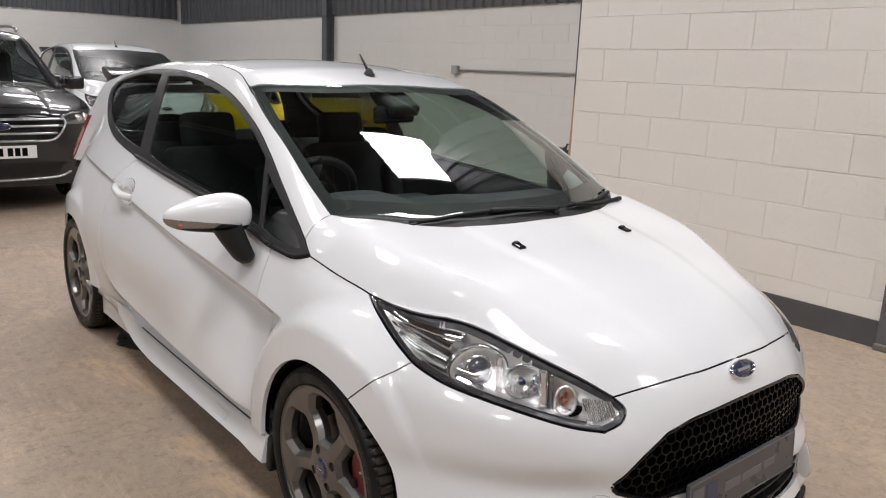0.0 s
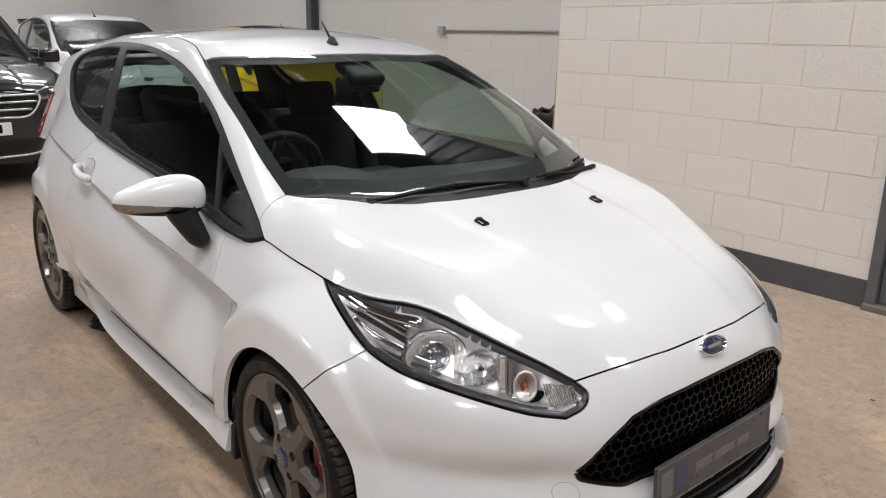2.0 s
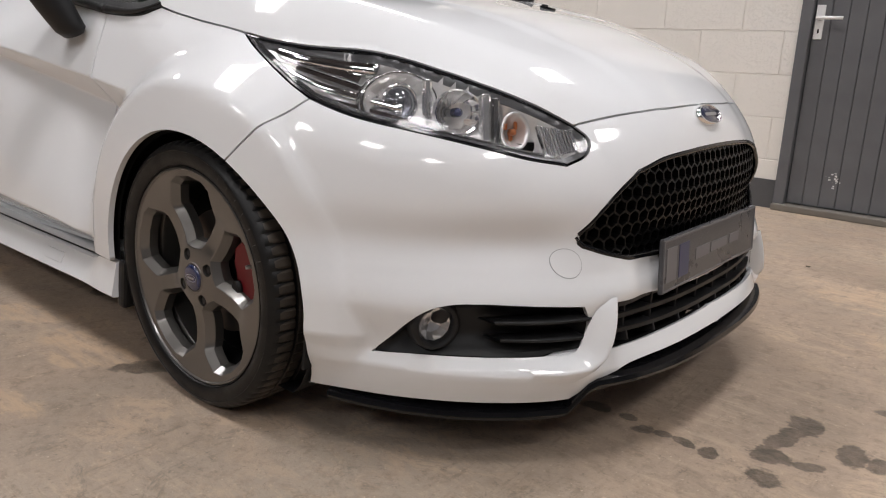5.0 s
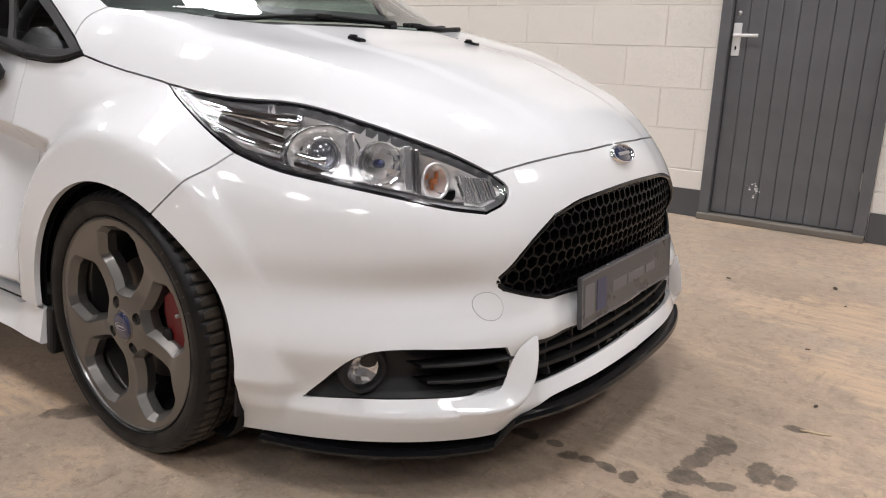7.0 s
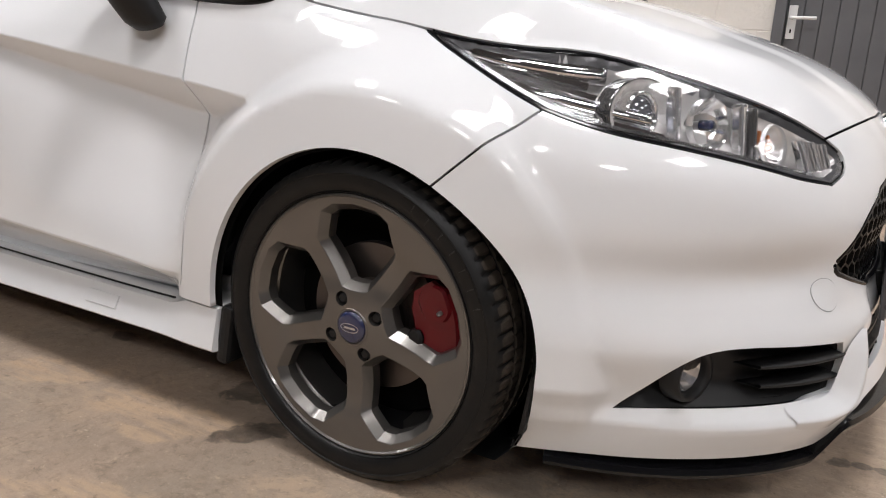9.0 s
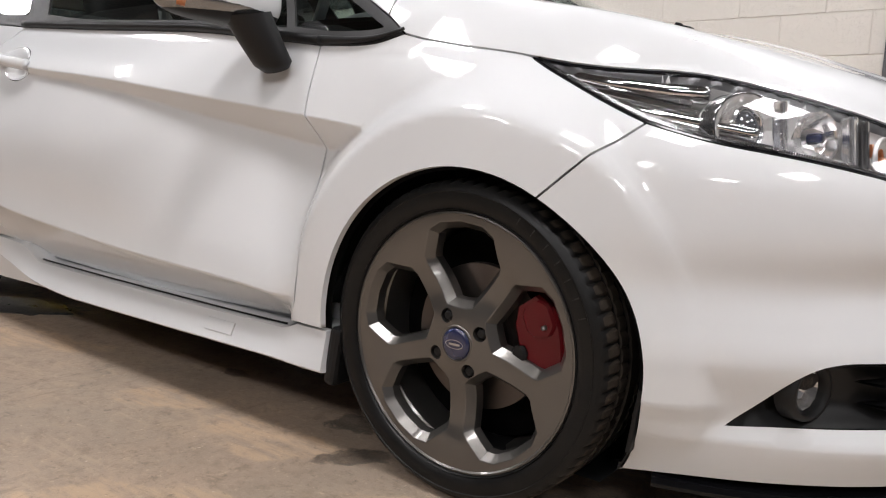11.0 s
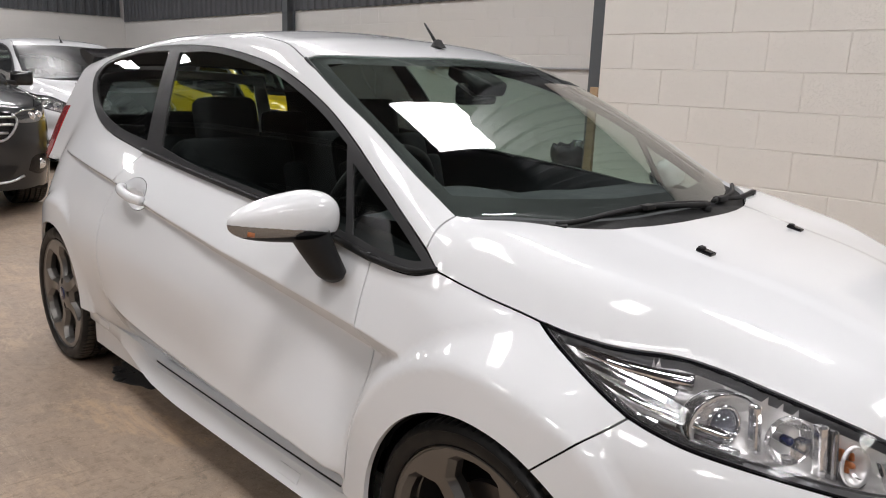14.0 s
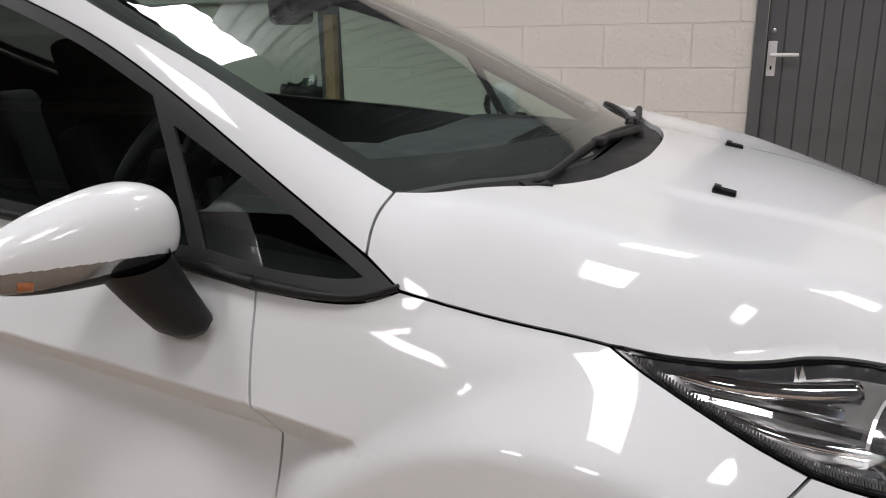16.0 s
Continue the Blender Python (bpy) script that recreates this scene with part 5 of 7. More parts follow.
def build_mirror(car, flip):
    """Door mirror: white cap, black underside and foot, clear indicator strip."""
    s = -1 if flip else 1
    n, k = 128, 120
    v, f = [], []
    for i in range(k + 1):
        la = math.pi * (i / k - .5)
        for j in range(n):
            lo = 2 * math.pi * j / n
            wide = math.cos(la) if la > 0 else math.cos(la)**.5
            x, y, z = wide * math.cos(lo), wide * math.sin(lo), math.sin(la)
            e = lambda c, p: math.copysign(abs(c)**p, c)
            x, y, z = e(x, .8), e(y, .85), e(z, .85)
            out = (y + 1) / 2                       # 0 at the tip, 1 at the door
            zz = z * (.040 + .035 * out) * (1.08 if z > 0 else .92)
            xx = x * (.050 + .028 * out)
            xx = xx if x > 0 else xx * .45
            v.append((-.565 + xx - .055 * (1 - out), (-.889 + y * .131) * s, .930 + zz + .010 * out))
    white, black, clear = [], [], []
    for i in range(k):
        for j in range(n):
            q = (i * n + j, i * n + (j + 1) % n, (i + 1) * n + (j + 1) % n, (i + 1) * n + j)
            xc, yc, zc = (sum(v[a][c] for a in q) / 4 for c in range(3))
            reach = min(1, max(0, (abs(yc) - .805) / .20))
            to = white if zc > .904 + .026 * reach**.7 else clear if zc > .903 - .003 * reach and reach > 0 and xc > -.640 else black
            to.append(q if not flip else q[::-1])
    cap = part("door_mirror", mesh_of("door_mirror", v, white, WHITE), WHITE, car, "white door mirror cap")
    part("mirror_underside", mesh_of("mirror_underside", v, black, PLASTIC), PLASTIC, cap, "black mirror underside")
    part("mirror_indicator", mesh_of("mirror_indicator", v, clear, LAMPDARK), LAMPDARK, cap, "clear indicator strip")
    fv, ff = [], []
    for i in range(9):
        t = i / 8
        c = Vector((-.545 + .035 * t, -.848 + .050 * t, .905 - .125 * t + .015 * t * t))
        rx, ry = .054 - .006 * t, .046 - .018 * t
        for j in range(20):
            a = 2 * math.pi * j / 20
            fv.append((c.x + rx * math.cos(a) * (1 if i < 8 else .7), (c.y + ry * math.sin(a) * (1 if i < 8 else .7)) * s, c.z + .010 * math.sin(a)))
    ff = [(i * 20 + j, i * 20 + (j + 1) % 20, i * 20 + 20 + (j + 1) % 20, i * 20 + 20 + j) for i in range(8) for j in range(20)] + [tuple(range(160, 180))]
    part("mirror_foot", mesh_of("mirror_foot", fv, ff, PLASTIC), PLASTIC, cap, "black mirror foot")
    pts = []
    for t in np.linspace(0, 1, 11):
        yn = -.985 + 1.05 * t
        out = (yn + 1) / 2
        pts.append((-.565 + (.050 + .028 * out) * max(0, 1 - yn * yn)**.4 - .055 * (1 - out) - .009, (-.889 + yn * .131) * s, .928 - .032 * t))
    part("amber_reflector", mesh_of("amber_reflector", *tube([(x + .005, y, z - .010) for x, y, z in pts[2:4]], .0070, 8), AMBER), AMBER, cap)
    part("mirror_glass", mesh_of("mirror_glass", *lathe([(0, 0), (.088, 0), (.09, .004)], 36, "X"), CHROME), CHROME, cap, "", Matrix.Translation((-.622, -.885 * s, .935)) @ Matrix.Diagonal((1, 1, .48, 1)))


def handle_ring():
    a = np.linspace(0, 2 * np.pi, 33)
    return side(*np.stack([-1.690 + .100 * np.cos(a), .842 + .050 * np.sin(a) - .012 * np.cos(a)], 1).ravel())


def build_handle(car, flip):
    s = -1 if flip else 1
    c = Vector(side(-1.685, .838)[0])
    a = np.linspace(0, 2 * np.pi, 33)
    bowl = sheet([handle_ring()], (0, 1, -.1), .010, 0, 0, dish=lambda d, q: .030 * sstep(0, .045, d))
    h = part("door_handle", sheet_mesh("door_handle", bowl, WHITE, flip), WHITE, car, "white door handle")
    pts = [(-1.785, -.004, .857), (-1.75, -.026, .856), (-1.69, -.036, .850), (-1.62, -.032, .841), (-1.572, -.006, .833)]
    pts = [(x, (side(x, z)[0][1] + dy) * s, z) for x, dy, z in pts]
    v, f = tube(spline(pts, .012), .0165, 12)
    part("grip", mesh_of("grip", v, f, WHITE), WHITE, h, "white pull grip")


def build_wipers(car):
    def lying(pts, up):
        p = above(*np.array(pts).ravel())
        return [tuple(q + np.array((0, 0, up))) for q in p]
    for arm_pts, blade_pts in (([(-.030, .12), (-.046, .0), (-.068, -.13)], [(-.102, -.46), (-.095, -.38), (-.086, -.284), (-.074, -.14), (-.062, .02), (-.050, .15)]),
                               ([(-.090, .52), (-.070, .38), (-.066, .27)], [(-.058, .20), (-.072, .26), (-.115, .42), (-.19, .57)])):
        arm = part("wiper", mesh_of("wiper", *tube(lying(spline(arm_pts, .03), .006), .0095, 6, .6), PLASTIC), PLASTIC, car, "black windscreen wiper")
        part("blade", mesh_of("blade", *tube(lying(spline(blade_pts, .03), .002), .0068, 6), PLASTIC), PLASTIC, arm)
        part("joint", box(.026, .045, .014, .004), PLASTIC, arm, "", Matrix.Translation(lying([arm_pts[-1]], .005)[0]))
        part("pivot_cap", mesh_of("pivot_cap", *lathe([(0, .006), (.010, .004), (.013, .0), (.013, -.01)], 20, "Z"), PLASTIC), PLASTIC, arm, "", Matrix.Translation(above(*arm_pts[0])[0]))
    part("cowl_clip", box(.045, .035, .006, .002), PLASTIC, car, "", Matrix.Translation(lying([(-.104, -.455)], -.002)[0]) @ Matrix.Rotation(radians(35), 4, "Z"))


def build_roof_things(car):
    q = Vector(above(-1.015, 0)[0])
    base = part("aerial", mesh_of("aerial", *lathe([(0, .030), (.010, .026), (.020, .008), (.026, 0)], 24, "Z"), PLASTIC), PLASTIC, car, "short black roof aerial", Matrix.Translation(q) @ Matrix.Diagonal((1.6, .7, 1, 1)))
    part("aerial_mast", mesh_of("aerial_mast", *tube([q + Vector((-.005, 0, .012)), q + Vector((-.036, 0, .046)), q + Vector((-.072, 0, .084))], .0065, 8, .45), PLASTIC), PLASTIC, car, "black aerial mast")
    # washer jets
    for s in (1, -1):
        q = above(.165, .251 * s)[0]
        m = Matrix.Translation(Vector(q) + Vector((0, 0, .003))) @ Matrix.Rotation(radians(12), 4, "Y")
        jet = part("washer_jet", box(.040, .026, .010, .004), GLOSS, car, "black washer jet", m)
        part("nozzle", box(.012, .018, .006, .002), PLASTIC, jet, "", Matrix.Translation((-.012, 0, .006)))
    # tailgate spoiler, black on top of white
    y = np.linspace(-.50, .50, 31)
    v = []
    for yy in y:
        k = 1 - (abs(yy) / .5)**4
        x0, z0 = -2.83, float(above(-2.83, min(max(yy, -.42), .42))[0][2]) + .003
        v += [(x0, yy, z0), (-2.98 - .06 * k, yy, z0 + .040), (-3.02 - .06 * k, yy, z0 + .034), (-3.01 - .06 * k, yy, z0 + .008), (-2.90, yy, z0 - .05)]
    f = [(i * 5 + k, i * 5 + 5 + k, i * 5 + 5 + (k + 1) % 5, i * 5 + (k + 1) % 5) for i in range(30) for k in range(5)] + [(0, 1, 2, 3, 4), (154, 153, 152, 151, 150)]
    me = mesh_of("roof_spoiler", v, f, GLOSS)
    me.set_sharp_from_angle(angle=radians(40))
    part("roof_spoiler", me, GLOSS, car, "black rear roof spoiler")


def behind(*yz):
    v = np.array(yz, float).reshape(-1, 2)
    return onto(np.stack([np.full(len(v), -2.7), v[:, 0], v[:, 1]], 1), (1, 0, 0), .7, 160)


def build_rear(car):
    top = behind(0, 1.27, -.25, 1.265, -.42, 1.24)
    edge = behind(-.42, 1.24, -.55, .95, -.56, .72, -.52, .60)
    low = behind(-.52, .60, -.25, .58, 0, .58)
    wtop, wedge, wlow = behind(0, 1.22, -.25, 1.215, -.37, 1.20), behind(-.37, 1.20, -.45, 1.0), behind(-.45, 1.0, -.25, .985, 0, .98)
    segs = [top, edge, low, [low[-1], wlow[-1]], rev(wlow), rev(wedge), rev(wtop), [wtop[0], top[0]]]
    hatch = part("tailgate", sheet_mesh("tailgate", sheet(segs, (1, .25, -.25), .03, .002, .01, mirror=True), WHITE), WHITE, car, "white tailgate")
    g = part("rear_window", sheet_mesh("rear_window", sheet([wtop, wedge, wlow, [wlow[-1], wtop[0]]], (1, .2, -.2), .04, -.003, 0, lift=-.003, mirror=True), SIDEGLASS), SIDEGLASS, hatch, "tinted rear window")
    g.visible_shadow = False
    bumper = [low, [low[-1], behind(0, .2)[0]], behind(0, .2, -.3, .2, -.6, .2, -.72, .2), behind(-.72, .2, -.735, .4, -.70, .58, -.52, .60)]
    part("rear_bumper", sheet_mesh("rear_bumper", sheet(bumper, (1, .4, 0), .03, .002, .01, mirror=True), WHITE), WHITE, car, "white rear bumper")
    lamp = [side(-2.87, 1.09, -2.94, 1.08, -3.0, 1.02), side(-3.0, 1.02, -3.035, .86, -3.03, .80), side(-3.03, .80, -2.985, .80, -2.935, .88, -2.87, 1.09)]
    for flip in (False, True):
        part("tail_lamp", sheet_mesh("tail_lamp", sheet(lamp, (.6, 1, 0), .02, 0, .006, lift=.005), REDLENS, flip), REDLENS, car, "red tail lamp")


def build_cabin(car):
    """Dashboard, steering wheel, seats, mirror and the dark inner shell."""
    xs, ys = np.linspace(-.12, -.72, 16), np.linspace(-.66, .66, 41)
    v = []
    for x in xs:
        for y in ys:
            t = (x + .12) / -.6
            z = .900 + .022 * math.sin(t * 2.6) - .06 * max(0, t - .8) / .2
            z += .055 * math.exp(-((y + .36) / .17)**4) * float(sstep(.38, .62, np.array(t))) * (1 - max(0, t - .92) / .08)
            z += .012 * math.exp(-(y / .22)**4) * float(sstep(.3, .5, np.array(t)))
            v.append((x, y * (1 - .10 * (1 - t)), z))
    f = [(i * 41 + j, i * 41 + j + 1, i * 41 + 42 + j, i * 41 + 41 + j) for i in range(15) for j in range(40)]
    base = len(v)
    v += [(-.735, y, .62) for y in ys]
    f += [(15 * 41 + j, 15 * 41 + j + 1, base + j + 1, base + j) for j in range(40)]
    dash = part("dashboard", mesh_of("dashboard", v, f, DASH), DASH, car, "grey-black plastic dashboard")
    bm = bmesh.new()
    for k in range(9):
        merge(bm, box(.004, .34, .003), Matrix.Translation((-.24 - .012 * k, .26, .9225 - .0004 * k)))
    part("defroster_slats", bm, PLASTIC, dash)
    part("centre_console", box(.16, .26, .30, .03), DASH, car, "", Matrix.Translation((-.74, 0, .76)))
    c = Matrix.Translation((-.86, -.37, .90)) @ Matrix.Rotation(radians(-64), 4, "Y")
    ring = [(.185 * math.cos(a), .185 * math.sin(a), 0) for a in np.linspace(0, 2 * np.pi, 49)]
    sw = part("steering_wheel", mesh_of("steering_wheel", *tube(ring, .016, 10), PLASTIC), PLASTIC, car, "black three-spoke steering wheel", c)
    part("airbag_boss", box(.13, .15, .05, .02), PLASTIC, sw, "", Matrix.Translation((0, 0, .02)))
    for a in (0, 180, 270):
        part("spoke", box(.15, .035, .014, .005), SATIN if a == 270 else PLASTIC, sw, "", Matrix.Rotation(radians(90 + a), 4, "Z") @ Matrix.Translation((.10, 0, .008)))
    for y in (-.37, .37):
        seat = part("front_seat", box(.52, .50, .18, .06, segs=3), FABRIC, car, "black sports seat", Matrix.Translation((-1.40, y, .34)), smooth=40)
        part("backrest", box(.15, .48, .66, .06, segs=3), FABRIC, seat, "", Matrix.Translation((-.30, 0, .36)) @ Matrix.Rotation(radians(-16), 4, "Y"), smooth=40)
        for sy in (-.21, .21):
            part("bolster", box(.16, .09, .50, .04, segs=3), FABRIC, seat, "", Matrix.Translation((-.23, sy, .34)) @ Matrix.Rotation(radians(-16), 4, "Y"), smooth=40)
        part("head_rest", box(.10, .25, .19, .045, segs=3), FABRIC, seat, "", Matrix.Translation((-.43, 0, .74)) @ Matrix.Rotation(radians(-14), 4, "Y"), smooth=40)
    part("rear_seat", box(.16, 1.2, .62, .06, segs=3), FABRIC, car, "", Matrix.Translation((-2.35, 0, .68)) @ Matrix.Rotation(radians(-20), 4, "Y"), smooth=40)
    for y in (-.3, .3):
        part("rear_head_rest", box(.09, .24, .13, .04, segs=3), FABRIC, car, "", Matrix.Translation((-2.47, y, 1.02)), smooth=40)
    part("interior_mirror", box(.035, .235, .068, .02, segs=3), GLOSS, car, "black interior mirror", Matrix.Translation((-.80, -.02, 1.232)) @ Matrix.Rotation(radians(14), 4, "Z"), smooth=40)
    part("sensor_housing", box(.16, .14, .05, .02, segs=3), PLASTIC, car, "", Matrix.Translation((-.82, .0, 1.278)) @ Matrix.Rotation(radians(25), 4, "Y"), smooth=40)
    part("mirror_stem", mesh_of("mirror_stem", *tube([(-.80, -.02, 1.24), (-.80, -.01, 1.29)], .012, 8), PLASTIC), PLASTIC, car)
    for s in (1, -1):
        v = [(-.30, .66 * s, .86), (-.45, .675 * s, .90), (-1.85, .655 * s, .985), (-1.85, .69 * s, .30), (-.45, .70 * s, .30), (-.30, .69 * s, .5)]
        part("door_card", mesh_of("door_card", v, [tuple(range(6)) if s > 0 else tuple(range(6))[::-1]], DASH, False), DASH, car, "dark door lining")
    part("floor_pan", box(3.3, 1.30, .06, .02), VOID, car, "", Matrix.Translation((-1.35, 0, .20)))
    part("bulkhead", box(.03, 1.36, .60, .0), VOID, car, "", Matrix.Translation((-.10, 0, .56)))
    part("radiator_panel", box(.03, 1.0, .46, .0), VOID, car, "", Matrix.Translation((.60, 0, .40)))
    liner = sheet([ROOF_FRONT, DITCH, above(-2.75, -.430, -2.86, -.36, -2.91, 0), [above(-2.91, 0)[0], ROOF_FRONT[0]]], (0, .12, -1), .06, .01, 0, lift=-.03, mirror=True)
    part("headlining", sheet_mesh("headlining", liner, LINER), LINER, car)


def build_arches(car):
    for x in (0, WB):
        for s in (1, -1):
            v, f = lathe([(.342, -.77), (.342, -.46), (.0, -.46)], 48)
            v = [(a + x, b * s, max(c + AX, .10)) for a, b, c in v]
            part("arch_liner", mesh_of("arch_liner", v, f, PLASTIC), PLASTIC, car, "black wheel arch liner")


def build_car():
    car = empty("hatchback_car")
    tagged(car, "glossy white three-door sports hatchback on grey alloys, parked on concrete", "car")
    inner_v, inner_f = [], []

    def lining(s, flip):
        V, Fs, _ = s
        if flip:
            V, Fs = V * (1, -1, 1), [q[::-1] for q in Fs]
        b = sum(len(a) for a in inner_v)
        inner_f.extend(tuple(i + b for i in q) for q in Fs)
        inner_v.append(V)
    labels = dict(bonnet="white creased bonnet", front_wing="white front wing with flared arch", door="white door with a falling crease", rear_quarter="white rear quarter panel", roof_rail="white pillar and roof rail", roof_panel="white roof panel")
    for name, (segs, way, both) in car_panels().items():
        step = {"roof_panel": .035, "rear_quarter": .018, "roof_rail": .018}.get(name, .0145)
        s = sheet(segs, way, step, .0020, .013, [[handle_ring()]] if name == "door" else [], mirror=both, ridges=RIDGES if name in ("door", "rear_quarter", "front_wing") else ())
        # coarse copy for the black shell behind, which puts shade into the shut lines
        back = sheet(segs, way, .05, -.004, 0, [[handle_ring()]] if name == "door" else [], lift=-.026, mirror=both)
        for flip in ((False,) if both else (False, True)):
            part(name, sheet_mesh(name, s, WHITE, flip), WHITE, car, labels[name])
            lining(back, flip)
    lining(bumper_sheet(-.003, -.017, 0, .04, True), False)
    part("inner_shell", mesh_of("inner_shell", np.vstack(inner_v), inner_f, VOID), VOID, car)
    build_bumper(car)
    build_splitter(car)
    build_skirts(car)
    for flip in (False, True):
        headlamp(car, flip)
        build_mirror(car, flip)
        build_handle(car, flip)
    build_glass(car)
    build_wipers(car)
    build_roof_things(car)
    build_rear(car)
    build_arches(car)
    build_cabin(car)
    build_wheels(car)
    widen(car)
    return car


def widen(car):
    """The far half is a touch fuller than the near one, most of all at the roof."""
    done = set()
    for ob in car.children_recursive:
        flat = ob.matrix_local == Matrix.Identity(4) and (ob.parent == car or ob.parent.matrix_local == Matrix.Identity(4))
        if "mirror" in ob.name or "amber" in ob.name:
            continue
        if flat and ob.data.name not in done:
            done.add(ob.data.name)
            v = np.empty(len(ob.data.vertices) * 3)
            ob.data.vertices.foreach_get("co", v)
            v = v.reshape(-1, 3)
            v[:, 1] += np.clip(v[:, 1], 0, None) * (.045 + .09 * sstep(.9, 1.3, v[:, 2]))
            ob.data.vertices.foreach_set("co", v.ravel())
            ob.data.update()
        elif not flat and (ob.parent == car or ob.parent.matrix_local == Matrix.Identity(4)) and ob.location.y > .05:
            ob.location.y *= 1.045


white_car = build_car()

# ---- the hall ----
X0, X1, Y0, Y1, TOP = -18.0, 7.0, -13.0, 5.7, 5.0     # bounds of the hall
WALL_Y, WALL_X = 2.65, -2.18                          # the block wall beside the car and its free end
DOOR = (.170, 1.020, 2.06)                              # opening: from, to, height


def structure(name, bm, material, label):
    return tagged(part(name, bm, material), label, kind="structure")


def blocks(wall, at, along, length, z0, z1, material, offset=0.0, skip=None, out=(0, -1, 0), seed=3):
    """Courses of painted blocks on a wall's face, each an object under the wall; at: lower end of the run; along: unit vector."""
    rnd = random.Random(seed)
    meshes = {}

    def block_mesh(w, h):
        key = (round(w, 3), round(h, 3))
        if key not in meshes:
            b = box(w - .005, .026, h - .005, .0028, segs=1)
            me = bpy.data.meshes.new("block")
            b.to_mesh(me)
            b.free()
            me.materials.append(material)
            meshes[key] = me
        return meshes[key]
    turn = Vector(along).to_track_quat("X", "Z").to_matrix().to_4x4()
    z, row = z0, 0
    count = 0
    while z < z1 - .03:
        h = min(.225, z1 - z)
        s = -((offset + (.225 if row % 2 else 0)) % .45)
        while s < length:
            a, b = max(s, 0), min(s + .45, length)
            s += .45
            spans = [(a, b)]
            if skip:
                k0, k1, top = skip
                if z < top - .02 and b > k0 and a < k1:
                    spans = [(a, k0), (k1, b)]
            for p, q in spans:
                if q - p < .04:
                    continue
                c = Vector(at) + Vector(along) * ((p + q) / 2) + Vector((0, 0, z + h / 2 - at[2])) + Vector(out) * (rnd.uniform(-.0012, .0012) - .0095)
                o = new("block", block_mesh(q - p, h))
                o.parent = wall
                o.matrix_local = Matrix.Translation(c) @ turn @ Matrix.Rotation(radians(rnd.uniform(-.12, .12)), 4, "Y")
                count += 1
        z += .225
        row += 1
    return count


floor = structure("floor", box(X1 - X0, Y1 - Y0, .2, at=((X0 + X1) / 2, (Y0 + Y1) / 2, -.1)), FLOOR, "worn brown-grey concrete floor with scuffs and damp stains")


def wall_box(x0, x1, y0, y1, z0, z1):
    return box(x1 - x0, y1 - y0, z1 - z0, at=((x0 + x1) / 2, (y0 + y1) / 2, (z0 + z1) / 2))


# the block wall beside the car, with the door opening
b = bmesh.new()
for r in ((WALL_X, DOOR[0], 0, TOP), (DOOR[1], X1, 0, TOP), (DOOR[0], DOOR[1], DOOR[2], TOP)):
    merge(b, wall_box(r[0], r[1], WALL_Y + .001, WALL_Y + .2, r[2], r[3]))
wall_room = structure("wall_south", b, BLOCK, "cream-painted concrete block wall")
# end of the projecting room and what lies behind
wall_end = structure("wall_return", wall_box(WALL_X + .004, WALL_X + .2, WALL_Y + .2, Y1, 0, TOP), BLOCK, "cream-painted return wall")
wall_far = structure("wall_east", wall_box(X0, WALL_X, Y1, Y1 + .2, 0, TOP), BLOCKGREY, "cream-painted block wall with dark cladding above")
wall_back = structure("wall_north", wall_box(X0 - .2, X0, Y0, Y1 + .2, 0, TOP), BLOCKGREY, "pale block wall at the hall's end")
# two unseen walls close the hall; dark to cut bounce onto the car
wall_side = structure("wall_west", wall_box(X0, X1, Y0 - .2, Y0, 0, TOP), CLAD, "dark clad wall across the hall")
wall_front = structure("wall_front", wall_box(X1, X1 + .2, Y0, Y1, 0, TOP), CLAD, "dark clad wall behind the viewer")


def corrugated(length, width, pitch=.20, deep=.035, thick=.0):
    """A ribbed sheet, ribs along its width; x runs along the length."""
    v, f, n = [], [], int(length / pitch)
    for i in range(n):
        for dx, dz in ((0, 0), (.38, 0), (.5, 1), (.88, 1)):
            for y in (0, width):
                v.append(((i + dx) * pitch, y, dz * deep))
    k = len(v) // 2
    f = [(2 * i, 2 * i + 2, 2 * i + 3, 2 * i + 1) for i in range(k - 1)]
    return v, f


# dark ribbed cladding above the block walls
def clad(name, x, y, z0, z1, length, rot):
    v, f = corrugated(length, z1 - z0)
    me = mesh_of(name, v, f, CLAD, False)
    return tagged(part(name, me, CLAD, m=Matrix.Translation((x, y, z0)) @ Matrix.Rotation(rot, 4, "Z") @ Matrix.Rotation(radians(90), 4, "X")), "dark grey ribbed metal wall cladding", kind="structure")


clad("cladding_east", X0, Y1 - .012, 2.32, TOP, WALL_X - X0, 0)
clad("cladding_south", WALL_X - .02, WALL_Y - .012, 2.29, TOP, X1 - WALL_X + .1, 0)
clad("cladding_north", X0 + .012, Y0, 2.42, TOP, Y1 - Y0, radians(90))

# roof: ribbed sheets with translucent ones between, and purlins
# the third row is unseen, added to lift the light on door and wall
ROWS = ((1.5, 2.75), (-2.5, -1.35), (-7.4, -6.0))
# ROWS[0] sheets behind x -5 are unseen too, added to brighten the far wall
LIGHTS = [(x, *ROWS[0]) for x in (-16.2, -12.75, -9.3, -5.85, -2.55, .75, 4.2)] + [(x, *ROWS[1]) for x in (-15.6, -12.3, -7.5, -2.7, .75, 4.2)] + [(x, *ROWS[2]) for x in (-2.7, .75, 4.2)]


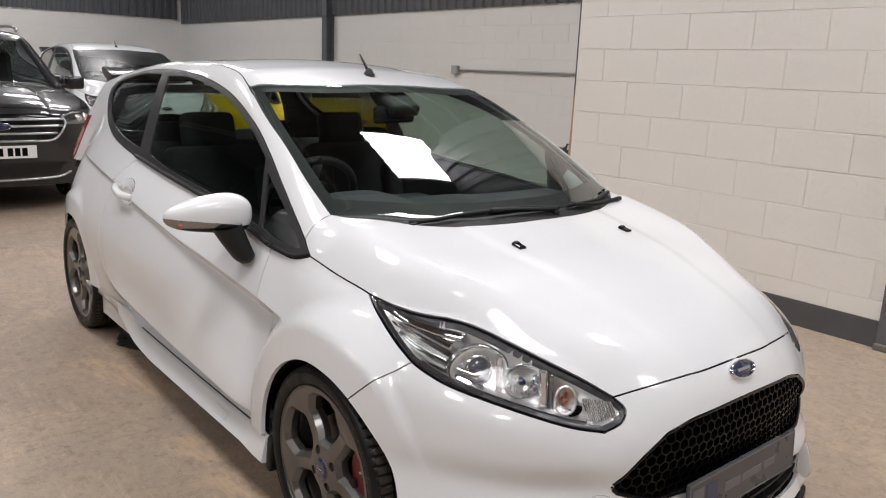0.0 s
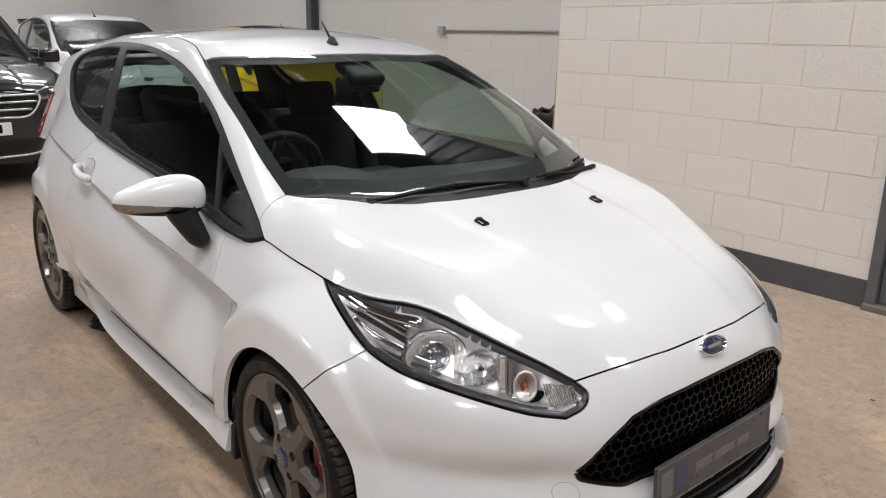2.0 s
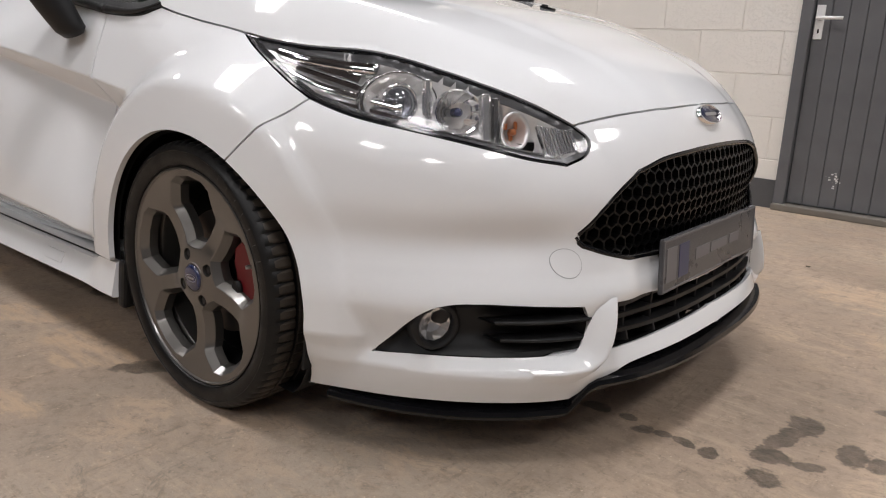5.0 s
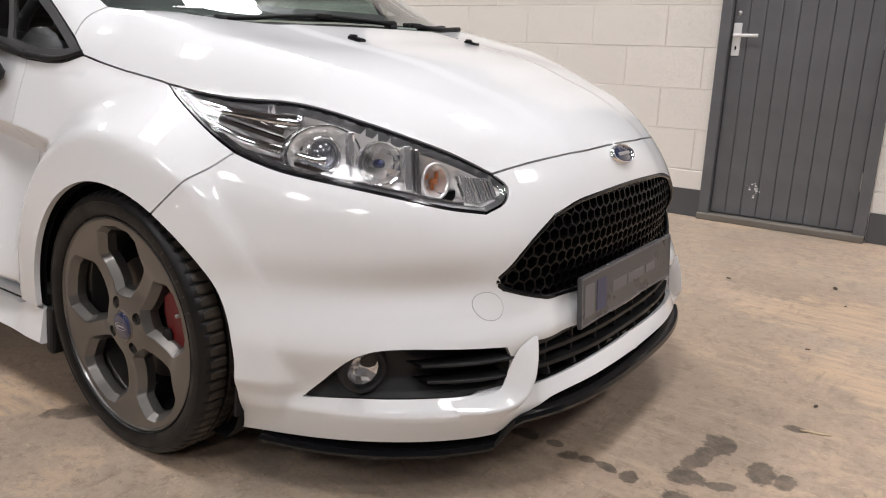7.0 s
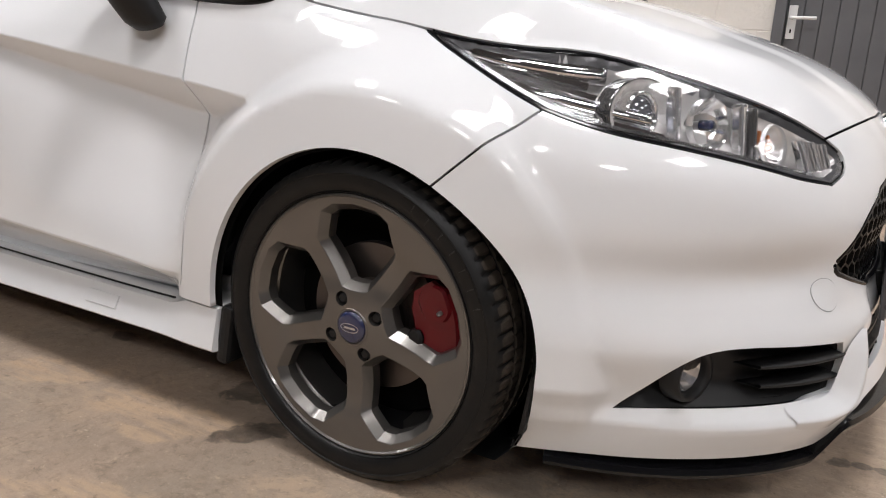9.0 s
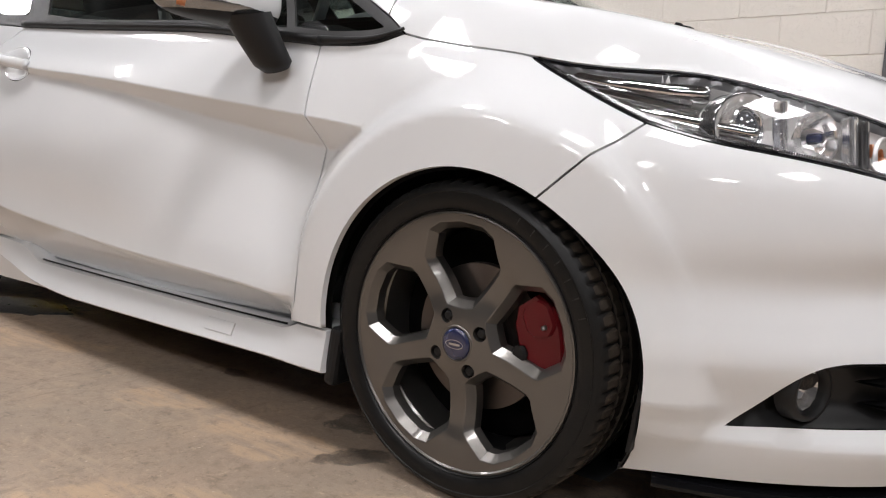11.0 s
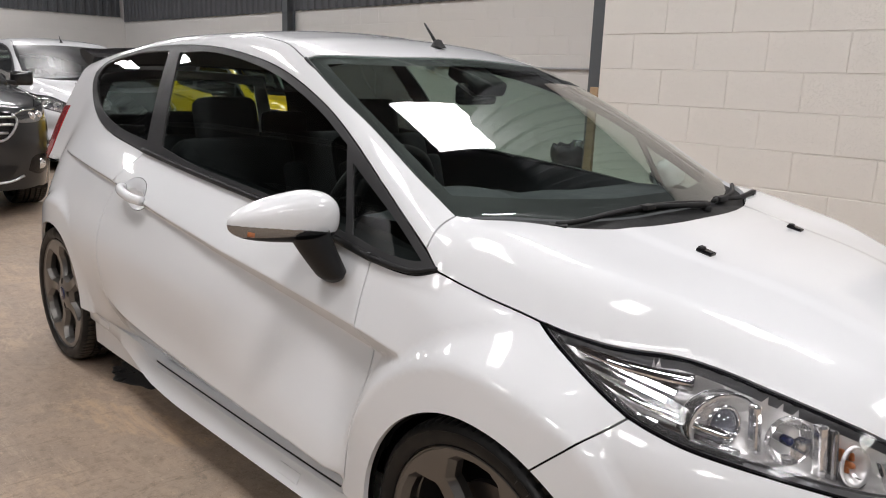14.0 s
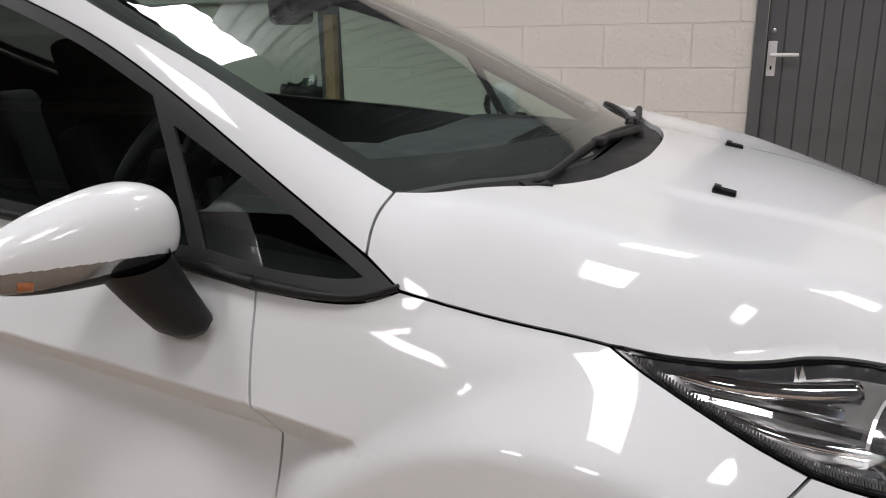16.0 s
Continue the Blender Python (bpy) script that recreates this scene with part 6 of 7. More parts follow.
def roof():
    pitch, deep = .15, .03
    rows = sorted({Y0, Y1, *(y for r in ROWS for y in r)})
    dark_v, dark_f, glow = [], [], {}
    n = int((X1 - X0) / pitch)
    for y0, y1 in zip(rows[:-1], rows[1:]):
        for i in range(n):
            x = X0 + i * pitch
            hit = [l for l in LIGHTS if l[1] == y0 and l[0] - .01 <= x < l[0] + .80]
            v, f = (glow.setdefault(hit[0], ([], [])) if hit else (dark_v, dark_f))
            b = len(v)
            for dx in (0, .25, .5, .75, 1.0):
                z = TOP - deep * (.5 - .5 * math.cos(2 * math.pi * dx))
                v += [(x + dx * pitch, y0, z), (x + dx * pitch, y1, z)]
            f += [(b + 2 * k, b + 2 * k + 1, b + 2 * k + 3, b + 2 * k + 2) for k in range(4)]
    ceiling = tagged(part("ceiling", mesh_of("ceiling", dark_v, dark_f, ROOFSHEET), ROOFSHEET), "dark corrugated metal roof", kind="structure")
    for l, (v, f) in glow.items():
        ob = tagged(part("rooflight", mesh_of("rooflight", v, f, GLOW), GLOW), "bright translucent corrugated roof sheet", "rooflight", "rooflights in the roof")


roof()


def z_purlin(length):
    bm = bmesh.new()
    merge(bm, box(length, .004, .18), Matrix.Translation((0, 0, 0)))
    merge(bm, box(length, .06, .004), Matrix.Translation((0, .03, .09)))
    merge(bm, box(length, .06, .004), Matrix.Translation((0, -.03, -.09)))
    return bm


for y in (-9.4, -5.4, -3.4, -.9, .3, 3.4, 4.6):
    tagged(part("purlin", z_purlin(X1 - X0), GALV, m=Matrix.Translation(((X0 + X1) / 2, y, TOP - .14))), "galvanised roof purlin under the sheets", "roof beam", "roof purlins")

# skirting, painted grey
structure("baseboard_1", wall_box(WALL_X, DOOR[0] - .004, WALL_Y - .016, WALL_Y + .004, 0, .155), SKIRT, "dark grey painted skirting band")
structure("baseboard_2", wall_box(DOOR[1] + .004, X1, WALL_Y - .016, WALL_Y + .004, 0, .155), SKIRT, "dark grey painted skirting band")


def build_door():
    w0, w1, h = DOOR
    door = empty("door_1")
    tagged(door, "dark grey boarded wooden door with white lever handle", kind="structure")
    for x in (w0 + .0275, w1 - .0275):
        part("door_frame", box(.055, .10, h, .003), DOORGREY, door, "", Matrix.Translation((x, WALL_Y + .02, h / 2)))
    part("door_frame", box(w1 - w0, .10, .055, .003), DOORGREY, door, "", Matrix.Translation(((w0 + w1) / 2, WALL_Y + .018, h - .028)))
    part("threshold", box(w1 - w0, .12, .035, .006), plastic("threshold_grey", (.16, .145, .125), .6), door, "worn grey threshold", Matrix.Translation(((w0 + w1) / 2, WALL_Y, .0175)))
    inner0, inner1 = w0 + .058, w1 - .058
    n = 9
    bw = (inner1 - inner0) / n
    me = bpy.data.meshes.new("board")
    bb = box(bw - .0015, .03, h - .10, .004, segs=1)
    bb.to_mesh(me)
    bb.free()
    me.materials.append(DOORGREY)
    for k in range(n):
        part("board", me, DOORGREY, door, "", Matrix.Translation((inner0 + bw * (k + .5), WALL_Y + .022, .04 + (h - .10) / 2)))
    part("door_core", box(inner1 - inner0, .012, h - .10), DOORGREY, door, "", Matrix.Translation(((inner0 + inner1) / 2, WALL_Y + .045, .04 + (h - .10) / 2)))
    hx = inner0 + .030
    hp = part("handle_plate", box(.042, .010, .17, .003), WHITEPVC, door, "white lever handle plate", Matrix.Translation((hx, WALL_Y + .001, .985)))
    part("lever", mesh_of("lever", *tube([(0, -.006, .02), (0, -.05, .02), (.012, -.056, .02), (.12, -.055, .02)], .009, 10), WHITEPVC), WHITEPVC, hp, "white lever")
    part("keyhole", box(.008, .004, .02, .0015), VOID, hp, "", Matrix.Translation((0, -.005, -.045)))
    part("lock_knob", mesh_of("lock_knob", *lathe([(0, -.008), (.010, -.008), (.012, .0)], 16, "Y"), SATIN), SATIN, door, "", Matrix.Translation((hx, WALL_Y + .005, 1.12)))
    for z in (.30, 1.0, 1.75):
        part("hinge", box(.022, .014, .10, .002), SATIN, door, "", Matrix.Translation((inner1 + .006, WALL_Y + .004, z)))
    rnd = random.Random(5)
    spl = bmesh.new()
    for k in range(22):
        r = rnd.uniform(.002, .008)
        c = (inner0 + .225 + rnd.gauss(0, .018), WALL_Y + .0065, .20 + rnd.gauss(0, .022))
        merge(spl, box(r * 1.6, .0012, r, .0004, segs=1), Matrix.Translation(c))
    part("paint_splash", spl, WHITEPVC, door, "white paint splashes")


build_door()

# services and odds and ends on the far side
box_bm = box(.12, .07, .12, .008)
junction = tagged(part("junction_box", box_bm, GALV, m=Matrix.Translation((-7.15, Y1 - .036, 1.45))), "small grey junction box on the wall", "junction box")
tagged(part("conduit", mesh_of("conduit", *tube([(-7.08, Y1 - .03, 1.45), (-4.5, Y1 - .03, 1.452), (-2.1, Y1 - .03, 1.455)], .014, 10), GALV), GALV), "galvanised conduit pipe along the block wall", "conduit")


def steel_column(x, y, h, w=.16):
    bm = bmesh.new()
    merge(bm, box(w, .012, h, at=(0, -.075, h / 2)))
    merge(bm, box(w, .012, h, at=(0, .075, h / 2)))
    merge(bm, box(.010, .138, h, at=(0, 0, h / 2)))
    c = part("steel_column", bm, COLUMN, m=Matrix.Translation((x, y, 0)))
    tagged(c, "dark grey painted steel column against the wall", "column", "steel columns")
    part("base_plate", box(w + .08, .24, .02, at=(0, 0, .01)), COLUMN, c)


steel_column(-2.565, 3.25, TOP - .05)
steel_column(-10.7, Y1 - .10, TOP - .05)


def build_bin():
    bn = part("waste_bin", mesh_of("waste_bin", *lathe([(0, .01), (.17, .01), (.215, .66), (.225, .68), (.205, .68), (.16, .05)], 36, "Z"), BAG), BAG, m=Matrix.Translation((-3.0, 3.6, 0)))
    tagged(bn, "black waste bin overfilled with rubbish beside the column", "bin")
    v, f = lathe([(.208, .60), (.232, .66), (.236, .72), (.22, .76), (.19, .74)], 40, "Z")
    v = [(x * (1 + .04 * math.sin(9 * math.atan2(y, x))), y * (1 + .04 * math.sin(7 * math.atan2(y, x))), z + .012 * math.sin(11 * math.atan2(y, x))) for x, y, z in v]
    part("bin_liner", mesh_of("bin_liner", v, f, BAG), BAG, bn, "black liner bag")
    rnd = random.Random(8)
    for k, (mt, sx, sz) in enumerate(((WHITEPVC, .06, .16), (SATIN, .05, .13), (WHITEPVC, .05, .10), (plastic("green_wrapper", (.10, .16, .04), .5), .06, .09), (BAG, .1, .1))):
        part("rubbish", box(sx, sx * .8, sz, .012), mt, bn, "", Matrix.Translation((rnd.uniform(-.1, .12), rnd.uniform(-.1, .1), .74)) @ Matrix.Rotation(rnd.uniform(-.5, .5), 4, "X"))


build_bin()
post = tagged(part("timber_post", box(.07, .07, 1.26, .003), WOOD, m=Matrix.Translation((-2.50, 3.06, .63)) @ Matrix.Rotation(radians(1.5), 4, "Y")), "bare timber post leaning by the wall end", "timber post")

# loose bits on the floor before the car
LEAF = plastic("dry_leaf_brown", (.075, .058, .042), .8, 60, .002)
STRAW = plastic("straw_yellow", (.62, .50, .33), .7, 200, .0005)


def build_leaf(x, y, size, turn):
    """A curled scrap of leaf: a small bent blade with some thickness."""
    v, n = [], 7
    for i in range(n):
        t = i / (n - 1)
        half = size * .28 * math.sin(math.pi * (.08 + .84 * t)) * (1 + .25 * math.sin(i * 2.1))
        for k in (-1, 0, 1):
            lift = .004 + size * (.08 * abs(k) + .07 * (2 * t - 1)**2)
            v += [(size * (t - .5), half * k, lift), (size * (t - .5), half * k, lift - .0022)]
    f = []
    for i in range(n - 1):
        for k in (0, 1):
            a, b = i * 6 + k * 2, i * 6 + 6 + k * 2
            f += [(a, b, b + 2, a + 2), (a + 1, a + 3, b + 3, b + 1)]
    low = min(p[2] for p in v)
    leaf = part("dry_leaf", mesh_of("dry_leaf", [(p[0], p[1], p[2] - low) for p in v], f, LEAF), LEAF, m=pose(x, y, 0, rz=turn))
    return tagged(leaf, "small curled dark leaf scrap lying on the concrete", "leaf", "leaf scraps on the floor")


for leaf_x, leaf_y, leaf_size, leaf_turn in ((1.202, .429, .018, 70), (1.051, 1.643, .032, 110), (1.099, .856, .016, 20), (.668, 1.498, .018, 5), (1.122, 1.422, .014, 60)):
    build_leaf(leaf_x, leaf_y, leaf_size, leaf_turn)
tagged(part("straw_stalk", mesh_of("straw_stalk", *tube([(1.198, .256, .003), (1.232, .264, .004), (1.266, .275, .003)], .0026, 8, .6), STRAW), STRAW), "thin pale straw stalk lying on the concrete", "straw")

# a small puddle beside the rear wheel
PUDDLE = plastic("puddle_water", (.050, .048, .046), .30, 110, .0025)


def build_puddle(x, y, long, wide, turn):
    """A shallow pool of water with a ragged outline and a low rounded edge."""
    n = 56
    v = []
    for scale, z in ((1.0, .0005), (.965, .003), (.90, .0042)):
        for i in range(n):
            w = 2 * math.pi * i / n
            ragged = 1 + .10 * math.sin(3 * w + .6) + .07 * math.sin(7 * w + 1.1) + .05 * math.sin(13 * w)
            v.append((long / 2 * scale * ragged * math.cos(w), wide / 2 * scale * ragged * math.sin(w), z))
    f = [(r * n + i, r * n + (i + 1) % n, r * n + n + (i + 1) % n, r * n + n + i) for r in (0, 1) for i in range(n)]
    f += [tuple(range(2 * n, 3 * n)), tuple(range(n - 1, -1, -1))]
    pool = part("puddle", mesh_of("puddle", v, f, PUDDLE), PUDDLE, m=pose(x, y, 0, rz=turn))
    return tagged(pool, "small shiny water puddle on the concrete under the car", "puddle")


build_puddle(-2.07, -.640, .42, .20, 10)

# ---- the other parked cars ----
def repaint(car, swap, skip=()):
    """Give a copied car its own colours; swap: by part name or material, the new material."""
    for ob in car.children_recursive:
        old = ob.data.materials[0] if ob.data and len(ob.data.materials) else None
        to = swap.get(ob.name.split(".")[0], swap.get(old.name if old else "", None))
        if to is None:
            continue
        key = (ob.data.name, to.name)
        if key not in RECOLOURED:
            me = ob.data.copy()
            me.materials.clear()
            me.materials.append(to)
            RECOLOURED[key] = me
        ob.data = RECOLOURED[key]
        if "label" in ob:
            ob["label"] = ob["label"].replace("white ", "")


RECOLOURED = {}
DARKSCREEN = glass("dark_screen_glass", (.3, .32, .32), .004, .30)
YELLOW = paint("yellow_paint", (.72, .50, .01))
BLACKPAINT = paint("black_paint", (.008, .008, .009))
DARKBLUE = paint("dark_blue_paint", (.012, .016, .026))
GREYMETAL = paint("dark_grey_metallic", (.032, .033, .035), .28)
GREYMETAL.node_tree.nodes["Principled BSDF"].inputs["Metallic"].default_value = .35

c = copy_thing(white_car, pose(-9.6, 1.91, 0))
c.scale = (1.16, 1.16, 1.14)
repaint(c, {"door_mirror": BLACKPAINT, "mirror_indicator": GLOSS, "windscreen": DARKSCREEN})
tagged(c, "white hatchback with black mirrors parked behind the dark SUV", "car", "cars parked in the hall")
c = copy_thing(white_car, pose(-7.80, 3.98, 0))
c.scale = (1.0, 1.0, 1.04)
repaint(c, {"white_paint": YELLOW, "roof_panel": BLACKPAINT, "door_mirror": BLACKPAINT})
tagged(c, "bright yellow hatchback with a black roof and black mirrors", "car", "cars parked in the hall")
for x, y, k in ((-12.6, -.55, 1.02), (-14.6, 3.6, 1.05)):
    c = copy_thing(white_car, pose(x, y, 0))
    c.scale = (k, k, k)
    repaint(c, {"white_paint": DARKBLUE})
    tagged(c, "dark blue car in the back row, mostly hidden", "car", "cars parked in the hall")


# the dark grey SUV
def suv_skin(x, y, z):
    a = np.abs(y)
    w = line(z, .15, .86, .3, .89, .5, .915, .75, .92, .95, .90, 1.06, .868, 1.2, .80)
    for cx in (0, -2.69):
        w = w + .018 * (1 - sstep(.44, .52, np.hypot(x - cx, z - .35)))
    nz = line(z, .12, .80, .22, .86, .32, .90, .45, .925, .7, .93, .85, .915, .95, .875, 1.05, .78)
    x0, n = -.1, 3.3
    fx = np.clip(x - x0, 0, None) / (nz - x0)
    bx = np.clip(-2.75 - x, 0, None) / .80
    side_d = ((fx + bx)**n + (a / w)**n)**(1 / n) - 1
    xe = x + .22 * y * y
    top = (z - (line(xe, -1.5, 1.2, -.4, 1.135, 0, 1.105, .5, 1.035, .8, .965, .93, .90, 1.0, .82) - .08 * y * y + .012 * (1 - sstep(.38, .44, a)))) * .95
    lower = np.maximum(smax(side_d * w, top, .06), .17 - z)
    dz = z - 1.08
    g = .862 - .26 * dz - .16 * dz * dz
    wind = (z - (1.12 - (x + .34) * .60 - .16 * y * y)) * .85
    roof = z - (line(x, -3.8, 1.50, -3.2, 1.62, -2.4, 1.685, -1.8, 1.69, -1.2, 1.64, -.9, 1.56) - .10 * y * y)
    rear = (-(x + 3.42) - (1.6 - z) * .25) * .97
    up = np.maximum(smax(smax(smax(wind, roof, .06), (a - g) * .95, .06), rear, .05), 1.0 - z)
    return smin(lower, up, .015)


def build_suv(m):
    SKINS.append(suv_skin)
    suv = empty("suv_car")
    tagged(suv, "dark grey metallic SUV with chrome grille bars and roof rails", "car", "cars parked in the hall")

    def flank(*xz):
        v = np.array(xz, float).reshape(-1, 2)
        return onto(np.stack([v[:, 0], np.full(len(v), -.8), v[:, 1]], 1), (0, 1, 0), .8, 160)

    def over(*xy):
        v = np.array(xy, float).reshape(-1, 2)
        return onto(np.stack([v[:, 0], v[:, 1], np.full(len(v), 1.2)], 1), (0, 0, -1), .7, 160)

    def nose_pt(*yz):
        v = np.array(yz, float).reshape(-1, 2)
        return onto(np.stack([np.full(len(v), .6), v[:, 0], v[:, 1]], 1), (-1, 0, 0), .7, 160)

    def ring(cx, a0, a1, r=.40):
        k = np.radians(np.linspace(a0, a1, 18))
        return flank(*np.stack([cx + r * np.cos(k), .35 + r * np.sin(k)], 1).ravel())
    front, hs = nose_pt(0, .945, -.30, .94, -.52, .925), over(.72, -.70, .35, -.80, -.1, -.82, -.40, -.82)
    corner = [front[-1], hs[0]]
    rear = over(-.40, -.82, -.30, -.60, -.22, -.3, -.20, 0)
    part("bonnet", sheet_mesh("bonnet", sheet([front, corner, hs, rear, [rear[-1], front[0]]], (-.15, .35, -.9), .03, .003, .012, mirror=True), GREYMETAL), GREYMETAL, suv, "dark grey bonnet")
    low = nose_pt(0, .24, -.4, .24, -.70, .25)
    a = ring(0, 48, -18)
    body = [front, corner, [hs[0], flank(.45, .93)[0]], [flank(.45, .93)[0], a[0]], a, [a[-1], low[-1]], rev(low), [low[0], front[0]]]
    part("front_bumper", sheet_mesh("front_bumper", sheet(body, (-.72, .68, 0), .03, .003, .012, mirror=True), GREYMETAL), GREYMETAL, suv, "dark grey front end")
    belt = flank(-.40, 1.07, -1.5, 1.10, -2.6, 1.14, -3.35, 1.20)
    tail = flank(-3.35, 1.20, -3.45, .9, -3.40, .35)
    low_s = flank(-2.32, .32, -1.3, .30, -.38, .32)
    flank_segs = [hs, belt, tail, [tail[-1], ring(-2.69, 190, -5)[0]], ring(-2.69, 190, -5), low_s, ring(0, 185, 48), [ring(0, 185, 48)[-1], flank(.45, .93)[0]], [flank(.45, .93)[0], hs[0]]]
    s_side = sheet(flank_segs, (0, 1, -.15), .04, .003, .012)
    glass_seg = [flank(-.62, 1.13, -1.5, 1.15, -2.6, 1.19, -3.1, 1.24), flank(-3.1, 1.24, -3.0, 1.48, -2.6, 1.56), flank(-2.6, 1.56, -1.9, 1.58, -1.35, 1.53, -.62, 1.13)]
    rail_top, rail_bottom = over(-1.2, -.60, -2.0, -.60, -3.2, -.58), belt
    frame_seg = [flank(-.40, 1.07, -.62, 1.20, -.85, 1.38, -1.2, 1.58), flank(-1.2, 1.58, -2.0, 1.62, -3.2, 1.55), flank(-3.2, 1.55, -3.35, 1.20), rev(belt)]
    s_frame = sheet(frame_seg, (0, 1, -.3), .04, .003, .01, [glass_seg])
    s_glass = sheet(glass_seg, (0, 1, -.3), .05, 0, 0, lift=-.004)
    lamp_seg = [nose_pt(-.50, .865, -.62, .90), [nose_pt(-.62, .90)[0], flank(.55, .905)[0]], flank(.55, .905, .58, .83), [flank(.58, .83)[0], nose_pt(-.68, .795)[0]], nose_pt(-.68, .795, -.54, .80, -.50, .865)]
    fog_seg = [nose_pt(-.60, .40, -.64, .50, -.72, .53, -.80, .50, -.80, .40, -.70, .36, -.60, .40)]
    for flip in (False, True):
        sg = -1 if flip else 1
        part("body_side", sheet_mesh("body_side", s_side, GREYMETAL, flip), GREYMETAL, suv, "dark grey flank")
        part("window_frame", sheet_mesh("window_frame", s_frame, GREYMETAL, flip), GREYMETAL, suv)
        part("side_window", sheet_mesh("side_window", s_glass, PRIVACY, flip), PRIVACY, suv, "dark side glass").visible_shadow = False
        lamp = part("headlamp", sheet_mesh("headlamp", sheet(lamp_seg, (-.75, .6, 0), .02, 0, .004, lift=.003), LAMPDARK, flip), LAMPDARK, suv, "angular headlamp")
        for y, z, r in ((-.66, .845, .033), (-.73, .855, .030)):
            q = nose_pt(y, z)[0] * (1, sg, 1)
            part("projector", mesh_of("projector", *lathe([(0, .016), (r * .6, .012), (r, .0), (r * 1.1, .006), (r * 1.2, -.01)], 24, "X"), REFLECTOR), REFLECTOR, lamp, "", Matrix.Translation(q))
        strip = nose_pt(-.52, .868, -.60, .893, -.70, .90) * (1, sg, 1) + np.array((.006, 0, 0))
        part("light_strip", mesh_of("light_strip", *tube(spline(strip, .03), .007, 8), REFLECTOR), REFLECTOR, lamp)
        fr = part("fog_recess", sheet_mesh("fog_recess", sheet(fog_seg, (-.75, .6, 0), .02, 0, .003, lift=.002), GLOSS, flip), GLOSS, suv, "black fog lamp recess")
        q = nose_pt(-.72, .445)[0] * (1, sg, 1)
        part("fog_lamp", mesh_of("fog_lamp", *lathe([(0, .012), (.03, .010), (.042, .004), (.045, -.01)], 24, "X"), REFLECTOR), REFLECTOR, fr, "", Matrix.Translation(q))
        rail = [(x, -.615 * sg, z) for x, z in ((-1.35, 1.655), (-1.45, 1.70), (-2.2, 1.725), (-3.0, 1.68), (-3.1, 1.64))]
        part("roof_rail", mesh_of("roof_rail", *tube(spline(rail, .05), .018, 8), SATIN), SATIN, suv, "silver roof rail")
        bm = box(.09, .20, .14, .04, segs=3)
        part("door_mirror", bm, BLACKPAINT, suv, "", Matrix.Translation((-.62, -1.0 * sg, 1.13)), smooth=40)
        part("mirror_arm", box(.05, .10, .04, .01), PLASTIC, suv, "", Matrix.Translation((-.60, -.90 * sg, 1.09)))
        pill = onto([(-.36, -.80, 1.12), (-.62, -.76, 1.28), (-.90, -.70, 1.44), (-1.18, -.63, 1.585)], (-.3, .5, -.8)) * (1, sg, 1)
        part("pillar", mesh_of("pillar", *tube(spline(pill, .05), .035, 10), GREYMETAL), GREYMETAL, suv)
    ws_low, ws_side, ws_top = over(-.36, 0, -.40, -.4, -.46, -.76), over(-.46, -.76, -.7, -.715, -.95, -.66, -1.14, -.61), over(-1.14, -.61, -1.10, -.3, -1.08, 0)
    part("windscreen", sheet_mesh("windscreen", sheet([ws_low, ws_side, ws_top, [ws_top[-1], ws_low[0]]], (-.5, .2, -.85), .05, .003, 0, lift=-.003, mirror=True), SCREEN), SCREEN, suv, "tinted windscreen").visible_shadow = False
    scuttle = [rear, [rear[-1], ws_low[0]], ws_low, [ws_low[-1], rear[0]]]
    part("scuttle", sheet_mesh("scuttle", sheet(scuttle, (-.2, .1, -.97), .05, .002, 0, lift=-.008, mirror=True), PLASTIC), PLASTIC, suv)
    rt = [ws_top[::-1], over(-1.14, -.61, -2.0, -.62, -3.2, -.58), over(-3.2, -.58, -3.3, 0), [over(-3.3, 0)[0], ws_top[-1]]]
    part("roof_panel", sheet_mesh("roof_panel", sheet(rt, (0, .12, -1), .06, .002, .01, mirror=True), GREYMETAL), GREYMETAL, suv, "dark grey roof")
    # grille: black field, three chrome bars, chrome frame, badge
    g_edge = [nose_pt(0, .89, -.40, .885, -.50, .87), nose_pt(-.50, .87, -.53, .80, -.42, .665), nose_pt(-.42, .665, -.2, .655, 0, .655)]
    field = part("grille", sheet_mesh("grille", sheet(g_edge + [[g_edge[-1][-1], g_edge[0][0]]], (-.95, .3, 0), .03, 0, 0, lift=.003, mirror=True), GLOSS), GLOSS, suv, "black grille with chrome bars")

    def bar(name, pts, r, material, parent):
        pts = spline(np.array(pts), .03)
        pts = np.vstack([pts, (pts * (1, -1, 1))[::-1][1:]]) if abs(pts[-1][1]) < 1e-6 else pts
        return part(name, mesh_of(name, *tube(pts + np.array((.008, 0, 0)), r, 8), material), material, parent)
    for z, e in ((.845, -.51), (.785, -.50), (.72, -.45)):
        bar("chrome_bar", nose_pt(e, z, e / 2, z, 0, z), .011, SATIN, field)
    bar("grille_frame", np.vstack([nose_pt(-.50, .87), nose_pt(-.53, .80), nose_pt(-.42, .665), nose_pt(-.2, .655, 0, .655)]), .010, SATIN, field)
    q = nose_pt(0, .785)[0]
    part("badge", mesh_of("badge", *lathe([(0, .016), (.065, .014), (.074, .006), (.075, -.004)], 32, "X"), BLUE), BLUE, field, "oval blue badge", Matrix.Translation(q + np.array((.006, 0, 0))) @ Matrix.Diagonal((1, 1, .42, 1)))
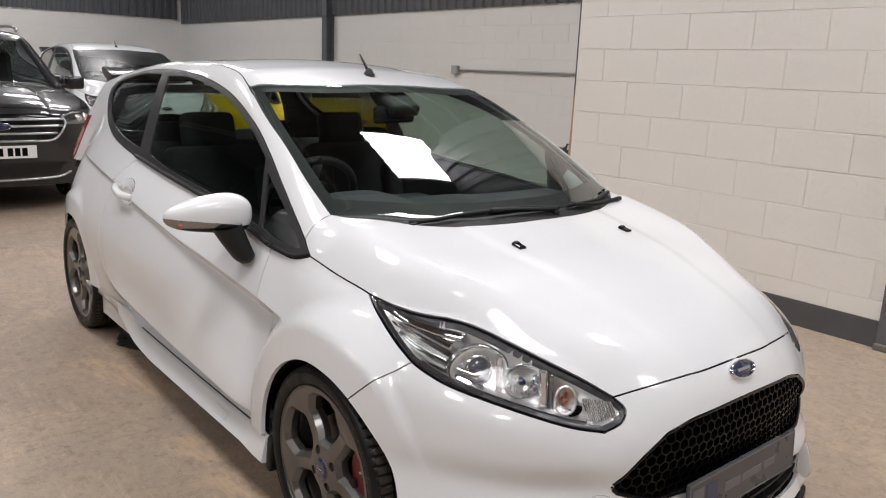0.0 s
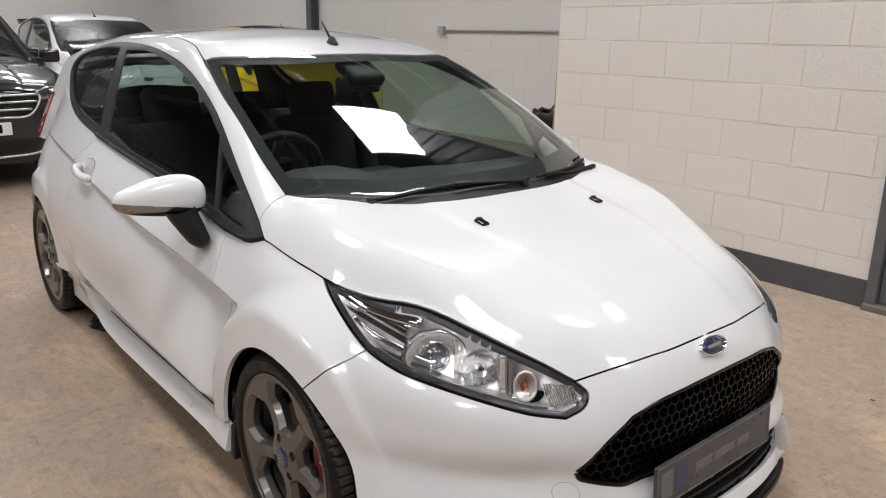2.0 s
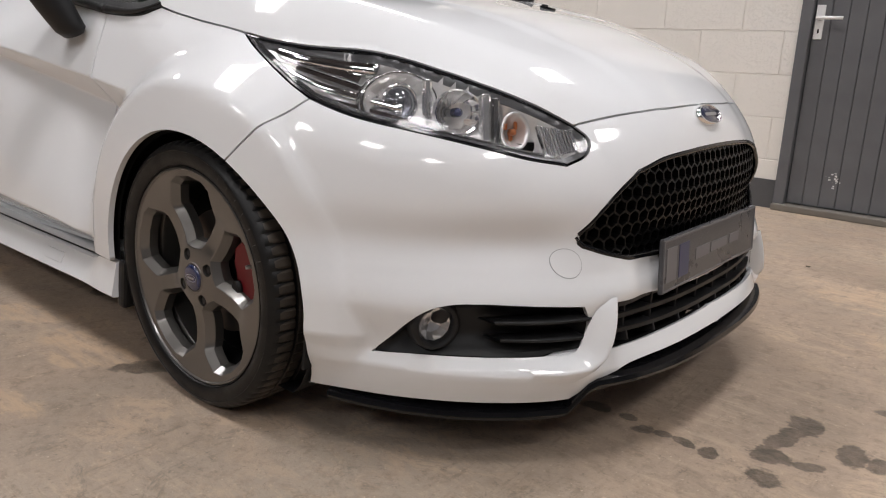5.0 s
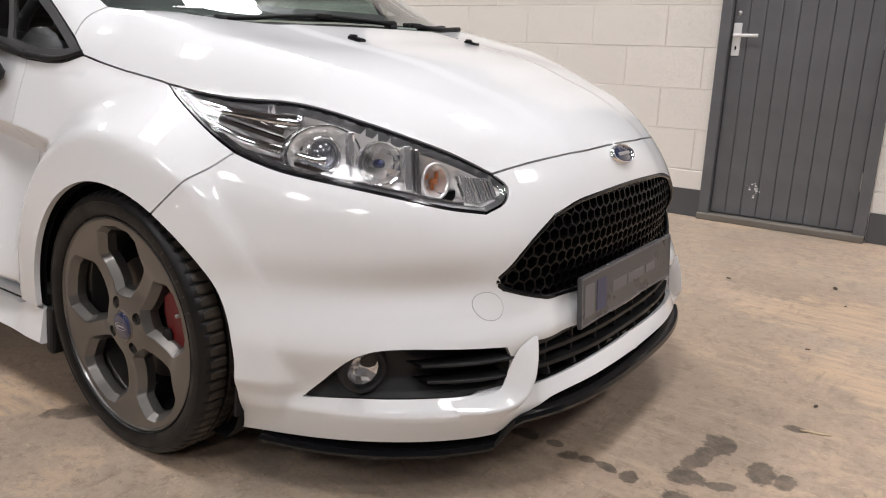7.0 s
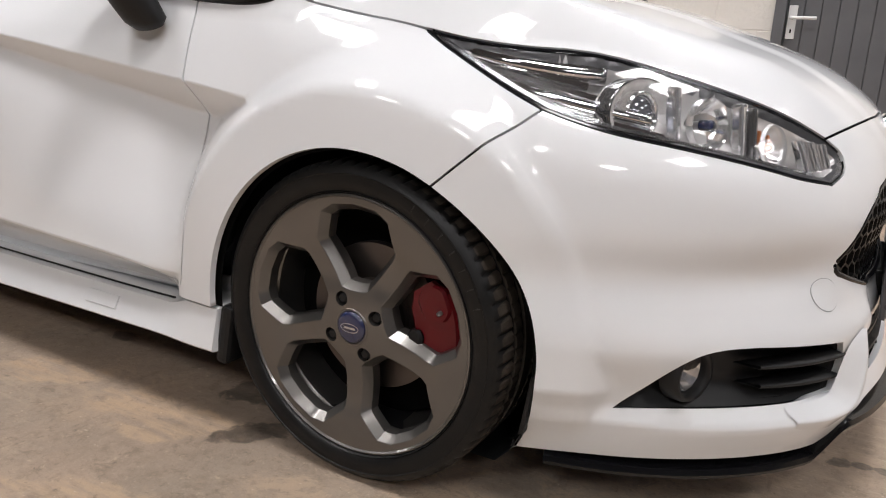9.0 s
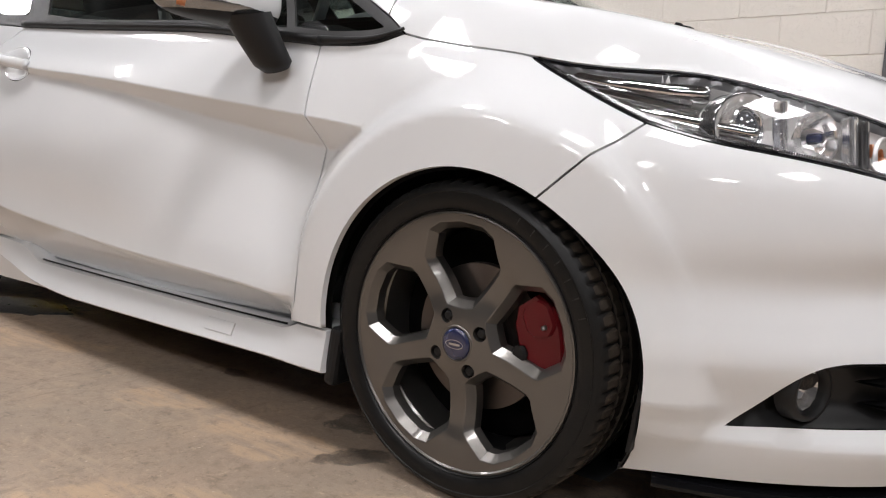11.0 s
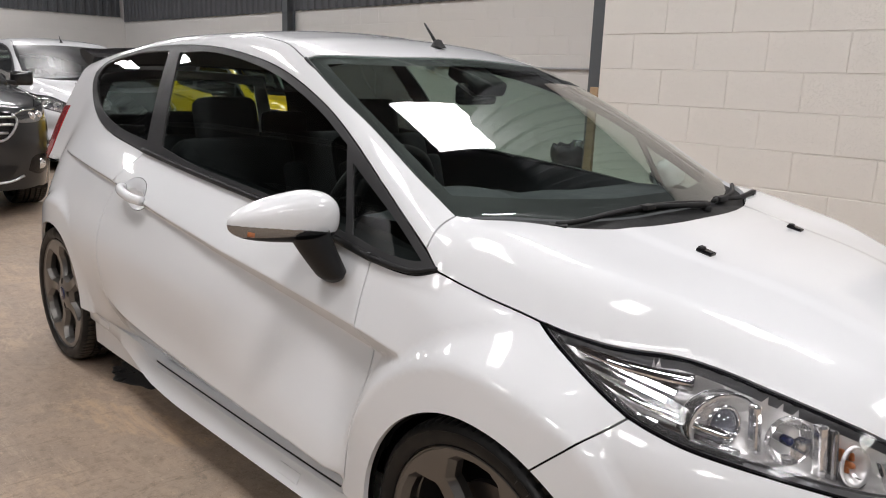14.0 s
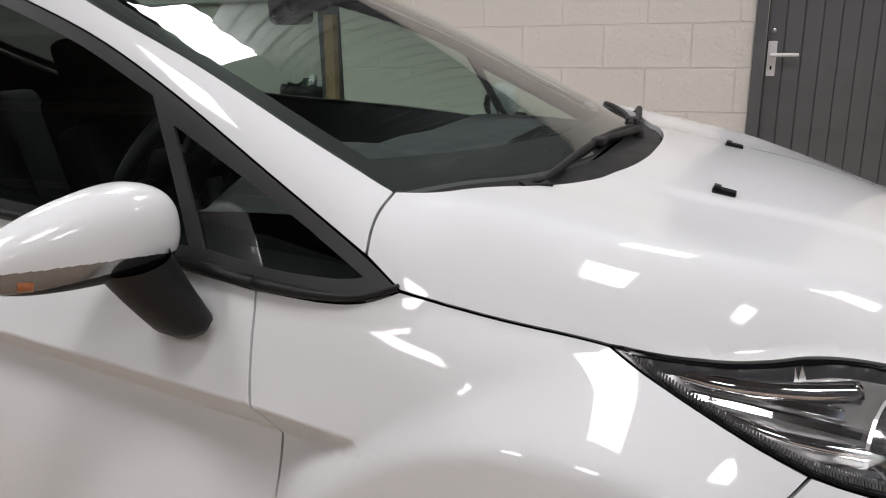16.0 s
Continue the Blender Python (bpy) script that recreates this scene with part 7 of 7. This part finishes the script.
    part("badge_rim", mesh_of("badge_rim", *lathe([(.068, .014), (.074, .018), (.080, .010), (.081, -.004)], 32, "X"), CHROME), CHROME, field, "", Matrix.Translation(q + np.array((.006, 0, 0))) @ Matrix.Diagonal((1, 1, .42, 1)))
    lg = [nose_pt(0, .465, -.35, .465, -.52, .45), nose_pt(-.52, .45, -.44, .345), nose_pt(-.44, .345, 0, .335)]
    lgp = part("lower_grille", sheet_mesh("lower_grille", sheet(lg + [[lg[-1][-1], lg[0][0]]], (-.95, .3, 0), .03, 0, 0, lift=.003, mirror=True), PLASTIC), PLASTIC, suv, "black lower grille")
    bar("skid_trim", nose_pt(-.56, .36, -.44, .318, -.2, .308, 0, .306), .010, SATIN, suv)
    plate = part("number_plate", box(.010, .525, .112, .003), mat("plate_white", (.80, .80, .78), .35), suv, "white number plate, print blurred", Matrix.Translation((float(nose_pt(0, .57)[0][0]) + .012, 0, .560)))
    for k in range(7):
        part("print_bar", box(.0016, .043, .072, .001, segs=1), VOID, plate, "", Matrix.Translation((.0056, -.20 + .0575 * k + (.02 if k > 3 else 0), 0)))
    part("floor_pan", box(3.9, 1.5, .10, .02), VOID, suv, "", Matrix.Translation((-1.3, 0, .30)))
    part("engine_block", box(.9, 1.3, .5, .02), VOID, suv, "", Matrix.Translation((.15, 0, .65)))
    part("dashboard", box(.5, 1.45, .12, .04), DASH, suv, "", Matrix.Translation((-.78, 0, 1.05)))
    for y in (-.38, .38):
        st = part("front_seat", box(.50, .52, .16, .06), FABRIC, suv, "", Matrix.Translation((-1.55, y, .72)))
        part("backrest", box(.16, .50, .66, .06), FABRIC, st, "", Matrix.Translation((-.28, 0, .38)) @ Matrix.Rotation(radians(-14), 4, "Y"))
        part("head_rest", box(.10, .26, .17, .04), FABRIC, st, "", Matrix.Translation((-.40, 0, .80)))
    wheels = [o for o in white_car.children if o.name.split(".")[0] == "wheel"]
    for src, x, y in ((wheels[0], 0, -.885), (wheels[1], -2.69, -.885), (wheels[2], 0, .885), (wheels[3], -2.69, .885)):
        w = copy_thing(src, Matrix.Translation((x, y, .35)) @ Matrix.Rotation(0 if y < 0 else math.pi, 4, "Z"))
        w.parent = suv
        w.scale = (1.175, 1.175, 1.175)
        s = y / abs(y)
        v, f = lathe([(.405, -.87), (.405, -.5), (0, -.5)], 40)
        part("arch_liner", mesh_of("arch_liner", [(p + x, q * -s, max(r + .35, .18)) for p, q, r in v], f, PLASTIC), PLASTIC, suv)
    SKINS.pop()
    suv.matrix_basis = m


build_suv(pose(-6.84, -.55, 0))

# ---- wall blocks, last ----
blocks(wall_room, (WALL_X, WALL_Y, .037), (1, 0, 0), 5.2, .037, 2.28, BLOCK, offset=.45 - (( -.128 - WALL_X) % .45), skip=(DOOR[0] - WALL_X, DOOR[1] - WALL_X, DOOR[2]))
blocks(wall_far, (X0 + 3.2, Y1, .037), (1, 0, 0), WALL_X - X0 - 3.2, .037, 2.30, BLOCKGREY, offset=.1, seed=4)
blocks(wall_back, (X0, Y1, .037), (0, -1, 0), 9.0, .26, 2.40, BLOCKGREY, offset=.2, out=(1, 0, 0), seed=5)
